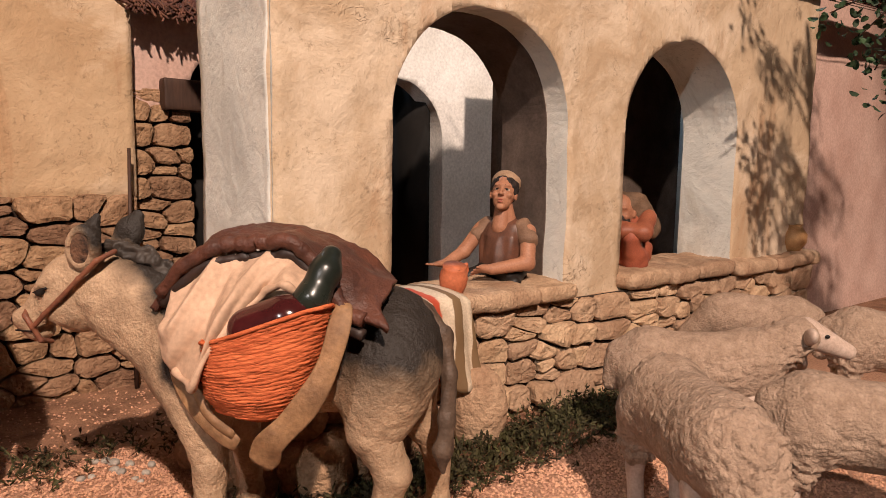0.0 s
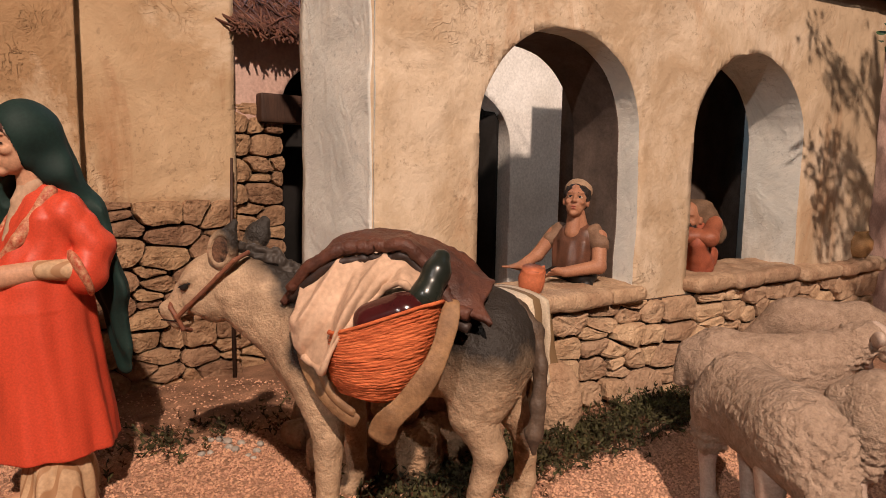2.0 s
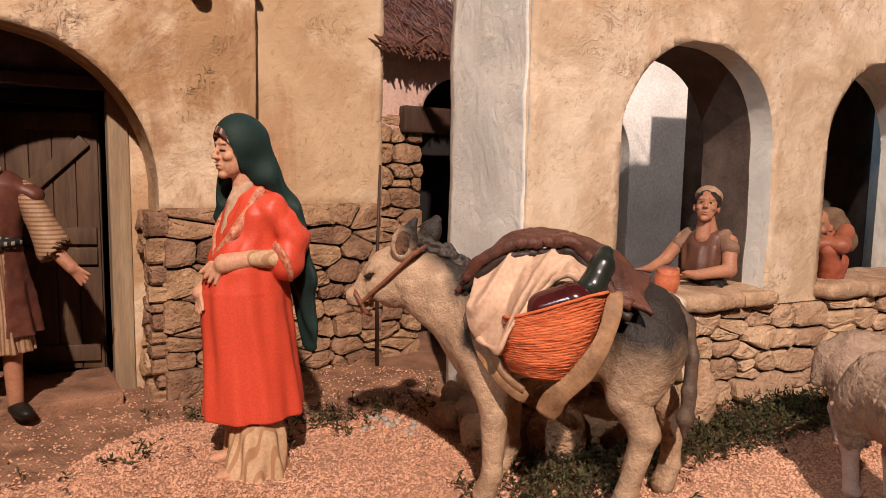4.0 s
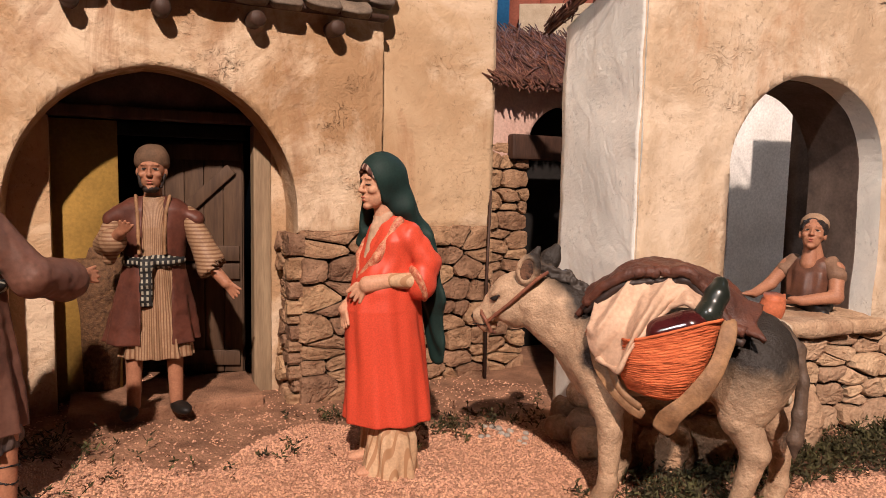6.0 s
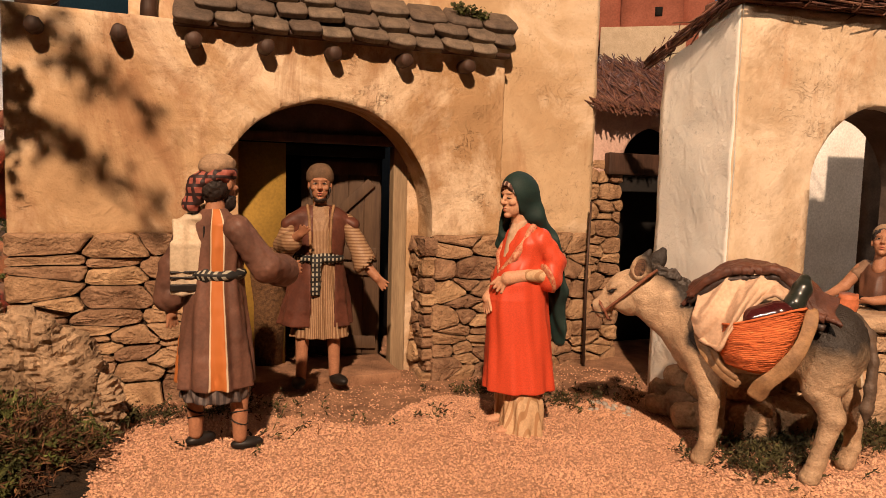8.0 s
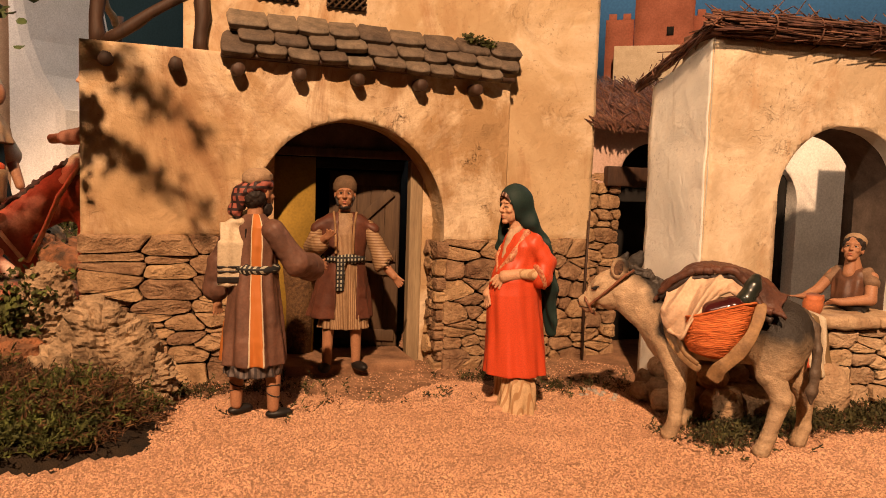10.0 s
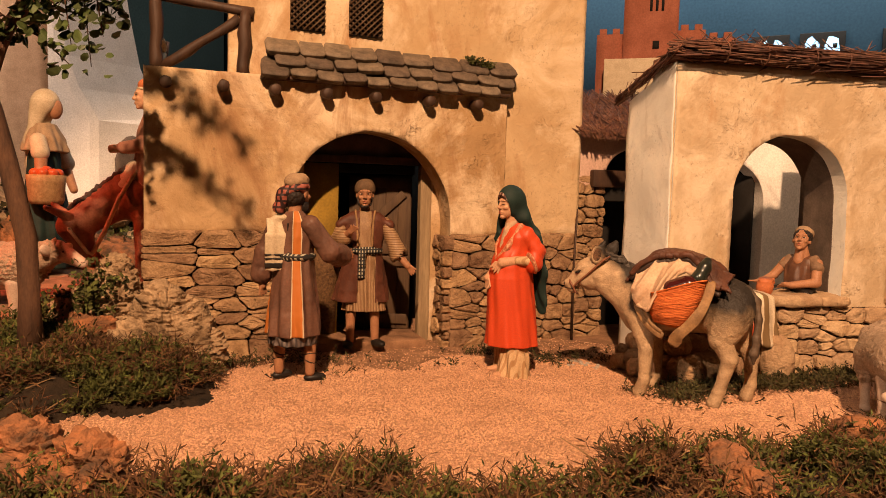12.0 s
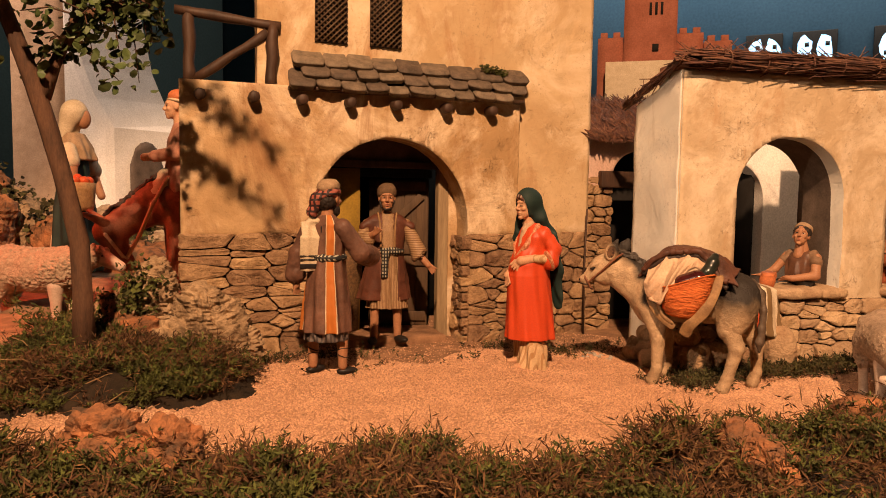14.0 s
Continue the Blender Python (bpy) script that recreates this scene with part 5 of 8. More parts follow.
# traveller seen from behind
hc = (0.004, -0.003, 0.274)
traveller = sculpt("traveller_figurine", [
    (DARKSKIN, 0.0010, 0.002, face(hc)),
    (DARKSKIN, 0.0012, 0.003, [C((0.060, -0.036, 0.183), (0.074, -0.034, 0.183), 0.0066, 0.006), C((-0.012, 0.056, 0.150), (-0.012, 0.055, 0.134), 0.0066, 0.006), C((-0.008, 0.021, 0.07), (-0.008, 0.022, 0.010), 0.0105, 0.007), C((0.012, -0.022, 0.07), (0.012, -0.023, 0.010), 0.0105, 0.007)]
     + fingers((0.079, -0.034, 0.183), (1, 0.1, 0), (0, 0.2, 1)) + fingers((-0.012, 0.055, 0.130), (0.1, 0, -1), (1, 0, 0))),
    (BEARD, 0.0012, 0.003, [E((0.0105, -0.003, 0.2545), (0.0105, 0.0115, 0.0125)), E((-0.004, -0.003, 0.270), (0.0165, 0.0160, 0.0175))], wrinkle(300, 0.0012, 5)),
    (TURBAN, 0.0012, 0.003, [E((-0.001, -0.003, 0.2805), (0.0208, 0.0188, 0.0100), (0, -12, 0)), E((-0.016, 0.004, 0.272), (0.011, 0.012, 0.012)), C((-0.018, 0.005, 0.268), (-0.021, 0.010, 0.250), 0.0095, 0.0085)], wrinkle(160, 0.0022, 11)),
    (TANCAP, 0.0013, 0.003, [E((0.000, -0.003, 0.291), (0.0188, 0.0172, 0.0115), (0, -10, 0))], wrinkle(200, 0.001, 12)),
    (ROBE, 0.0014, 0.005, [LF([(0.066, 0, 0, 0.038, 0.040), (0.10, 0, 0, 0.035, 0.037), (0.15, 0, 0, 0.029, 0.032), (0.18, 0, 0, 0.0255, 0.029), (0.21, 0, 0, 0.0245, 0.034), (0.232, -0.002, 0, 0.0185, 0.034), (0.247, -0.002, 0, 0.011, 0.014)], 9, (0.075, 0.012), 0.3),
                           ], lambda v: 0.0010 * vnoise(v * np.array((1, 1, 0.25)), 85, 13) + 0.0006 * vnoise(v, 130, 12)),
    (BROWNROBE, 0.0014, 0.005, [C((0.000, -0.033, 0.228), (0.022, -0.050, 0.190), 0.0135, 0.0145), C((0.022, -0.050, 0.190), (0.057, -0.037, 0.182), 0.0145, 0.0175), C((-0.002, 0.033, 0.226), (-0.012, 0.050, 0.185), 0.0135, 0.0135), C((-0.012, 0.050, 0.185), (-0.013, 0.056, 0.152), 0.0135, 0.0165)], lambda v: 0.0016 * np.abs(vnoise(v * np.array((1, 1, 0.6)), 85, 14)) + 0.0005 * vnoise(v, 200, 15)),
    (BELT, 0.0012, 0.002, [E((0, 0, 0.181), (0.0288, 0.0328, 0.0120))], wrinkle(200, 0.0009, 15)),
    (GREYSKIRT, 0.0014, 0.003, [LF([(0.052, 0, 0, 0.033, 0.035), (0.070, 0, 0, 0.034, 0.036)], 11, (0.05, 0.03))]),
    (BLACK, 0.0013, 0.002, [E((0.000, 0.024, 0.001), (0.017, 0.0085, 0.0065), (0, 0, -10)), E((0.020, -0.025, 0.001), (0.017, 0.0085, 0.0065), (0, 0, -30)), E((-0.008, 0.0215, 0.036), (0.0105, 0.0105, 0.0016), (20, 10, 0)), E((0.012, -0.0225, 0.036), (0.0105, 0.0105, 0.0016), (-20, 10, 0)), E((-0.008, 0.0215, 0.027), (0.0098, 0.0098, 0.0014), (-20, 10, 0)), E((0.012, -0.0225, 0.027), (0.0098, 0.0098, 0.0014), (20, 10, 0))]),
    (LINEN, 0.0011, 0.004, [BX((-0.0285, 0.0015, 0.1880), (0.0026, 0.0195, 0.0270), 0.002, (0, -2, 54)), BX((-0.0245, 0.0045, 0.2230), (0.0028, 0.0185, 0.0150), 0.002, (0, 22, 54)), C((-0.016, 0.010, 0.237), (0.004, 0.022, 0.241), 0.0120, 0.0105, (1, 1, 0.45)), C((0.004, 0.022, 0.240), (0.021, 0.020, 0.222), 0.011, 0.011, (0.6, 1, 1))],
     lambda v: 0.0009 * np.sin((v[:, 0] * 0.6 - v[:, 1] * 0.8) * 420) + 0.0007 * vnoise(v, 70, 16)),
    (BLACK, 0.0009, 0.0006, [BX((-0.0288, 0.0012, z), (0.0036, 0.0197, h), 0.0005, (0, -2, 54)) for z, h in ((0.1845, 0.0012), (0.1790, 0.0012), (0.1690, 0.0036))]
     + [BX((-0.0285 + 0.0120 * 0.81, 0.0012 - 0.0120 * 0.59, 0.196), (0.0034, 0.0011, 0.034), 0.0005, (0, -2, 54))]),
], pose(-0.617, 0.208, 0.002, 0, 0, 80), "painted clay man figurine in brown orange-banded robe and checked turban", "figurine")

# boy on the ledge
hc = (0.012, -0.002, 0.228)
TIP = ((0.004, -0.002, 0.212), (0, -9, 20))
boy = sculpt("boy_figurine", [
    (DARKSKIN, 0.0009, 0.0018, turned(face(hc), *TIP), None, turned(sockets(hc) + [E((hc[0] + 0.0185, hc[1], hc[2] - 0.0137), (0.0030, 0.0026, 0.0014))], *TIP)),
    (EYEWHITE, 0.0007, 0.0006, turned(whites(hc), *TIP)),
    (LIPS, 0.0007, 0.0006, turned(lips(hc), *TIP)),
    (DARKSKIN, 0.0012, 0.003, [C((-0.003, 0.030, 0.186), (0.004, 0.037, 0.150), 0.0098, 0.0088), C((0.004, 0.037, 0.150), (0.037, 0.010, 0.139), 0.0086, 0.0064), E((0.043, 0.004, 0.139), (0.0085, 0.0065, 0.0050), (0, 0, -30)),
                               C((-0.001, -0.031, 0.186), (0.010, -0.046, 0.156), 0.0094, 0.0082), C((0.010, -0.046, 0.156), (0.036, -0.053, 0.140), 0.0080, 0.0060), E((0.042, -0.055, 0.139), (0.0080, 0.0060, 0.0042), (0, 0, -10)), C((0.003, -0.001, 0.212), (-0.003, 0, 0.190), 0.0105, 0.0150)]
     + fingers((0.047, 0.002, 0.138), (0.8, -0.5, -0.3), (0.3, 0.6, 0.6), length=0.011) + fingers((0.047, -0.057, 0.138), (0.9, -0.3, -0.1), (0.3, 1, 0), length=0.013)),
    (BEARD, 0.0007, 0.0008, turned(eyes(hc) + brows(hc), *TIP)),
    (BEARD, 0.0011, 0.003, turned([E((hc[0] - 0.004, hc[1], hc[2] + 0.005), (0.0185, 0.0165, 0.0185))], *TIP), wrinkle(240, 0.0012, 17), turned([E((hc[0] + 0.0190, hc[1], hc[2] - 0.008), (0.0190, 0.0150, 0.0205))], *TIP)),
    (TANCAP, 0.0012, 0.003, turned([E((hc[0] - 0.009, hc[1], hc[2] + 0.0145), (0.0178, 0.0172, 0.0125), (0, -24, 0))], *TIP), wrinkle(160, 0.0007, 18)),
    (mat("brown_leather_jerkin", (0.135, 0.058, 0.034), (0.075, 0.034, 0.022), 0.42, spec=0.4), 0.0012, 0.004, [LF([(0.130, -0.003, 0, 0.020, 0.026), (0.155, -0.001, 0, 0.0205, 0.0265), (0.178, -0.001, 0, 0.0195, 0.0290), (0.193, -0.004, 0, 0.0145, 0.0250), (0.201, -0.004, 0, 0.008, 0.012)], 7, (0.05, 0.02))], lambda v: 0.0012 * vnoise(v * np.array((1, 1, 0.4)), 110, 19), [C((0.014, 0.0, 0.205), (0.026, 0.0, 0.176), 0.0095, 0.0015)]),
    (mat("dusty_brown_sleeves", (0.23, 0.135, 0.082), (0.14, 0.08, 0.05), 0.7), 0.0012, 0.003, [C((-0.004, 0.023, 0.191), (-0.001, 0.032, 0.178), 0.0108, 0.0118), C((-0.004, -0.024, 0.191), (0.000, -0.032, 0.180), 0.0108, 0.0114)], wrinkle(130, 0.0014, 19)),
    (BLACK, 0.0015, 0.006, [E((-0.004, 0, 0.137), (0.025, 0.032, 0.015)), C((0.002, -0.016, 0.134), (0.018, -0.036, 0.126), 0.0125, 0.009), C((0.002, 0.016, 0.134), (0.012, 0.026, 0.126), 0.0125, 0.0090)], wrinkle(110, 0.0012, 20)),
], BM @ pose(0.278, 0.052, -0.003, 0, 0, 236 - 36.6) @ pose(0, 0, 0.13, 0, -9, 0) @ Matrix.Scale(0.92, 4) @ pose(0, 0, -0.13), "painted clay boy figurine in brown jerkin sitting on stone ledge", "figurine")

cup = tagged(part("jug", tube([(0, 0, z) for z in (0, 0.002, 0.008, 0.016, 0.022, 0.0255, 0.028, 0.0282, 0.026, 0.015)], [0.0085, 0.0105, 0.0125, 0.0135, 0.0122, 0.0105, 0.0112, 0.0098, 0.009, 0.010], 24), TERRACOTTA, at=BM @ pose(0.176, 0.002, 0.1285, 10, -14, 30)), "small terracotta jug with a handle on the stone ledge", "jug")
part("handle", tube([(0.0105, 0, 0.025), (0.017, 0, 0.0245), (0.019, 0, 0.018), (0.0165, 0, 0.011), (0.012, 0, 0.009)], [0.0018, 0.002, 0.002, 0.0019, 0.0016], 8), TERRACOTTA, cup, at=pose(0, 0, 0, 0, 0, -20))

# huddled old figure in the second arch
old = sculpt("huddled_figurine", [
    (mat("rust_robe", (0.34, 0.095, 0.045), (0.24, 0.065, 0.035), 0.6), 0.0015, 0.006, [C((0.010, 0.018, 0.132), (0.026, 0.016, 0.163), 0.015, 0.012), C((0.010, -0.018, 0.132), (0.026, -0.014, 0.163), 0.015, 0.012), E((-0.008, 0, 0.142), (0.028, 0.034, 0.020)), C((-0.008, 0, 0.14), (-0.004, 0, 0.182), 0.024, 0.020)], wrinkle(90, 0.002, 21)),
    (mat("rust_sleeves", (0.30, 0.10, 0.05), (0.2, 0.06, 0.03), 0.5), 0.0013, 0.004, [C((-0.002, 0.028, 0.186), (0.024, 0.030, 0.170), 0.0105, 0.0105), C((0.024, 0.030, 0.170), (0.030, -0.012, 0.176), 0.0105, 0.009), C((-0.002, -0.028, 0.186), (0.022, -0.030, 0.170), 0.0105, 0.0105), C((0.022, -0.030, 0.170), (0.032, 0.008, 0.170), 0.0105, 0.009)], wrinkle(90, 0.0012, 22)),
    (DARKSKIN, 0.0013, 0.003, face((0.010, 0, 0.193))),
    (BEARD, 0.0013, 0.003, [E((0.018, 0, 0.180), (0.012, 0.012, 0.012))], wrinkle(250, 0.0015, 23)),
    (OLIVE, 0.0014, 0.004, [E((0.000, 0, 0.201), (0.021, 0.020, 0.016), (0, 12, 0)), C((-0.008, 0.010, 0.200), (-0.016, 0.026, 0.172), 0.017, 0.014), C((-0.008, -0.008, 0.200), (-0.016, -0.020, 0.172), 0.017, 0.014)], wrinkle(110, 0.0018, 24)),
], BM @ pose(0.482, 0.05, 0.0, 0, 0, 238 - 36.6), "huddled painted clay figurine in rust robe and brown shawl", "figurine")


# ---- animals of painted clay ----
def wool(v):
    return (0.0034 * np.abs(vnoise(v, 150, 31)) + 0.0018 * vnoise(v, 330, 32)) * np.clip(0.45 + 1.1 * vnoise(v, 30, 35), 0.08, 1.2) + 0.0013 * vnoise(v, 55, 33)


def sheep(at, head, label, size=1.0, shag=1.0):
    s = size
    hx = {"up": ((0.050, 0, 0.090), (0.083, 0, 0.110), (0.087, 0, 0.113), (0.121, 0, 0.098)), "level": ((0.050, 0, 0.086), (0.085, 0, 0.098), (0.090, 0, 0.101), (0.124, 0, 0.086)),
          "down": ((0.050, 0, 0.080), (0.082, 0, 0.050), (0.085, 0, 0.046), (0.104, 0, 0.016))}[head]
    sc = lambda q: tuple(a * s for a in q)
    d = np.array(hx[3]) - np.array(hx[2])
    top = np.array(hx[2])
    ear = lambda k: tuple((top + 0.05 * d + np.array((-0.004, k * 0.018, 0.001))) * s)
    eye = lambda k: tuple((top + 0.38 * d + np.array((0.001, k * 0.0095, 0.005))) * s)
    fc = [C(sc(hx[2]), sc(hx[3]), 0.0130 * s, 0.0068 * s, (1, 0.85, 1)), E(ear(1), (0.0045 * s, 0.0115 * s, 0.007 * s), (25, 0, 0)), E(ear(-1), (0.0045 * s, 0.0115 * s, 0.007 * s), (-25, 0, 0))]
    legs = []
    for x in (0.040, -0.045):
        for y in (0.015, -0.015):
            b = 0.006 if x < 0 else 0
            legs += [C(sc((x, y, 0.058)), sc((x - b, y, 0.030)), 0.0105 * s, 0.0062 * s), C(sc((x - b, y, 0.030)), sc((x, y, 0.001)), 0.0060 * s, 0.0055 * s), E(sc((x + 0.003, y, 0.002)), sc((0.0075, 0.0062, 0.0042)))]
    return sculpt("sheep_figurine", [
        (WOOL, 0.0012, 0.014, [E(sc((0, 0, 0.078)), sc((0.058, 0.028, 0.031))), E(sc((0.035, 0, 0.078)), sc((0.029, 0.027, 0.030))), E(sc((-0.040, 0, 0.080)), sc((0.028, 0.028, 0.031))), C(sc(hx[0]), sc(hx[1]), 0.022 * s, 0.0155 * s), C(sc((-0.045, 0.015, 0.07)), sc((-0.048, 0.016, 0.045)), 0.015 * s, 0.010 * s), C(sc((-0.045, -0.015, 0.07)), sc((-0.048, -0.016, 0.045)), 0.015 * s, 0.010 * s),
                               C(sc((-0.066, 0, 0.088)), sc((-0.072, 0, 0.062)), 0.008 * s, 0.006 * s)], lambda v: wool(v) * shag),
        (SHEEPFACE, 0.0013, 0.003, fc + legs),
        (BLACK, 0.0008, 0.001, [E(eye(1), (0.0022, 0.0014, 0.0017)), E(eye(-1), (0.0022, 0.0014, 0.0017))]),
    ], at, label, "sheep figurine", "flock of clay sheep")


sheep(pose(0.164, 0.432, 0.0, 0, 0, -84), "down", "painted clay sheep grazing with its woolly rump turned", 1.06)
sheep(pose(0.218, 0.580, 0.0, 0, 0, -8), "up", "painted clay sheep looking up behind another", 1.0)
sheep(pose(0.292, 0.447, 0.0, 0, 0, -20), "down", "painted clay sheep with deep curly wool beside the flock")
sheep(pose(0.372, 0.800, 0.0, 0, 0, 160), "down", "smooth painted clay sheep grazing by the low wall", 0.92, 0.35)
sheep(pose(0.455, 0.672, 0.0, 0, 0, -20), "down", "painted clay sheep standing past the flock")
sheep(pose(-1.205, 0.140, 0.030, 0, 0, 16), "level", "shaggy painted clay sheep on the red-lit path", 1.36, 1.8)

# donkey
nt = HIDE.node_tree
_co = nt.nodes.new("ShaderNodeTexCoord")
_sp = nt.nodes.new("ShaderNodeSeparateXYZ")
nt.links.new(_co.outputs["Object"], _sp.inputs[0])
_nz = nt.nodes.new("ShaderNodeTexNoise")
_nz.inputs["Scale"].default_value, _nz.inputs["Detail"].default_value = 55, 6
nt.links.new(_co.outputs["Object"], _nz.inputs["Vector"])


def _math(op, p, q, r=None):
    k = nt.nodes.new("ShaderNodeMath")
    k.operation = op
    for i, w in enumerate((p, q, r)):
        if isinstance(w, (int, float)):
            k.inputs[i].default_value = w
        elif w is not None:
            nt.links.new(w, k.inputs[i])
    return k.outputs[0]


def _ramp(src, lo, hi):
    k = nt.nodes.new("ShaderNodeMapRange")
    k.inputs[1].default_value, k.inputs[2].default_value = lo, hi
    nt.links.new(src, k.inputs[0])
    return k.outputs[0]


_x, _z = _sp.outputs[0], _math("MULTIPLY_ADD", _nz.outputs[0], 0.030, _sp.outputs[2])
_rump = _math("MULTIPLY", _ramp(_z, 0.118, 0.152), _ramp(_x, 0.0, -0.030))
_neck = _math("MULTIPLY", _ramp(_math("MULTIPLY_ADD", _x, -0.69, _math("MULTIPLY", _z, 0.72)), 0.060, 0.074), _ramp(_x, 0.055, 0.068))
_ds = nt.nodes.new("ShaderNodeVectorMath")
_ds.operation = "DISTANCE"
nt.links.new(_co.outputs["Object"], _ds.inputs[0])
_ds.inputs[1].default_value = (0.060, 0.030, 0.128)
_patch = _ramp(_math("MULTIPLY_ADD", _nz.outputs[0], 0.012, _ds.outputs["Value"]), 0.027, 0.021)
_head = _ramp(_x, 0.140, 0.128)
_mu = nt.nodes.new("ShaderNodeMath")
_mu.operation = "MAXIMUM"
nt.links.new(_math("MAXIMUM", _rump, _patch), _mu.inputs[0])
nt.links.new(_math("MULTIPLY", _neck, _head), _mu.inputs[1])
_mx = nt.nodes.new("ShaderNodeMix")
_mx.data_type = "RGBA"
_old = nt.nodes["Principled BSDF"].inputs["Base Color"].links[0].from_socket
nt.links.new(_mu.outputs[0], _mx.inputs[0])
nt.links.new(_old, _mx.inputs[6])
_mx.inputs[7].default_value = (0.026, 0.020, 0.016, 1)
nt.links.new(_mx.outputs[2], nt.nodes["Principled BSDF"].inputs["Base Color"])

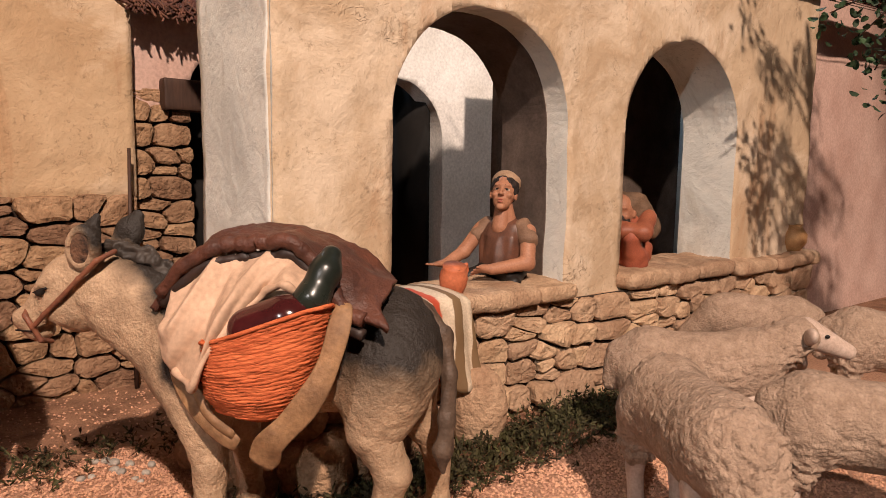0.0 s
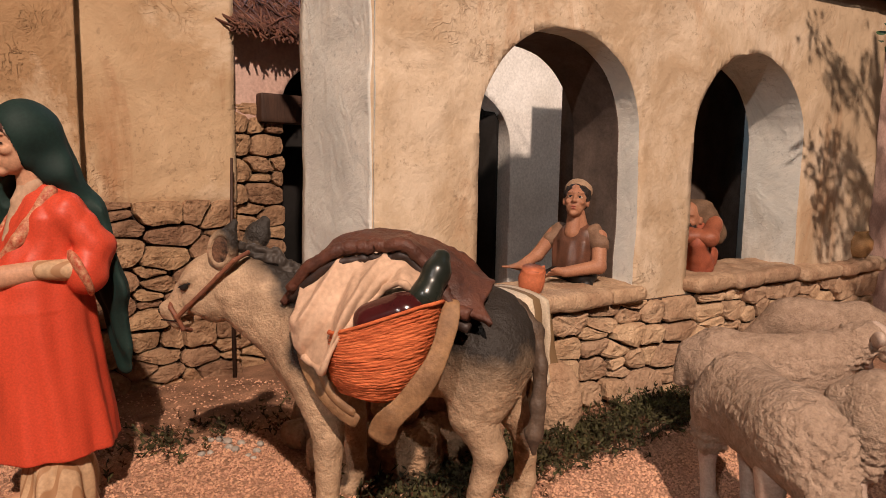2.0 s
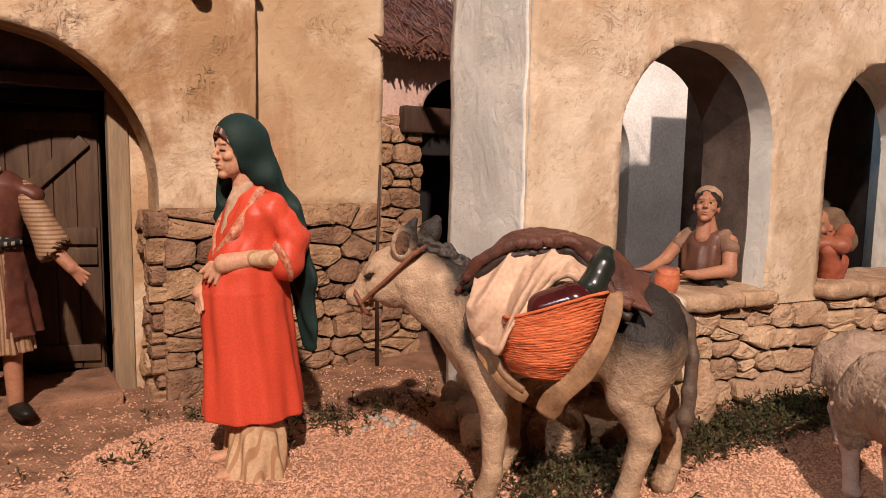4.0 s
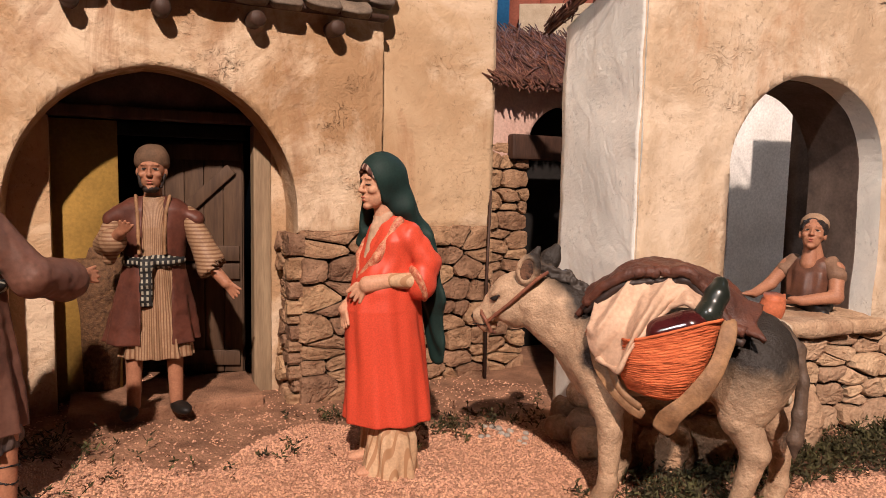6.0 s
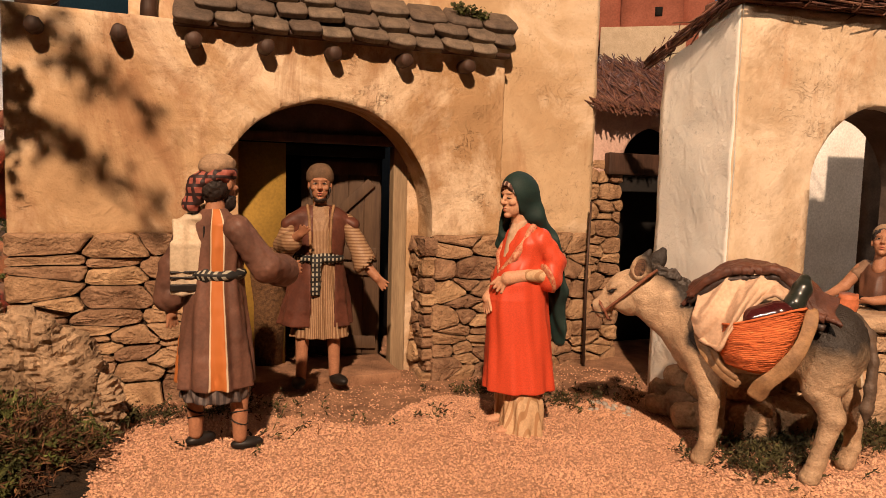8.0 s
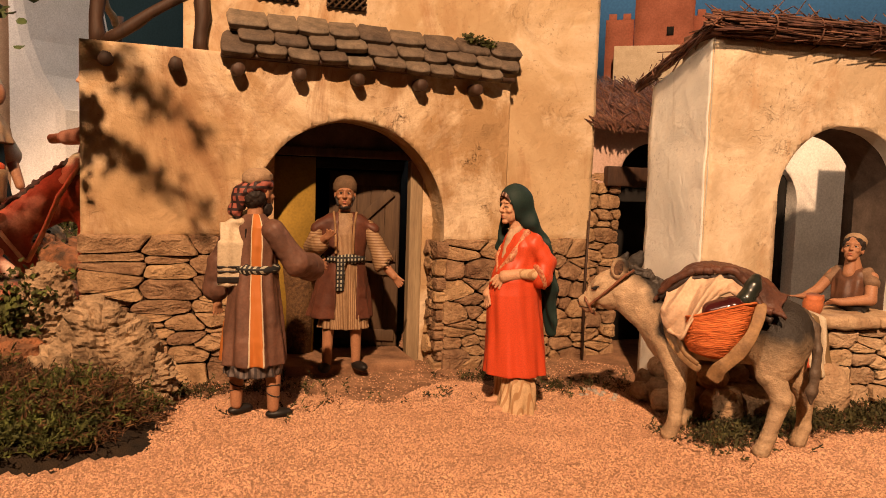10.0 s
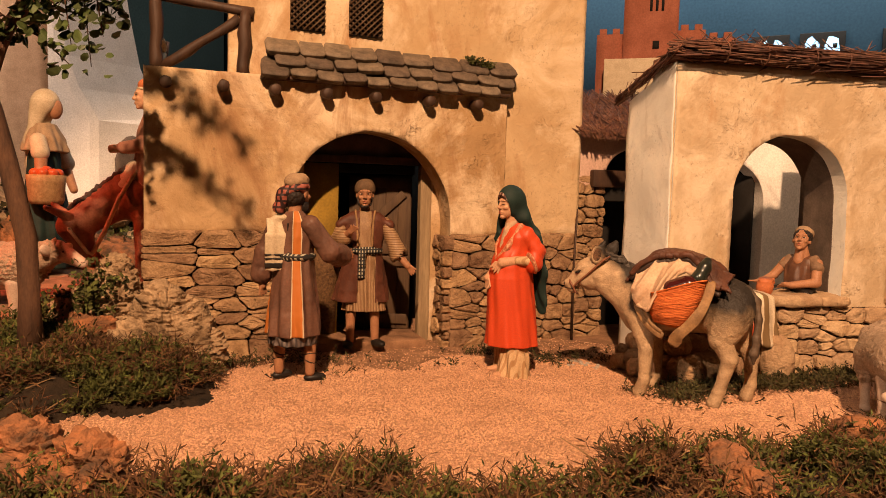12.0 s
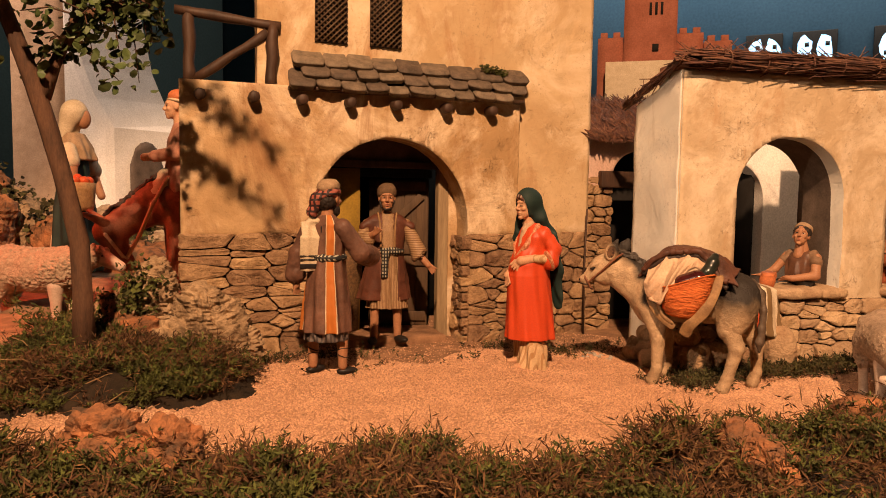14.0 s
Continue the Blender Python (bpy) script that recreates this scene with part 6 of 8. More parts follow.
DM = pose(-0.09, 0.43, 0.0, 0, 0, 178)
donkey = sculpt("donkey_figurine", [
    (HIDE, 0.0014, 0.011, [C((0.05, 0, 0.128), (-0.05, 0, 0.131), 0.0365, 0.0360, (1, 0.90, 1.08)), E((0.066, 0, 0.124), (0.030, 0.030, 0.043)), E((-0.056, 0, 0.134), (0.036, 0.033, 0.036)), E((0.062, 0.023, 0.116), (0.019, 0.012, 0.036), (0, 12, 0)), E((-0.060, 0.022, 0.120), (0.026, 0.015, 0.038), (0, -14, 0)),
                           C((0.072, 0, 0.138), (0.126, 0, 0.1665), 0.0365, 0.0250, (1, 0.66, 1)),
                           C((0.056, 0.022, 0.115), (0.050, 0.026, 0.062), 0.0175, 0.0108), C((0.056, -0.022, 0.115), (0.046, -0.028, 0.062), 0.0175, 0.0108),
                           C((-0.060, 0.020, 0.125), (-0.050, 0.026, 0.088), 0.027, 0.0165), C((-0.062, -0.020, 0.125), (-0.070, -0.024, 0.084), 0.027, 0.0165)], lambda v: 0.0005 * vnoise(v, 240, 41) + 0.0006 * vnoise(v, 60, 44)),
    (HIDE, 0.0010, 0.0055, [E((0.136, 0, 0.1720), (0.0225, 0.0160, 0.0205)), E((0.140, 0, 0.1570), (0.0190, 0.0135, 0.0185)), C((0.150, 0, 0.1680), (0.1705, 0, 0.1475), 0.0170, 0.0100, (1, 0.80, 1)), E((0.1735, 0, 0.1460), (0.0080, 0.0086, 0.0082)), E((0.1670, 0, 0.1375), (0.0078, 0.0068, 0.0048), (0, 12, 0)),
                            E((0.1785, 0.0058, 0.1480), (0.0032, 0.0034, 0.0040)), E((0.1785, -0.0058, 0.1480), (0.0032, 0.0034, 0.0040)), E((0.1555, 0.0120, 0.1725), (0.0085, 0.0040, 0.0036), (0, 38, 0)), E((0.1555, -0.0120, 0.1725), (0.0085, 0.0040, 0.0036), (0, 38, 0)), E((0.147, 0.0105, 0.1545), (0.0115, 0.0040, 0.0085)),
                            C((0.112, 0, 0.162), (0.130, 0, 0.170), 0.0235, 0.0200, (1, 0.68, 1))],
     lambda v: 0.0003 * vnoise(v, 260, 46) + 0.0004 * vnoise(v, 90, 47), [E((0.1585, 0.0165, 0.1665), (0.0050, 0.0036, 0.0026), (0, 28, 0)), E((0.1585, -0.0165, 0.1665), (0.0050, 0.0036, 0.0026), (0, 28, 0)), E((0.1820, 0.0072, 0.1475), (0.0022, 0.0028, 0.0026)), C((0.1825, 0.006, 0.1405), (0.1650, 0.0110, 0.1405), 0.0007)]),
    (HIDE, 0.0013, 0.005, [C((0.050, 0.026, 0.066), (0.050, 0.029, 0.018), 0.0112, 0.0074), C((0.050, 0.029, 0.018), (0.056, 0.030, 0.001), 0.0078, 0.0098), C((0.046, -0.028, 0.066), (0.044, -0.036, 0.018), 0.0112, 0.0074), C((0.044, -0.036, 0.018), (0.050, -0.036, 0.001), 0.0078, 0.0098),
                           C((-0.050, 0.026, 0.090), (-0.063, 0.029, 0.063), 0.0158, 0.0108), C((-0.063, 0.029, 0.063), (-0.052, 0.033, 0.018), 0.0104, 0.0074), C((-0.052, 0.033, 0.018), (-0.046, 0.034, 0.001), 0.0078, 0.0098),
                           C((-0.070, -0.024, 0.086), (-0.087, -0.027, 0.060), 0.0158, 0.0108), C((-0.087, -0.027, 0.060), (-0.088, -0.030, 0.018), 0.0104, 0.0074), C((-0.088, -0.030, 0.018), (-0.083, -0.030, 0.001), 0.0078, 0.0098)], lambda v: 0.0004 * vnoise(v, 300, 42)),
    (HIDE, 0.0009, 0.003, [E((0.1275, 0.0175, 0.1945), (0.0112, 0.0062, 0.0165), (-16, -19, 0)), C((0.1240, 0.0160, 0.204), (0.1195, 0.0150, 0.2140), 0.0070, 0.0026, (1, 0.7, 1)), C((0.121, -0.010, 0.186), (0.114, -0.015, 0.203), 0.0090, 0.0085, (1, 0.6, 1)), C((0.114, -0.015, 0.203), (0.1095, -0.017, 0.2125), 0.0085, 0.0040, (1, 0.6, 1))], lambda v: 0.0003 * vnoise(v, 300, 48), [E((0.1280, 0.0250, 0.1945), (0.0076, 0.0062, 0.0138), (-16, -19, 0))]),
    (mat("mottled_ear_lining", (0.20, 0.105, 0.06), (0.025, 0.016, 0.012), 0.7, 190, 600, 0.8, 0.002), 0.0009, 0.001, [E((0.1290, 0.0190, 0.1935), (0.0088, 0.0020, 0.0132), (-16, -19, 0))]),
    (DARKHIDE, 0.0011, 0.003, T([(0.078, 0, 0.1745), (0.098, 0, 0.1880), (0.118, 0, 0.1925), (0.138, 0, 0.1935)], [0.0075, 0.0062, 0.0055, 0.0030], (1, 0.6, 1)), lambda v: 0.0024 * vnoise(v, 330, 43)),
    (mat("brown_tail", (0.115, 0.075, 0.050), (0.055, 0.036, 0.025), 0.6, 60, 500, 0.8, 0.002), 0.0012, 0.004, T([(-0.078, 0, 0.158), (-0.091, 0.003, 0.142), (-0.0955, 0.008, 0.118), (-0.0945, 0.012, 0.092), (-0.0925, 0.014, 0.072), (-0.0925, 0.014, 0.058)], [0.0064, 0.0056, 0.0050, 0.0050, 0.0056, 0.0020]), lambda v: 0.0008 * vnoise(v * np.array((1, 1, 0.3)), 300, 45)),
    (BLACK, 0.0007, 0.001, [E((0.1580, 0.0137, 0.1665), (0.0036, 0.0020, 0.0020), (0, 28, 0)), E((0.1580, -0.0137, 0.1665), (0.0036, 0.0020, 0.0020), (0, 28, 0)), C((0.1535, 0.0153, 0.1695), (0.1625, 0.0140, 0.1665), 0.0009, 0.0006), E((0.1802, 0.0066, 0.1475), (0.0020, 0.0026, 0.0024)), C((0.1800, 0.0062, 0.1404), (0.1655, 0.0098, 0.1404), 0.0007)]),
    (mat("red_brown_cord", (0.22, 0.085, 0.045), (0.13, 0.05, 0.03), 0.5, 120, 600, 0.5, 0.001), 0.0008, 0.001, T([(0.112, 0.010, 0.1925), (0.118, 0.0205, 0.1880), (0.130, 0.0200, 0.1765), (0.144, 0.0180, 0.1630), (0.156, 0.0150, 0.1525), (0.1640, 0.0122, 0.1450)], [0.0017] * 6) + T([(0.1745, 0.0, 0.1560), (0.1710, 0.0102, 0.1510), (0.1655, 0.0118, 0.1440), (0.1620, 0.0095, 0.1350), (0.1610, 0.0, 0.1320)], [0.0017] * 5)),
], DM, "painted clay donkey figurine with dark rump, mane and bridle", "donkey figurine")

# its load
def sheet(nu, nv, at_uv):
    V = [at_uv(i / nu, j / nv) for i in range(nu + 1) for j in range(nv + 1)]
    F = [(i * (nv + 1) + j, i * (nv + 1) + j + 1, (i + 1) * (nv + 1) + j + 1, (i + 1) * (nv + 1) + j) for i in range(nu) for j in range(nv)]
    return V, F


def blanket_at(s, t):
    """Blanket over the back: s from withers to rump, t from the far edge to the near edge."""
    x = 0.082 - 0.142 * s
    z = np.interp(s, (0, 0.07, 0.22, 0.39, 0.62, 0.77, 0.90, 1.0), (0.172, 0.185, 0.202, 0.210, 0.209, 0.199, 0.187, 0.178))
    near = np.interp(s, (0, 0.15, 0.5, 0.72, 0.85, 1.0), (0.026, 0.034, 0.036, 0.040, 0.048, 0.052))
    drop = np.interp(s, (0, 0.15, 0.6, 0.76, 0.86, 1.0), (0.010, 0.006, 0.005, 0.010, 0.024, 0.022)) * max(0.0, (t - 0.62) / 0.38) ** 1.3
    r = 0.0016 * n1(x, t * 0.06, 0, 90, 51) + 0.0010 * n1(x, t * 0.06, 0, 240, 52) + 0.0016 * math.sin(s * 17 + t * 4)
    return (x + 0.004 * n1(t, s, 0, 6, 53), -0.030 + (near + 0.030) * t + r * t, z - drop + r - 0.004 * (1 - t) ** 2)


blanket = thing("saddle_blanket", "rough dark brown saddle blanket over the donkey's back", "blanket", DM)
cover = part("cover", sheet(110, 40, blanket_at), BLANKET, blanket)
so = cover.modifiers.new("thickness", "SOLIDIFY")
so.thickness, so.offset = 0.0045, -1
for nm, dz, dy, rad, sd, mt in (("rolled_edge", -0.0015, 0.0005, 0.0048, 3, BLANKET), ("lining_fold", -0.0095, -0.0008, 0.0034, 5, DARKLINING)):
    pts = []
    for i in range(61):
        x, y, z = blanket_at(0.06 + 0.86 * i / 60, 1.0)
        pts.append((x, y + dy + 0.0012 * n1(i * 0.01, 0, 0, 60, sd), z + dz + 0.0016 * n1(i * 0.01, 0, 1, 40, sd)))
    part(nm, tube(pts, [rad * (0.85 + 0.3 * abs(n1(i * 0.02, 1, 0, 50, sd + 1))) for i in range(61)], 10), mt, blanket)


def cloth_at(s, t):
    """Cloth pulled from under the blanket: s from the withers back along the flank, t from top to hem."""
    drop = np.interp(s, (0, 0.06, 0.14, 0.22, 0.33, 0.38, 0.50, 0.62, 0.75, 0.90, 1.0), (0.028, 0.046, 0.060, 0.066, 0.070, 0.056, 0.034, 0.021, 0.018, 0.014, 0.006))
    x0 = 0.066 - 0.094 * s
    x = x0 + (0.006 * (1 - s) + 0.004 * math.sin(s * 7)) * t
    top = blanket_at((0.082 - x0) / 0.142, 1.0)[2] - 0.006
    q = 7.5 * s + 2.6 * t * (1 - 0.5 * s)
    fold = 1.6 * (1 - abs(math.sin(q * 1.25 + 0.4))) ** 1.6 + 0.55 * math.sin(q * 2.6 + 1.0) + 0.5 * abs(math.sin(q * 3.4 + 0.6)) - 0.9
    bulge = 0.030 * math.sin(min(t * 1.7, 1.57)) * np.interp(s, (0, 0.12, 0.3, 0.45, 0.62, 1.0), (0.30, 0.75, 1.05, 1.25, 0.85, 0.6))
    y = 0.032 + bulge + 0.0058 * fold * (0.35 + 0.65 * t) * np.interp(s, (0, 0.12, 1.0), (0.5, 1.0, 0.6)) + 0.0012 * n1(x, t * 0.08, 0, 55, 6)
    return (x, y, top - drop * t + 0.0016 * fold * (1 - t))


pc = tagged(part("packed_cloth", sheet(90, 50, cloth_at), CREAM, at=DM), "folded cream cloth hanging over the pannier", "cloth")
so = pc.modifiers.new("thickness", "SOLIDIFY")
so.thickness = 0.0026
hem = [cloth_at(i / 60, 1.0) for i in range(8, 61)]
part("rolled_hem", tube([(x, y - 0.0004 + 0.0006 * n1(x, 0, 0, 80, 9), z) for x, y, z in hem], [0.0022 + 0.0006 * math.sin(i * 0.7) for i in range(len(hem))], 8), CREAM, pc)

rows, V, F = 27, [], []
prof = np.array([(0.0, 0.013, 0.011, 0.0140, 0.0), (0.07, 0.0225, 0.017, 0.0135, 0.002), (0.28, 0.0295, 0.0215, 0.0115, 0.005), (0.6, 0.0340, 0.0240, 0.0080, 0.007), (1.0, 0.0360, 0.0250, 0.0045, 0.007)])
for i in range(rows * 3 + 1):
    t = i / (rows * 3)
    rx, ry, cx, cy = (np.interp(t, prof[:, 0], prof[:, k]) for k in (1, 2, 3, 4))
    for s in range(56):
        g = 2 * math.pi * s / 56
        j = 0.0005 * math.cos(2 * math.pi * (i / 3 + 0.35 * n1(math.cos(g) * 2, math.sin(g) * 2, t * 4, 3, 62))) + 0.0009 * n1(math.cos(g) * 3, math.sin(g) * 3, t * 14, 6, 61)
        V.append((cx + (rx + j) * math.cos(g), 0.047 + cy + (ry + j) * math.sin(g), 0.105 + 0.058 * t + 0.0012 * math.sin(2 * g + t * 3) - t * 0.30 * (rx * math.cos(g)) - 0.006 * t * (1 - math.sin(g)) / 2))
for i in range(rows * 3):
    for s in range(56):
        q = (s + 1) % 56
        F.append((i * 56 + s, i * 56 + q, (i + 1) * 56 + q, (i + 1) * 56 + s))
F.append(tuple(range(56))[::-1])
pannier = thing("pannier_basket", "orange coiled rope pannier basket on the donkey's flank", "basket", DM)
part("basket_body", (V, F), BASKET, pannier)
part("inside", ([V[rows * 168 - 56 * 9 + s] for s in range(56)], [tuple(range(56))]), MAROON, pannier)
part("rim", tube([V[rows * 168 + s] for s in list(range(56)) + [0]], [0.0013] * 57, 6), BASKET, pannier)
for path, w0, w1 in (([(-0.037, 0.048, 0.171), (-0.036, 0.058, 0.158), (-0.032, 0.060, 0.143), (-0.027, 0.063, 0.130), (-0.018, 0.066, 0.116), (-0.008, 0.064, 0.104), (0.002, 0.066, 0.096), (0.004, 0.060, 0.088), (0.009, 0.058, 0.080)], 0.0052, 0.0088), ([(0.064, 0.036, 0.138), (0.058, 0.043, 0.121), (0.048, 0.049, 0.107), (0.036, 0.053, 0.097), (0.022, 0.055, 0.090)], 0.0058, 0.0042), ([(0.050, 0.046, 0.126), (0.045, 0.050, 0.112), (0.036, 0.054, 0.102), (0.024, 0.056, 0.096)], 0.0024, 0.0020)):
    P = [Vector(p) for p in path]
    V, F = [], []
    n_ = len(P)
    for i, p in enumerate(P):
        d = (P[min(i + 1, n_ - 1)] - P[max(i - 1, 0)]).normalized()
        sd = Vector((d.z, 0, -d.x)).normalized() * (w0 + (w1 - w0) * i / (n_ - 1)) * (1 + 0.16 * math.sin(i * 2.1))
        V += [tuple(p - sd), tuple(p - sd * 0.4 + Vector((0, 0.0012, 0))), tuple(p + sd * 0.4 + Vector((0, 0.0012, 0))), tuple(p + sd)]
        if i:
            o = 4 * i
            F += [(o - 4 + j, o - 3 + j, o + 1 + j, o + j) for j in range(3)]
    st = part("strap", (V, F), OCHRELEATHER, pannier, "ochre leather strap")
    sb = st.modifiers.new("round", "SUBSURF")
    sb.levels = sb.render_levels = 2
    so = st.modifiers.new("thickness", "SOLIDIFY")
    so.thickness, so.offset = 0.0028, 0
for nm, pr, mt, lb in (("aubergine", [C((0.012, 0.062, 0.158), (-0.006, 0.062, 0.1645), 0.0125, 0.0130), E((-0.012, 0.060, 0.166), (0.012, 0.0135, 0.0108))], AUBERGINE, "glossy dark purple aubergine in the pannier"),
                       ("cucumber", T([(-0.010, 0.058, 0.166), (-0.021, 0.057, 0.175), (-0.027, 0.050, 0.189), (-0.029, 0.044, 0.197)], [0.0075, 0.0092, 0.0085, 0.0060]), mat("glossy_dark_gourd", (0.020, 0.024, 0.018), (0.012, 0.014, 0.011), 0.3, 30, 300, 0.05, 0.0005, spec=0.5), "dark green gourd tucked under the blanket")):
    v, f = skin(pr, 0.0012, 0.004)
    tagged(part(nm, (v, f.tolist()), mt, at=DM), lb, "vegetable")


# ---- rocks ----
def rock(name, at, solids, material, label, cell=0.0035, rough=0.006, layers=0.0, seed=0, k=0.012):
    v, q = skin(solids, cell, k)
    nrm = normals(v, q)
    w = v * np.array((1, 1, 2.2 if layers else 1))
    d = rough * (0.55 * vnoise(w, 28, seed) + 0.55 * np.abs(vnoise(w, 70, seed + 1)) + 0.40 * vnoise(w, 180, seed + 2))
    if layers:
        d += layers * np.abs(np.sin(v[:, 0] * 150 + v[:, 2] * 90 + 5 * vnoise(v, 30, seed + 3))) - layers / 2
    return tagged(part(name, (v + nrm * d[:, None], q.tolist()), material, at=at, smooth=False), label, "rock")


for rx_, ry_, rz_, sx_, sz_, sd_ in ((-1.000, 0.205, 0.045, 0.060, 0.062, 203), (-0.940, 0.150, 0.040, 0.045, 0.050, 213), (-1.060, 0.190, 0.030, 0.050, 0.040, 223)):
    rock("rock", pose(rx_, ry_, rz_, 0, 0, sd_), [E((0, 0, 0.01), (sx_, sx_ * 0.7, sz_)), E((sx_ * 0.5, -0.01, -0.005), (sx_ * 0.7, sx_ * 0.6, sz_ * 0.7))], ROCK if sd_ == 213 else REDROCK, "layered cork-bark rock on the mossy slope", seed=sd_, layers=0.005, rough=0.012)
ROCKY = (-0.535, -0.232)
rock("rock", pose(-0.800, 0.150, 0.0, 0, 0, 44), [E((0, 0, 0.050), (0.060, 0.038, 0.068), (0, -10, 0)), E((0.024, -0.010, 0.030), (0.054, 0.042, 0.050)), E((-0.014, 0, 0.100), (0.036, 0.030, 0.034), (0, 20, 0)), E((-0.050, -0.012, 0.035), (0.036, 0.034, 0.045))], PALEROCK, "large rough cork-bark rock against the inn's stone foot", layers=0.007, rough=0.010, cell=0.0028, seed=3)
corner = in_house(-0.572, 0.015)
rock("rock", pose(corner.x, corner.y, 0, 0, 0, 20), [E((0.008, 0, 0.065), (0.040, 0.038, 0.108)), E((-0.045, -0.01, 0.045), (0.050, 0.042, 0.075)), E((-0.10, -0.02, 0.015), (0.050, 0.042, 0.045))], ROCK, "mossy brown rock piled at the inn's corner", seed=83, layers=0.005, rough=0.010)
rock("rock", pose(-0.905, 0.090, 0.02, 0, 0, 30), [E((0, 0, 0.03), (0.050, 0.035, 0.035)), E((0.03, -0.02, 0.01), (0.035, 0.03, 0.025))], REDROCK, "rusty brown rock in the mossy bank", seed=13, layers=0.004, rough=0.010)
rock("rock", pose(-0.965, 0.170, 0.035, 0, 0, 60), [E((0, 0, 0.03), (0.045, 0.04, 0.04)), E((-0.03, 0.03, 0.04), (0.035, 0.04, 0.035))], REDROCK, "rough brown rock under the house corner", seed=23, layers=0.004, rough=0.011)
rock("rock", pose(*ROCKY, 0.026, 0, 0, 12), [E((-0.032, 0, 0.018), (0.036, 0.022, 0.022), (0, 12, 0)), E((0.036, 0.0, 0.014), (0.038, 0.022, 0.024), (0, -10, 0)), BX((0.0, -0.020, 0.004), (0.068, 0.024, 0.016), 0.006)], REDROCK, "rusty jagged rock lying in dried moss", seed=33, layers=0.005, rough=0.012, cell=0.0028, k=0.005)
rock("rock", pose(-0.012, 0.010, 0.034, 0, 0, 20), [E((0, 0, 0.008), (0.018, 0.034, 0.026), (20, 0, -20)), E((0.018, -0.03, 0.004), (0.022, 0.038, 0.024))], REDROCK, "rust-red stone sticking out of moss", seed=43, layers=0.003)
rock("rock", pose(0.110, 0.200, 0.032, 0, 0, 10), [E((0, 0, 0.010), (0.030, 0.022, 0.016)), E((0.04, -0.03, 0.006), (0.04, 0.04, 0.022))], REDROCK, "rusty earthy rock at the edge of the bank", seed=53)
rock("rock", Matrix.Translation(in_portico(0.172, 0.045, -0.005)), [E((0, 0, 0.035), (0.026, 0.02, 0.042))], PALESTONE, "rounded pale boulder leaning on the low wall", seed=63, rough=0.002)
rf = random.Random(15)
for i, (u, v, z, s) in enumerate(((0.012, 0.045, 0.0, 0.030), (0.055, 0.035, 0.0, 0.034), (-0.020, 0.020, 0.0, 0.026), (0.09, 0.03, 0.0, 0.026), (-0.024, -0.030, 0.0, 0.027), (-0.022, -0.080, 0.0, 0.024), (-0.018, -0.005, 0.034, 0.022), (0.008, 0.028, 0.040, 0.022), (-0.018, -0.058, 0.032, 0.020), (0.036, 0.024, 0.044, 0.021), (-0.046, 0.000, 0.0, 0.020), (-0.012, 0.012, 0.066, 0.016), (-0.016, -0.035, 0.058, 0.017), (-0.048, -0.050, 0.0, 0.018), (0.070, 0.024, 0.050, 0.019))):
    rock("rock", Matrix.Translation(in_portico(u, v, z)) @ pose(0, 0, 0, 0, 0, rf.uniform(0, 180)), [BX((0, 0, s * 0.55), (s * rf.uniform(0.8, 1.05), s * 0.75, s * rf.uniform(0.55, 0.75)), s * 0.4, (rf.uniform(-12, 12), rf.uniform(-12, 12), 0)), E((s * 0.2, 0, s * 0.5), (s * 0.85, s * 0.7, s * 0.6))], STONE, "grey-brown stone piled at the foot of the portico", cell=0.0030, seed=70 + 3 * i, rough=0.0035, k=0.006)
rq = random.Random(77)
for i in range(26):
    x, y = rq.uniform(-1.95, -1.30), rq.uniform(0.55, 1.25)
    s = rq.uniform(0.04, 0.085)
    rock("rock", pose(x, y, ground_z(x, y) + 0.07 * rq.random(), 0, 0, rq.uniform(0, 360)), [E((0, 0, 0), (s, s * 0.7, s * 0.6)), E((s * 0.4, 0, s * 0.1), (s * 0.6, s * 0.6, s * 0.5))], rq.choice((ROCK, REDROCK)), "rough brown rock in the heap by the chapel", cell=0.007, seed=90 + i)
# heap of rocks and moss piled against the chapel's foot
heap_tops = []
for i in range(30):
    g = math.radians(rq.uniform(138, 151))
    d = rq.uniform(1.88, 2.12)
    x, y = d * math.cos(g), -0.70 + d * math.sin(g)
    top = 0.10 + 0.21 * max(0.0, 1 - abs(math.degrees(g) - 149) / 10) * rq.uniform(0.55, 1.0) + 0.03 * rq.random()
    s = rq.uniform(0.045, 0.085)
    rock("rock", pose(x, y, top, 0, 0, rq.uniform(0, 360)), [E((0, 0, -0.02), (s, s * 0.75, s * 0.6)), E((s * 0.4, 0, -0.02), (s * 0.6, s * 0.6, s * 0.5)), C((0, 0, -0.03), (0, 0, -top), s * 0.8, s)], rq.choice((ROCK, REDROCK, REDROCK)), "rough brown rock piled before the chapel", cell=0.0075, seed=140 + i, rough=0.010)
    heap_tops.append(Vector((x, y, top + s * 0.35)))
for i in range(14):
    x, y = -0.262 + rq.uniform(-0.026, 0.03), 0.532 + rq.uniform(-0.02, 0.02)
    s = rq.uniform(0.003, 0.0052)
    part_v = skin([E((0, 0, 0), (s, s * 0.8, s * 0.6))], s * 0.4, 0.001)
    tagged(part("pebble", (part_v[0], part_v[1].tolist()), PEBBLE, at=pose(x, y, ground_z(x, y) + s * 0.3, 0, 0, rq.uniform(0, 180))), "small pale rounded pebble on the earth", "pebble", "pebbles by the doorway")

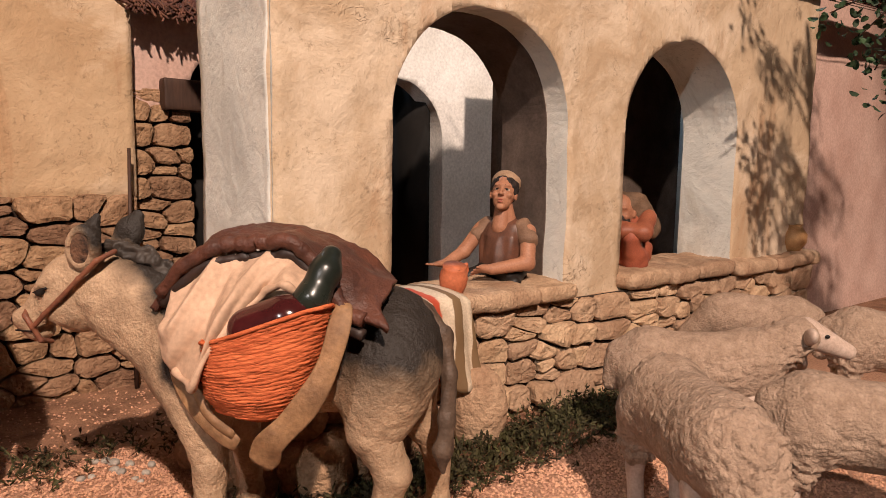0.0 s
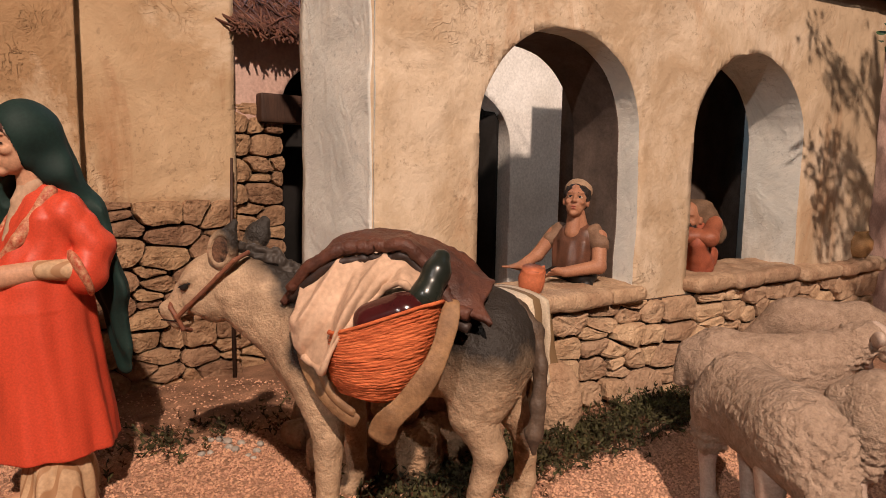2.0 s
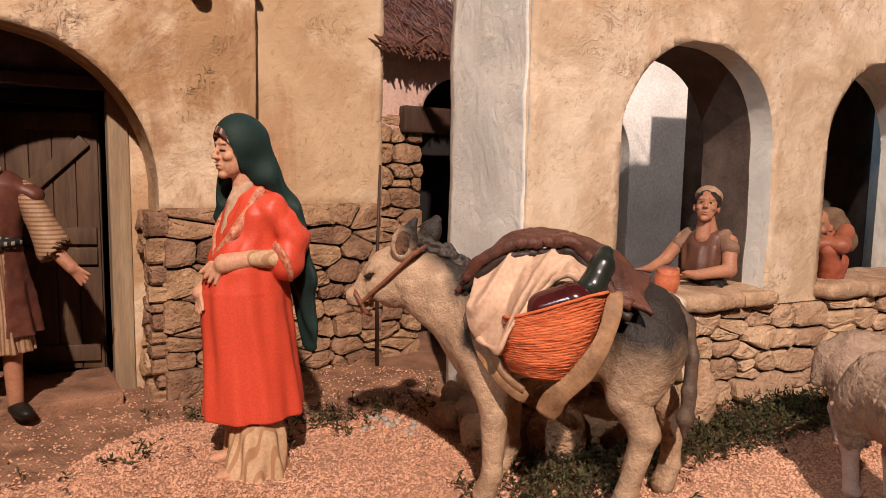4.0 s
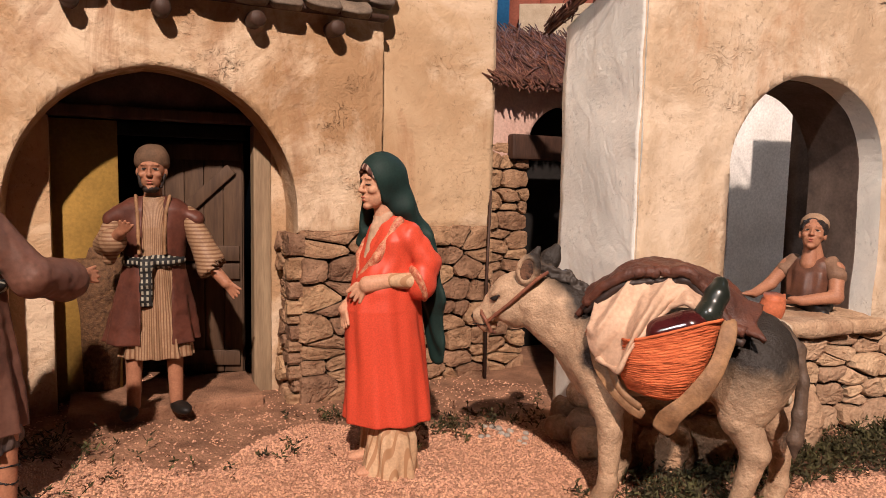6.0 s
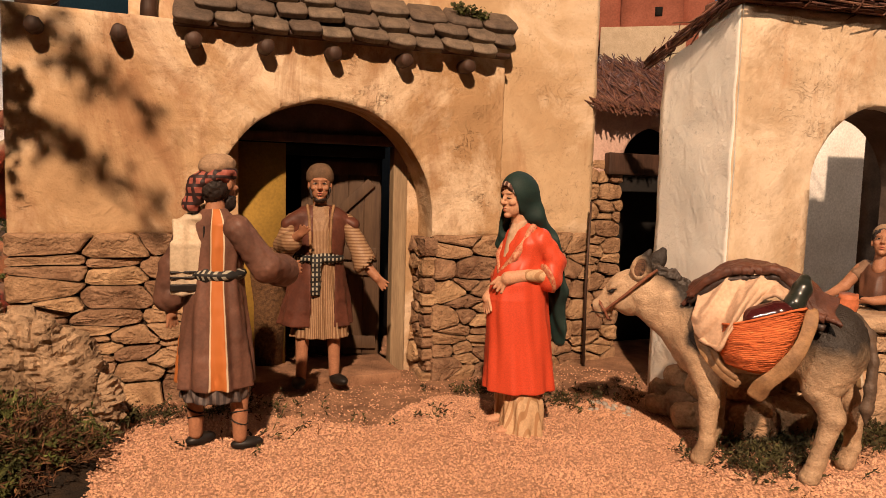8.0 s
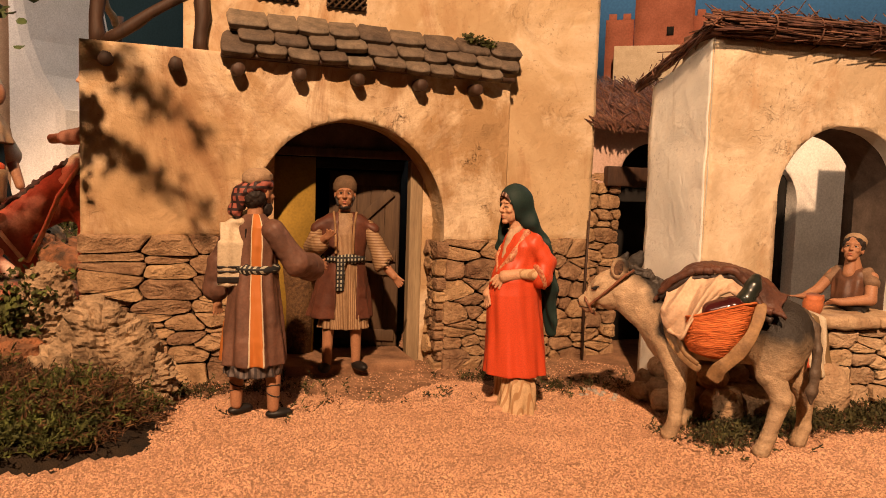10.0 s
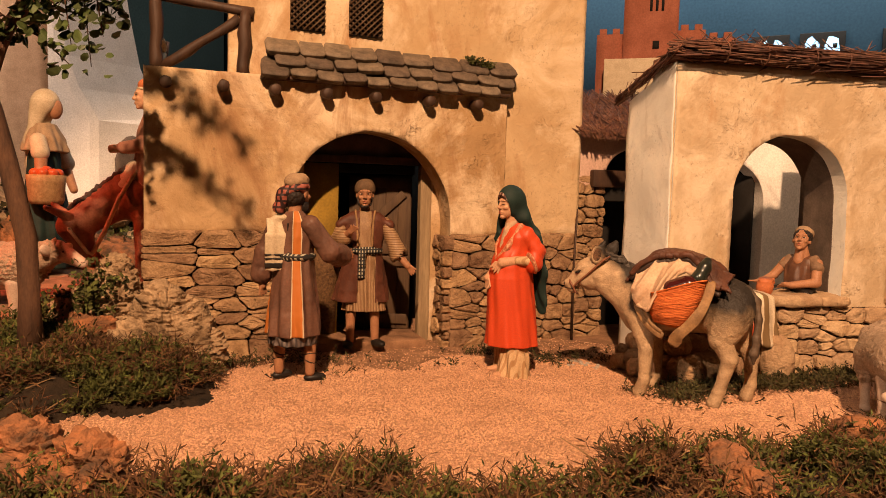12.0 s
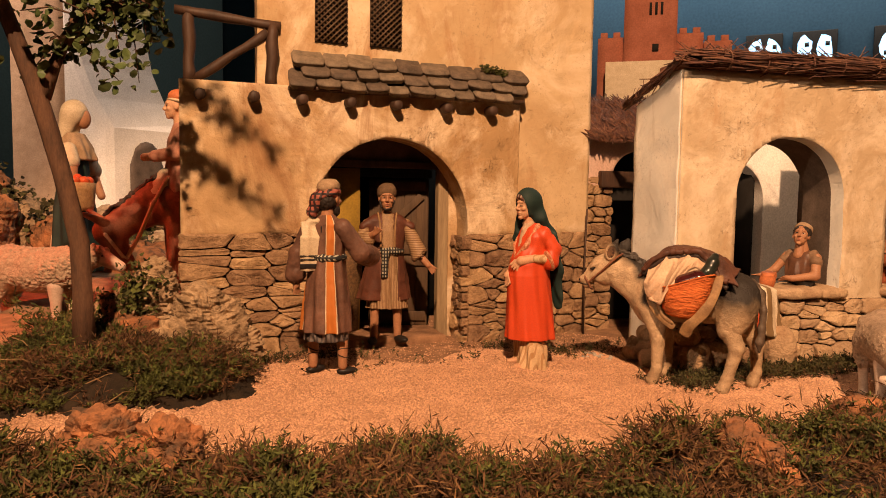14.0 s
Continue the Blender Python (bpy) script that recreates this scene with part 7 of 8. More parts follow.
# ---- gravel, in loose grains ----
rg = np.random.RandomState(4)
oct_v = np.array([(1, 0, 0), (0.1, 0.9, 0.1), (-1, 0.1, 0), (0, -0.9, -0.1), (0, 0.1, 0.75), (0, 0, -0.7)])
oct_f = [(0, 1, 4), (1, 2, 4), (2, 3, 4), (3, 0, 4), (1, 0, 5), (2, 1, 5), (3, 2, 5), (0, 3, 5)]
count = 190000
px_ = np.column_stack([rg.uniform(-0.86, 0.40, count), rg.uniform(-0.24, 0.74, count), np.zeros(count)])
kinds = surfaces(px_[:, 0], px_[:, 1], 0.022 * vnoise(px_, 14, 7) + 0.010 * vnoise(px_, 50, 8))
px_ = px_[(kinds == 0) | ((kinds == 1) & (rg.rand(count) < 0.10))]
count = len(px_)
size = rg.uniform(0.0010, 0.0019, count)
turn = rg.rand(count) * 6.28
px_[:, 2] = ground_zs(px_[:, 0], px_[:, 1], 0.004 * vnoise(px_, 9, 3) + 0.0025 * vnoise(px_, 28, 4)) + size * rg.uniform(0.0, 0.7, count)
w = oct_v[None] * rg.uniform(0.7, 1.25, (count, 6, 1)) * size[:, None, None]
c_, s_ = np.cos(turn)[:, None], np.sin(turn)[:, None]
GV = np.stack([px_[:, None, 0] + w[..., 0] * c_ - w[..., 1] * s_, px_[:, None, 1] + w[..., 0] * s_ + w[..., 1] * c_, px_[:, None, 2] + w[..., 2]], axis=-1).reshape(-1, 3).tolist()
GF = (np.array(oct_f)[None] + 6 * np.arange(count)[:, None, None]).reshape(-1, 3).tolist()
tagged(part("gravel", (GV, GF), GRAIN, smooth=False), "loose pale pink gravel grains covering the yard", "gravel", kind="stuff")


# ---- moss and dry herbs ----
def sprigs(name, places, material, label, seed, length=(0.012, 0.026), leaves=7, leaf=0.0045, width=0.0009, lean=0.7, heap=0.0):
    r = random.Random(seed)
    V, F = [], []

    def blade(p, q, w):
        d = (q - p)
        s = d.cross(Vector((r.gauss(0, 1), r.gauss(0, 1), r.gauss(0, 1)))).normalized() * w
        o = len(V)
        m_ = p.lerp(q, 0.45)
        V.extend([tuple(p), tuple(m_ + s), tuple(q), tuple(m_ - s)])
        F.append((o, o + 1, o + 2, o + 3))
    for x, y in places:
        z = ground_z(x, y) - 0.002
        n_ = r.uniform(*length)
        d = Vector((r.gauss(0, lean), r.gauss(0, lean), r.uniform(0.35, 1.0))).normalized()
        p = Vector((x, y, z + r.uniform(0, 0.006) + heap * (0.15 if poly_depth(x, y, LEFTBANK) > -0.01 else 1.0) * max(0.0, n1(x, y, 0, 24, 59) + 0.4 * n1(x, y, 0, 70, 60))))
        mid = p + d * n_ * 0.55
        tip = mid + (d + Vector((r.gauss(0, 0.5), r.gauss(0, 0.5), r.gauss(-0.1, 0.4)))).normalized() * n_ * 0.5
        blade(p, mid, width * 0.7)
        blade(mid, tip, width * 0.7)
        for i in range(leaves):
            t = r.uniform(0.15, 1.0)
            b = p.lerp(mid, t / 0.55) if t < 0.55 else mid.lerp(tip, (t - 0.55) / 0.45)
            k = (d * 0.6 + Vector((r.gauss(0, 0.8), r.gauss(0, 0.8), r.gauss(0.1, 0.6)))).normalized()
            blade(b, b + k * leaf * r.uniform(0.6, 1.4), width)
    return tagged(part(name, (V, F), material, smooth=False), label, "moss", kind="stuff")


rm = random.Random(12)
green, brown = [], []
while len(green) + len(brown) < 24000:
    if rm.random() < 0.74:
        x, y = rm.uniform(-0.85, 0.35), rm.uniform(-0.36, 0.42)
        g = front_gap(x, y)
        ok = -0.42 < g < 0.012 and (g > -0.12 or rm.random() < 0.5)
    else:
        x, y = rm.uniform(-1.05, -0.62), rm.uniform(-0.20, 0.22)
        ok = poly_depth(x, y, LEFTBANK) > -0.004 and y < rm.uniform(0.04, 0.16)
    if not ok or n1(x, y, 0, 34, 57) + 0.5 * n1(x, y, 0, 90, 58) < rm.uniform(-0.45, 0.40):
        continue
    k = n1(x, y, 0, 16, 55) + 0.5 * n1(x, y, 0, 60, 56)
    (green if k > 0.06 + rm.gauss(0, 0.25) else brown).append((x, y))
sprigs("green_moss", green, MOSS, "tangled dark green dried moss on the banks", 61, (0.014, 0.034), 14, 0.0062, 0.0011, heap=0.030)
sprigs("brown_moss", brown, DRYMOSS, "withered brown moss and twigs on the banks", 62, (0.018, 0.050), 5, 0.010, 0.0009, 1.2, heap=0.026)
herb_g, herb_b = [], []
for u, v, su, sv, n_ in ((0.06, 0.075, 0.05, 0.020, 620), (0.16, 0.075, 0.06, 0.018, 640), (0.28, 0.068, 0.05, 0.016, 620), (0.41, 0.060, 0.07, 0.014, 760), (-0.03, 0.11, 0.03, 0.025, 260), (0.62, 0.05, 0.09, 0.012, 120)):
    for i in range(n_):
        p = in_portico(rm.gauss(u, su), rm.gauss(v, sv))
        (herb_g if rm.random() < 0.6 else herb_b).append((p.x, p.y))
for u, v, su, sv, n_ in ((-0.40, 0.045, 0.05, 0.014, 170), (-0.27, 0.05, 0.03, 0.02, 90), (-0.22, 0.16, 0.04, 0.02, 26), (0.04, 0.06, 0.03, 0.015, 60), (0.16, 0.14, 0.05, 0.02, 130), (-0.06, 0.16, 0.03, 0.015, 14), (-0.50, 0.09, 0.035, 0.02, 260), (-0.44, 0.10, 0.02, 0.02, 160)):
    for i in range(n_):
        p = in_house(rm.gauss(u, su), abs(rm.gauss(v, sv)) + 0.015)
        (herb_g if rm.random() < 0.5 else herb_b).append((p.x, p.y))
sprigs("herb_tufts", herb_g, HERB, "small green herbs at the foot of the walls", 63, (0.010, 0.026), 8, 0.0055, 0.0011, heap=0.010)
sprigs("dry_herb_tufts", herb_b, DRYMOSS, "small withered herbs at the foot of the walls", 64, (0.008, 0.018), 5, 0.005, 0.0008, 0.9)
slope = [(rm.uniform(-1.10, -0.84), rm.uniform(0.02, 0.30)) for i in range(900)]
sprigs("slope_moss", slope, MOSS, "bright green moss on the slope below the house corner", 66, (0.02, 0.045), 9, 0.009, 0.0017, heap=0.05)
far = []
for i in range(1500):
    far.append((rm.uniform(-2.3, -1.15), rm.uniform(0.45, 1.3)))
sprigs("far_moss", far, MOSS, "green moss between the rocks by the chapel", 65, (0.02, 0.05), 6, 0.014, 0.004)
twigs = []
for i in range(34):
    x, y = (rm.uniform(-0.95, -0.66), rm.uniform(-0.15, 0.12)) if i < 16 else (rm.uniform(-0.5, 0.25), 0)
    if i >= 16:
        y = float(np.interp(x, *zip(*FRONT))) - rm.uniform(0.0, 0.14)
    p = Vector((x, y, ground_z(x, y) + 0.008))
    d = Vector((rm.gauss(0, 1), rm.gauss(0, 1), rm.gauss(0.25, 0.35))).normalized() * rm.uniform(0.03, 0.07)
    twigs.append(tube([p, p + d * 0.5 + Vector((0, 0, 0.006)), p + d], [0.0009, 0.0008, 0.0004], 5))
tagged(part("dry_twigs", joined(*twigs), mat("pale_twigs", (0.26, 0.16, 0.08), (0.16, 0.09, 0.045))), "thin dry twigs lying in the moss", "twigs", kind="stuff")


# ---- trees ----
def leaf_cloud(name, tips, per, leaf, material, parent, seed, spread=0.02, droop=0.2):
    r = random.Random(seed)
    V, F = [], []
    for p in tips:
        for i in range(per):
            c = Vector(p) + Vector((r.gauss(0, spread), r.gauss(0, spread), r.gauss(-droop * spread, spread)))
            n_ = Vector((r.gauss(0, 0.6), r.gauss(-0.4, 0.6), r.gauss(0.5, 0.5))).normalized()
            a = n_.orthogonal().normalized()
            a = (Matrix.Rotation(r.uniform(0, 6.28), 3, n_) @ a)
            b = n_.cross(a)
            s = leaf * r.uniform(0.6, 1.2)
            o = len(V)
            for g in range(7):
                t = g / 7 * 6.283
                V.append(tuple(c + a * math.cos(t) * s * 0.62 + b * math.sin(t) * s * 0.42 + n_ * 0.10 * s * math.cos(2 * t)))
            F.append(tuple(range(o, o + 7)))
    return part(name, (V, F), material, parent, "many small leaves", smooth=False)


tree = thing("tree", "small tree with dark reddish trunk and round green leaves", "tree")
trunk_line = [(-0.867, -0.026, 0.03), (-0.867, -0.027, 0.13), (-0.869, -0.029, 0.208), (-0.880, -0.043, 0.302), (-0.890, -0.056, 0.366), (-0.899, -0.068, 0.422), (-0.912, -0.085, 0.486), (-0.925, -0.10, 0.54), (-0.93, -0.11, 0.60)]
part("trunk", tube(trunk_line, [0.018, 0.0135, 0.0125, 0.012, 0.012, 0.0115, 0.010, 0.009, 0.007], 14, 0.16, 2), BARK, tree)
limbs = [[(-0.893, -0.060, 0.405), (-0.885, -0.048, 0.45), (-0.876, -0.038, 0.482), (-0.866, -0.027, 0.52), (-0.85, -0.01, 0.57)], [(-0.876, -0.038, 0.482), (-0.85, -0.03, 0.515), (-0.815, 0.0, 0.535), (-0.785, 0.02, 0.53)],
         [(-0.912, -0.085, 0.486), (-0.90, -0.11, 0.53), (-0.87, -0.12, 0.56)], [(-0.925, -0.10, 0.54), (-0.96, -0.10, 0.57), (-0.99, -0.09, 0.58)]]
for i, l in enumerate(limbs):
    part("limb", tube(l, [0.009 * (1 - 0.7 * j / (len(l) - 1)) + 0.001 for j in range(len(l))], 8, 0.1, i), BARK, tree)
tips, tw = [], []
rt = random.Random(9)
for i in range(34):
    l = rt.choice(limbs[:2] if i < 20 else limbs[:4])
    s = Vector(rt.choice(l[2:]))
    e = s + Vector((rt.uniform(-0.06, 0.075), rt.uniform(-0.05, 0.06), rt.uniform(-0.055, 0.05)))
    if e.x > -0.79 and e.z < 0.46:
        continue
    tw.append(tube([s, s.lerp(e, 0.5) + Vector((0, 0, 0.008)), e], [0.0016, 0.0013, 0.0007], 5))
    tips += [s.lerp(e, t) for t in (0.35, 0.6, 0.8, 1.0)]
for x, y, z, dz in ((-0.80, 0.005, 0.53, -0.10), (-0.815, -0.012, 0.53, -0.075), (-0.79, 0.015, 0.53, -0.06), (-0.835, -0.04, 0.52, -0.055), (-0.775, 0.03, 0.535, -0.03)):
    s, e = Vector((x, y, z)), Vector((x + 0.008, y + 0.005, z + dz))
    tw.append(tube([s + Vector((-0.02, -0.02, 0.01)), s, e], [0.0015, 0.0012, 0.0006], 5))
    tips += [s.lerp(e, t) for t in (0.2, 0.5, 0.75, 1.0)]
# two added leafy limbs, out of view, only to cast shadow bands on the inn
for k in range(2):
    mid_ = Vector((-0.665, -0.125, 0.745 - 0.098 * k))
    limbs.append([(-0.866, -0.027, 0.52), (-0.83, -0.05, 0.60), (-0.76, -0.09, 0.65 - 0.02 * k), tuple(mid_)])
    part("limb", tube(limbs[-1], [0.006, 0.005, 0.004, 0.002], 8, 0.1, 20 + k), BARK, tree)
    for i in range(18):
        p = mid_ + Vector((0.0716, 0.0698, -0.075)) * rt.uniform(-1.2, 1.1) + Vector((0, 0, rt.gauss(0, 0.004)))
        tw.append(tube([mid_, mid_.lerp(p, 0.5) + Vector((0, 0, 0.006)), p], [0.0014, 0.0011, 0.0006], 5))
        tips += [p, p + Vector((0.008, 0.008, -0.006))]
part("twig_mass", joined(*tw), BARK, tree)["kind"] = "stuff"
leaf_cloud("crown", tips, 4, 0.014, LEAF, tree, 19, 0.011)["kind"] = "stuff"

moss_line = [HM @ Vector((0.030 + 0.0044 * i, 0.004 - 0.002 * (i % 3), 0.531 - 0.0008 * i)) for i in range(11)]
tuft = thing("moss_tuft", "small green moss tuft on the slate roof's end", "moss")
leaf_cloud("growth", moss_line, 26, 0.0045, MOSS, tuft, 41, 0.0035)["kind"] = "stuff"

corner_moss = thing("moss_on_rock", "bright green moss over the rock at the inn's corner", "moss")
leaf_cloud("growth", [Vector((corner.x + 0.015 - 0.13 * t + rt.gauss(0, 0.014), corner.y - 0.032 + rt.gauss(0, 0.012), 0.152 - 0.105 * t + rt.gauss(-0.022, 0.020))) for t in (k / 84 for k in range(85))], 30, 0.0075, MOSS, corner_moss, 48, 0.012)["kind"] = "stuff"
heap_moss = thing("moss_on_rocks", "dark green moss growing over the piled rocks", "moss")
leaf_cloud("growth", [p + Vector((rt.gauss(0, 0.03), rt.gauss(0, 0.03), -0.015)) for p in heap_tops for k in range(4)], 34, 0.013, HERB, heap_moss, 47, 0.016)["kind"] = "stuff"

# dark evergreen at the far end of the portico
ever = thing("evergreen_tree", "dark drooping evergreen beside the portico's far end", "tree")
part("trunk", tube([(0.60, 0.63, -0.01), (0.59, 0.64, 0.2), (0.575, 0.66, 0.4), (0.55, 0.68, 0.55), (0.52, 0.69, 0.66)], [0.016, 0.014, 0.012, 0.009, 0.005], 10, 0.15, 7), BARK, ever)
tips, tw = [], []
for i in range(46):
    s = Vector((0.585, 0.65, 0.3)).lerp(Vector((0.53, 0.685, 0.62)), rt.random())
    a = rt.uniform(0, 6.28)
    e = s + Vector((math.cos(a) * rt.uniform(0.05, 0.17), math.sin(a) * rt.uniform(0.04, 0.10), rt.uniform(-0.03, 0.06)))
    if e.z < 0.40 and e.x < 0.46:
        e.z += 0.08
    tw.append(tube([s, s.lerp(e, 0.5) + Vector((0, 0, 0.012)), e], [0.0024, 0.0018, 0.0007], 5))
    tips += [s.lerp(e, t) for t in (0.45, 0.6, 0.75, 0.9, 1.0)]
for x, y, z in ((0.425, 0.735, 0.385), (0.44, 0.73, 0.35), (0.40, 0.75, 0.41), (0.45, 0.725, 0.325)):
    tw.append(tube([(0.56, 0.67, 0.48), (0.48, 0.71, 0.45), (x, y, z)], [0.003, 0.002, 0.0007], 5))
    tips += [Vector((0.48, 0.71, 0.45)).lerp(Vector((x, y, z)), t) for t in (0.3, 0.55, 0.75, 0.9, 1.0)]
part("twig_mass", joined(*tw), BARK, ever)["kind"] = "stuff"
leaf_cloud("crown", tips, 12, 0.008, DARKLEAF, ever, 29, 0.012, 0.6)["kind"] = "stuff"

# ---- striped cloth over the ledge, pot at the wall's end, basket in the doorway ----
V, F = [], []
nu, nv_ = 16, 26
for j in range(nv_ + 1):
    t = j / nv_
    for i in range(nu + 1):
        u = 0.100 + (0.066 - 0.016 * t) * i / nu + 0.034 * max(0.0, t - 0.25)
        if t < 0.3:
            y, z = 0.035 - 0.075 * t / 0.3, 0.131 + 0.003 * math.sin(t * 10)
        else:
            k = (t - 0.3) / 0.7
            y, z = -0.040 - 0.010 * k, 0.131 - (0.066 + 0.022 * i / nu) * k
        V.append((u, y + 0.004 * math.sin(i * 0.9 + t * 3) * t - 0.002 * n1(u, z, 0, 60, 3), z + 0.004 * math.sin(i * 0.7) * t))
for j in range(nv_):
    for i in range(nu):
        F.append((j * (nu + 1) + i, j * (nu + 1) + i + 1, (j + 1) * (nu + 1) + i + 1, (j + 1) * (nu + 1) + i))
STRIPED = banded(banded(mat("striped_blanket", (0.60, 0.50, 0.37), (0.50, 0.40, 0.29), 0.7, 60, 500, 0.4, 0.001), "X", 0.021, (0.17, 0.105, 0.05), 0.40, soft=0.01), "X", 0.063, (0.44, 0.07, 0.03), 0.14, soft=0.01)
rug = tagged(part("striped_cloth", (V, F), STRIPED, at=BM), "cream cloth with brown and red stripes hanging from the ledge", "cloth")
sol = rug.modifiers.new("thickness", "SOLIDIFY")
sol.thickness = 0.0025
pot = tagged(part("pot", tube([(0, 0, z) for z in (0, 0.004, 0.014, 0.026, 0.034, 0.038, 0.040, 0.036)], [0.010, 0.014, 0.020, 0.020, 0.014, 0.012, 0.014, 0.011], 20), mat("ochre_pottery", (0.48, 0.28, 0.12), (0.38, 0.2, 0.08), 0.6), at=BM @ pose(0.80, 0.0, 0.1275)), "small ochre clay pot on the wall's end", "pot")
bk = thing("wicker_basket", "dark round wicker basket inside the doorway", "basket", HM @ pose(-0.215, 0.115, 0.0))
part("basket_body", tube([(0, 0, z) for z in (0.0, 0.10, 0.13, 0.17, 0.171)], [0.026, 0.028, 0.031, 0.034, 0.030], 18, 0.04, 5), mat("dark_wicker", (0.17, 0.09, 0.04), (0.07, 0.035, 0.018), 0.7, 200, 700, 0.8, 0.003), bk)
part("content", tube([(0, 0, 0.165), (0, 0, 0.182), (0.004, 0, 0.190)], [0.028, 0.022, 0.010], 12, 0.3, 6), mat("dark_wicker", (0.1, 0.1, 0.1)), bk)

# ---- far left: basket carrier, rider on a donkey, chapel ----
carrier = sculpt("carrier_figurine", [
    (LINEN, 0.0020, 0.010, [E((0.004, 0, 0.272), (0.0215, 0.0195, 0.0235)), C((-0.002, 0, 0.266), (-0.016, 0.002, 0.205), 0.0200, 0.0185, (0.8, 1.1, 1)), C((-0.016, 0.002, 0.205), (-0.024, 0.006, 0.165), 0.0175, 0.013, (0.6, 1.2, 1))], lambda v: 0.0016 * np.sin(v[:, 1] * 260 + 2 * vnoise(v, 30, 71)) * (v[:, 2] < 0.275)),
    (TANCAP, 0.0020, 0.006, [LF([(0.188, 0.002, 0, 0.034, 0.044), (0.212, 0.002, 0, 0.028, 0.038), (0.236, 0.002, 0, 0.016, 0.022)], 9, (0.10, 0.03))]),
    (GREEN, 0.0020, 0.006, [LF([(-0.01, 0, 0, 0.040, 0.044), (0.10, 0, 0, 0.034, 0.037), (0.145, 0, 0, 0.026, 0.028), (0.20, 0, 0, 0.022, 0.030)], 8, (0.10, 0.02))]),
    (LINEN, 0.0020, 0.006, [LF([(-0.005, -0.012, 0.018, 0.034, 0.036), (0.13, -0.006, 0.012, 0.025, 0.026)], 9, (0.12, 0.05)), C((0.004, 0.038, 0.205), (0.016, 0.046, 0.172), 0.014, 0.017), C((0.004, -0.036, 0.205), (0.010, -0.044, 0.185), 0.013, 0.014)]),
    (DARKSKIN, 0.0020, 0.005, [C((0.010, -0.042, 0.192), (0.012, -0.048, 0.152), 0.0105, 0.009), C((0.012, -0.048, 0.152), (0.034, -0.034, 0.112), 0.009, 0.007), E((0.018, 0, 0.262), (0.012, 0.012, 0.018)), C((0.016, 0.046, 0.172), (0.036, 0.032, 0.125), 0.009, 0.007)]),
], pose(-1.40, 0.37, 0.115, 0, 0, 35) @ Matrix.Scale(1.25, 4), "painted clay figurine in white veil carrying a fruit basket", "figurine")
fb = tagged(part("fruit_basket", tube([(0, 0, z) for z in (0, 0.01, 0.045, 0.06, 0.0605)], [0.030, 0.034, 0.036, 0.038, 0.032], 18), mat("straw_basket", (0.36, 0.22, 0.11), (0.24, 0.13, 0.06), 0.7, 120, 600, 0.6, 0.002), at=pose(-1.345, 0.335, 0.240)), "straw basket full of red apples on the carrier's hip", "basket")
APPLE = mat("red_apples", (0.5, 0.06, 0.03), (0.4, 0.09, 0.03), 0.35, 60, 300, 0.05, 0.0005)
av, aq = skin([E((0, 0, 0), (0.011, 0.011, 0.010))], 0.003, 0.002)
apple_mesh = mesh("apple", av, aq.tolist(), APPLE)
for i in range(8):
    a = i * 0.9
    k = 0.0 if i == 7 else 0.022
    ob = new("apple", apple_mesh)
    ob.matrix_world = pose(-1.345 + k * math.cos(a), 0.335 + k * math.sin(a), 0.304 + (0.006 if i == 7 else 0))
    tagged(ob, "shiny red apple in the straw basket", "apple", "apples in the basket")
RUSTHIDE = mat("rust_donkey_hide", (0.30, 0.105, 0.06), (0.20, 0.065, 0.04), 0.6, 40, 300, 0.6, 0.003)
RD = pose(-1.017, 0.366, 0.085, 0, 0, 230) @ Matrix.Scale(1.15, 4)
sculpt("donkey_figurine", [
    (RUSTHIDE, 0.0022, 0.010, [C((0.05, 0, 0.150), (-0.045, 0, 0.152), 0.040, 0.038), C((0.072, 0, 0.158), (0.146, 0, 0.108), 0.034, 0.0235, (1, 0.7, 1)), C((0.152, 0, 0.104), (0.122, 0, 0.050), 0.0215, 0.0125, (1, 0.85, 1)), C((0.05, 0.022, 0.12), (0.05, 0.024, 0.0), 0.015, 0.009), C((0.05, -0.022, 0.12), (0.05, -0.024, 0.0), 0.015, 0.009), C((-0.07, 0.022, 0.12), (-0.07, 0.024, 0.0), 0.016, 0.009), C((-0.07, -0.022, 0.12), (-0.07, -0.024, 0.0), 0.016, 0.009)], lambda v: 0.001 * vnoise(v, 120, 81)),
    (RUSTHIDE, 0.0018, 0.002, [C((0.154, 0.012, 0.118), (0.186, 0.026, 0.134), 0.008, 0.004), C((0.154, -0.012, 0.118), (0.180, -0.028, 0.138), 0.008, 0.004)]),
    (DARKHIDE, 0.0022, 0.004, [C((0.075, 0, 0.194), (0.152, 0, 0.134), 0.008, 0.006)], lambda v: 0.003 * vnoise(v, 200, 82)),
    (CREAM, 0.0018, 0.002, T([(0.06, 0.020, 0.195), (0.085, 0.040, 0.150), (0.105, 0.034, 0.100), (0.124, 0.014, 0.062)], [0.0035] * 4) + T([(0.162, 0.0, 0.118), (0.155, 0.020, 0.100), (0.130, 0.016, 0.064)], [0.003] * 3)),
], RD, "painted rust-brown clay donkey with lowered head", "donkey figurine")
hc = (0.006, 0, 0.262)
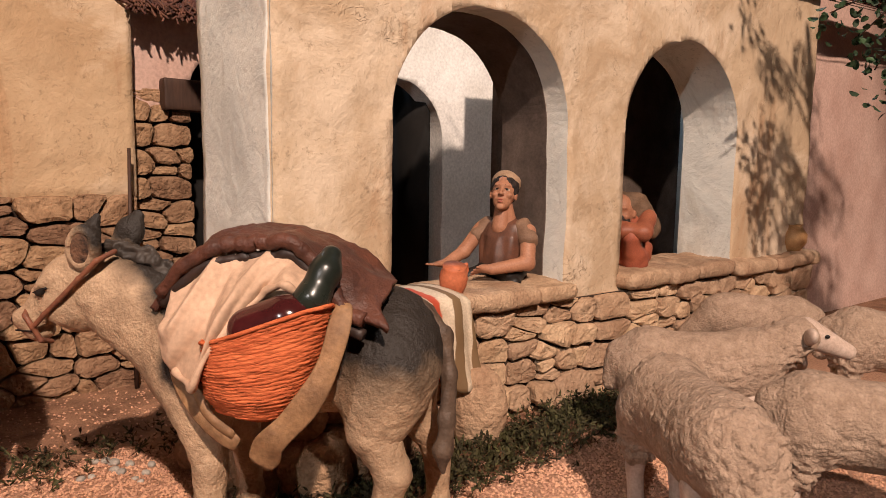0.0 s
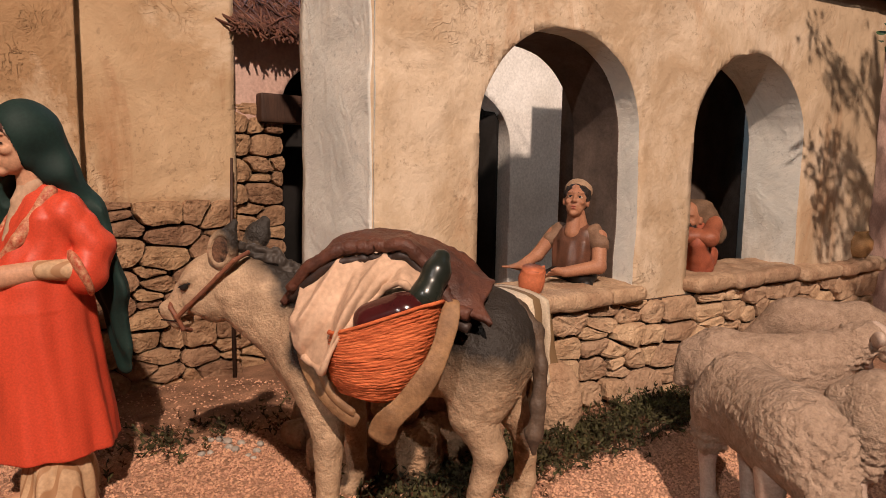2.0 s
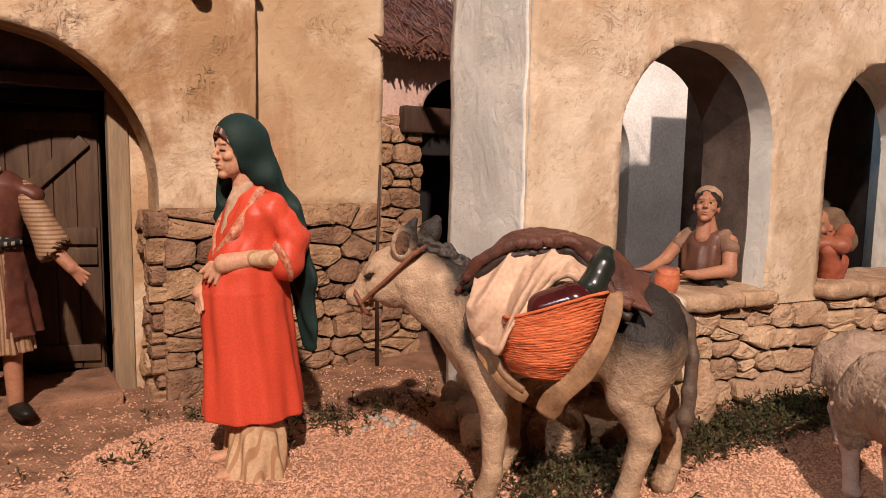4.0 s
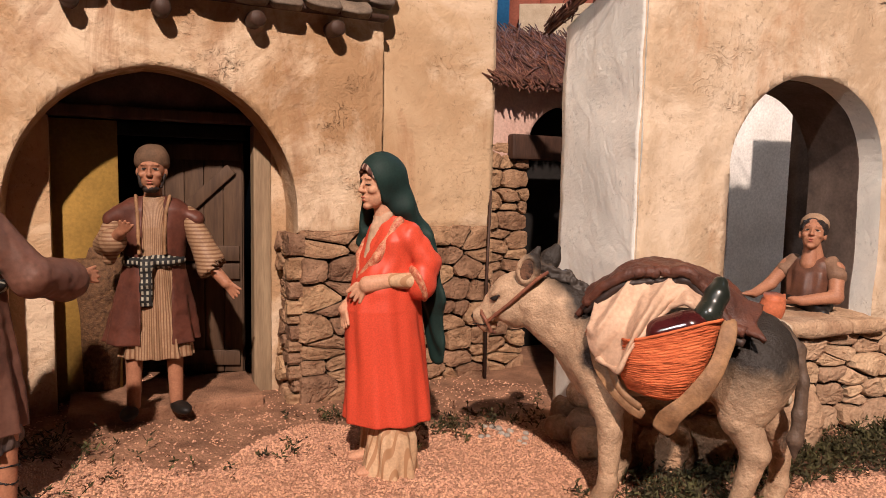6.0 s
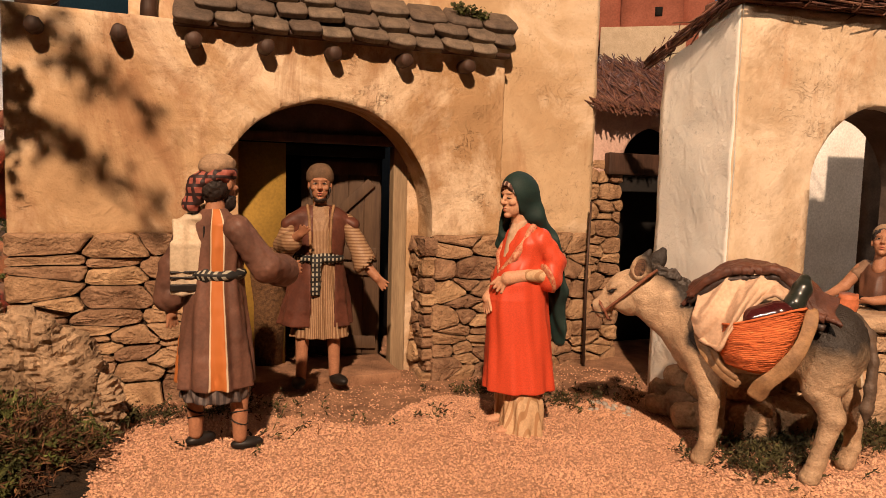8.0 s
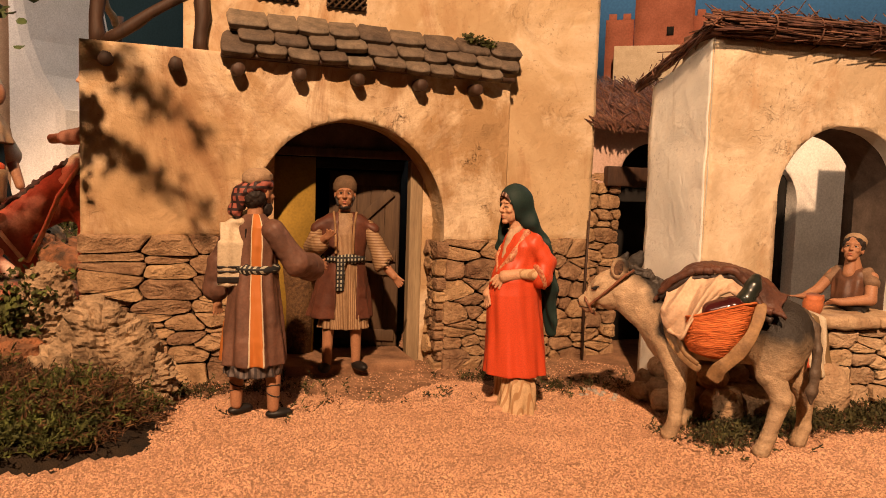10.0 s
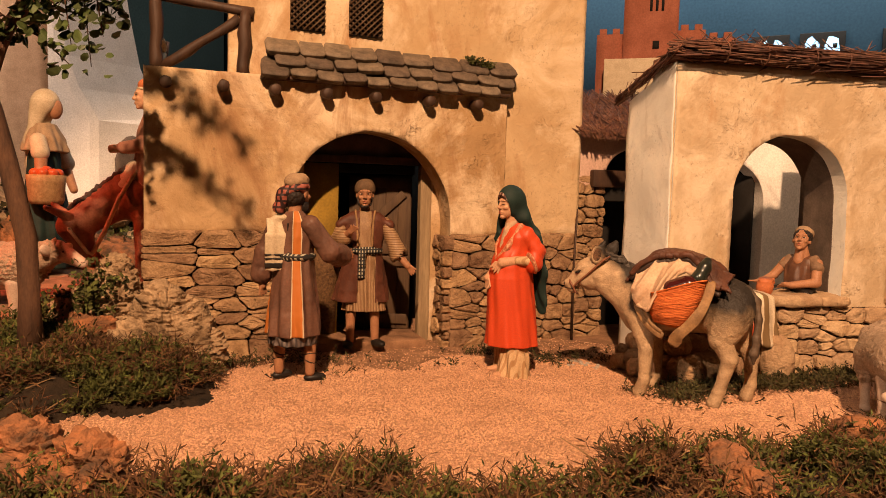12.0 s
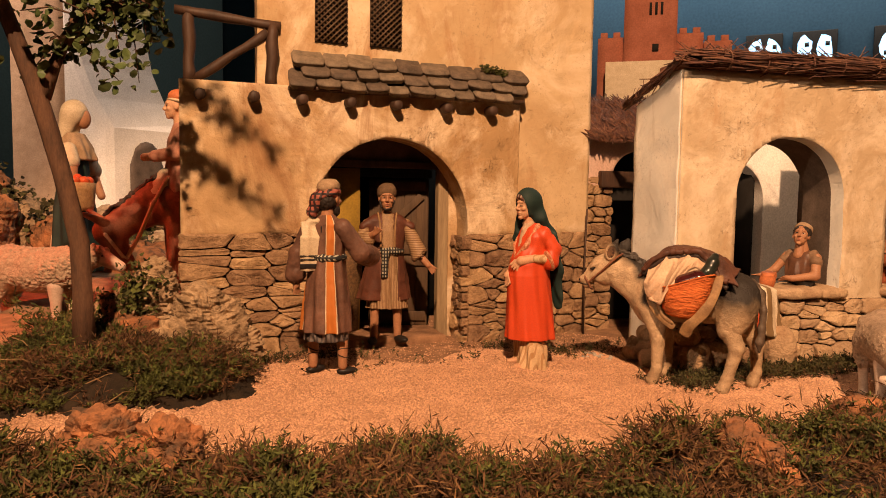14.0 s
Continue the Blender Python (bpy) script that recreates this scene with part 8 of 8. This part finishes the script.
sculpt("rider_figurine", [
    (SKIN, 0.0014, 0.003, face(hc) + [C((0.04, 0.012, 0.17), (0.06, 0.006, 0.168), 0.007, 0.006), C((0.04, -0.014, 0.17), (0.06, -0.006, 0.166), 0.007, 0.006)]),
    (BEARD, 0.0008, 0.001, eyes(hc) + brows(hc)),
    (TERRACOTTA, 0.0016, 0.004, [E((-0.001, 0, 0.280), (0.0195, 0.0175, 0.014))]),
    (LINEN, 0.0016, 0.003, [E((0.000, 0, 0.271), (0.0208, 0.0182, 0.0055), (0, -10, 0)), C((0.02, 0, 0.13), (0.03, 0, 0.10), 0.02, 0.03)]),
    (mat("dusty_pink_cloth", (0.5, 0.24, 0.17), (0.42, 0.18, 0.12), 0.6), 0.0018, 0.005, [LF([(0.09, 0, 0, 0.034, 0.040), (0.15, 0, 0, 0.024, 0.030), (0.20, 0, 0, 0.020, 0.030), (0.232, -0.002, 0, 0.011, 0.016)], 7, (0.05, 0.01)), C((0, 0.028, 0.212), (0.010, 0.036, 0.175), 0.012, 0.012), C((0.010, 0.036, 0.175), (0.042, 0.014, 0.170), 0.012, 0.010), C((0, -0.028, 0.212), (0.010, -0.036, 0.175), 0.012, 0.012), C((0.010, -0.036, 0.175), (0.042, -0.014, 0.170), 0.012, 0.010)], wrinkle(80, 0.001, 83)),
], RD @ pose(0.040, 0, 0.075, 0, 0, 0) @ Matrix.Scale(0.92, 4), "painted clay rider in pink tunic and red cap on a donkey", "figurine")

chapel = thing("chapel", "whitewashed chapel with a sloping buttress and arched recess", "house", pose(-2.005, 0.995, 0.0, 0, 0, 49))
part("wall", arch_wall(-0.30, -0.15, -0.05, 1.6, 0.10, seed=90, step=0.04), CREAM, chapel, at=pose(0, -0.02, 0))
part("tall_wall", arch_wall(-0.149, 0.06, -0.05, 1.6, 0.2, seed=91, step=0.03), WHITEWASH, chapel, at=pose(0, 0.37, 0))
bm = bmesh.new()
ring = []
for z, u, w in ((-0.05, -0.02, 0.0), (0.50, -0.02, 0.0), (0.53, -0.035, 0.05), (0.60, -0.075, 0.10), (0.70, -0.11, 0.14), (0.86, -0.135, 0.17), (1.05, -0.148, 0.20)):
    # left edge, rounded front corner, receding right edge
    ring.append([bm.verts.new((-0.149, -0.028, z)), bm.verts.new((u - 0.012, -0.030, z)), bm.verts.new((u + 0.014, -0.024, z)), bm.verts.new((0.26 - w, 0.13 - w * 0.2, z)), bm.verts.new((0.26 - w, 0.36, z)), bm.verts.new((-0.149, 0.36, z))])
for a, b in zip(ring, ring[1:]):
    for i in range(6):
        bm.faces.new((a[i], a[(i + 1) % 6], b[(i + 1) % 6], b[i]))
bm.faces.new(ring[-1])
bmesh.ops.recalc_face_normals(bm, faces=bm.faces[:])
part("buttress", bm, WHITEWASH, chapel, smooth=False)
# no hollow: a thin dark arched plate paints the recess's shade on the face
part("recess", arch_wall(0.05, 0.17, -0.05, 0.40, 0.006, seed=93, step=0.02, ztop=lambda c: c.z if c.z < 0.36 else 0.36 + 0.10 * math.sqrt(max(0, 1 - ((c.x - 0.11) / 0.061) ** 2)) * (c.z - 0.36) / 0.04), DARKWALL, chapel, at=pose(0.0, -0.030, 0) @ pose(0, 0, 0, 0, 0, 29.5))

# ---- far right: castle model, hall wall, screens ----
castle = thing("model_castle", "terracotta model castle with battlements on a pale wall", "castle", pose(-0.30, 1.74, 0.0, 0, 0, 10))


def battlement_tower(name, u0, u1, y0, y1, z0, z1, tooth=0.018, parent=None):
    t = part(name, arch_wall(u0, u1, z0, z1, y1 - y0, seed=int(u0 * 99) + 200, step=0.03), CASTLE, parent, at=pose(0, y0, 0))
    n_ = int((u1 - u0) / (tooth * 1.8))
    for i in range(n_):
        u = u0 + (i + 0.2) * (u1 - u0) / n_
        part("merlon", boxmesh((u, 0.0, z1), (u + (u1 - u0) / n_ * 0.55, 0.02, z1 + tooth), 0.001), CASTLE, t)
    return t


keep = battlement_tower("keep", -0.155, 0.015, 0, 0.16, 0.60, 1.05, parent=castle)
for i in range(3):
    # slits are black plates, their dark depth is only colour
    part("window_slit", boxmesh((-0.075 + i * 0.018, -0.003, 0.895), (-0.067 + i * 0.018, 0.003, 0.935), 0.0), VOID, keep)
part("window_slit", boxmesh((-0.062, -0.003, 0.775), (-0.042, 0.003, 0.80), 0.0), VOID, keep)
battlement_tower("curtain_wall", -0.24, -0.156, 0.02, 0.10, 0.60, 0.83, parent=castle)
battlement_tower("turret", 0.016, 0.10, 0.02, 0.10, 0.60, 0.835, parent=castle)
battlement_tower("turret", 0.101, 0.185, -0.01, 0.07, 0.60, 0.80, parent=castle)
part("pale_wall", boxmesh((-0.21, -0.06, 0.30), (0.02, -0.02, 0.735), 0.003, 0.001, 5), LINEN, castle)
part("bracket", boxmesh((-0.335, -0.9, 0.50), (-0.30, -0.86, 0.95), 0.002), CASTLE, castle)

hall = tagged(part("hall_wall", boxmesh((-6, 4.6, -0.1), (6, 4.7, 3.6), 0), BLUEWALL), "dark blue wall of the exhibition hall", "wall", kind="structure")
tagged(part("hall_side_wall", boxmesh((-4.9, -4, -0.1), (-4.8, 4.59, 3.6), 0), mat("dark_teal_wall", (0.05, 0.09, 0.09), (0.04, 0.075, 0.075), 0.9, 2, 60, 0.05, 0.002)), "dark teal side wall of the hall", "wall", kind="structure")
for x0, x1 in ((-0.10, 0.09), (0.14, 0.36), (0.53, 0.78)):
    sc_ = tagged(part("screen", boxmesh((x0 * 1.2 - 0.04, 4.57, 1.16), (x1 * 1.2 - 0.04, 4.597, 1.42), 0.004), BLACK), "dark wall screen showing glowing pale blue shapes", "screen", "screens on the hall wall")
    rr = random.Random(int(x0 * 100))
    for i in range(2):
        c = ((x0 + (x1 - x0) * (0.27 + 0.46 * i)) * 1.2 - 0.04, 4.567, 1.29)
        ring = [(c[0] + 0.052 * math.cos(g) * rr.uniform(0.75, 1.15), c[1], c[2] + 0.105 * math.sin(g) * rr.uniform(0.75, 1.15)) for g in np.linspace(0, 5.8, 12)]
        for hole in (-0.045, 0.04):
            part("dark_spot", boxmesh((c[0] + hole * 0.3 - 0.012, 4.562, c[2] + hole - 0.014), (c[0] + hole * 0.3 + 0.014, 4.5665, c[2] + hole + 0.014), 0.0), BLACK, sc_)
        part("bright_shape", (ring, [tuple(range(12))]), MATS.setdefault("screen_glow", glow("screen_glow", (0.22, 0.62, 1.0), 2.4)), sc_, smooth=False)
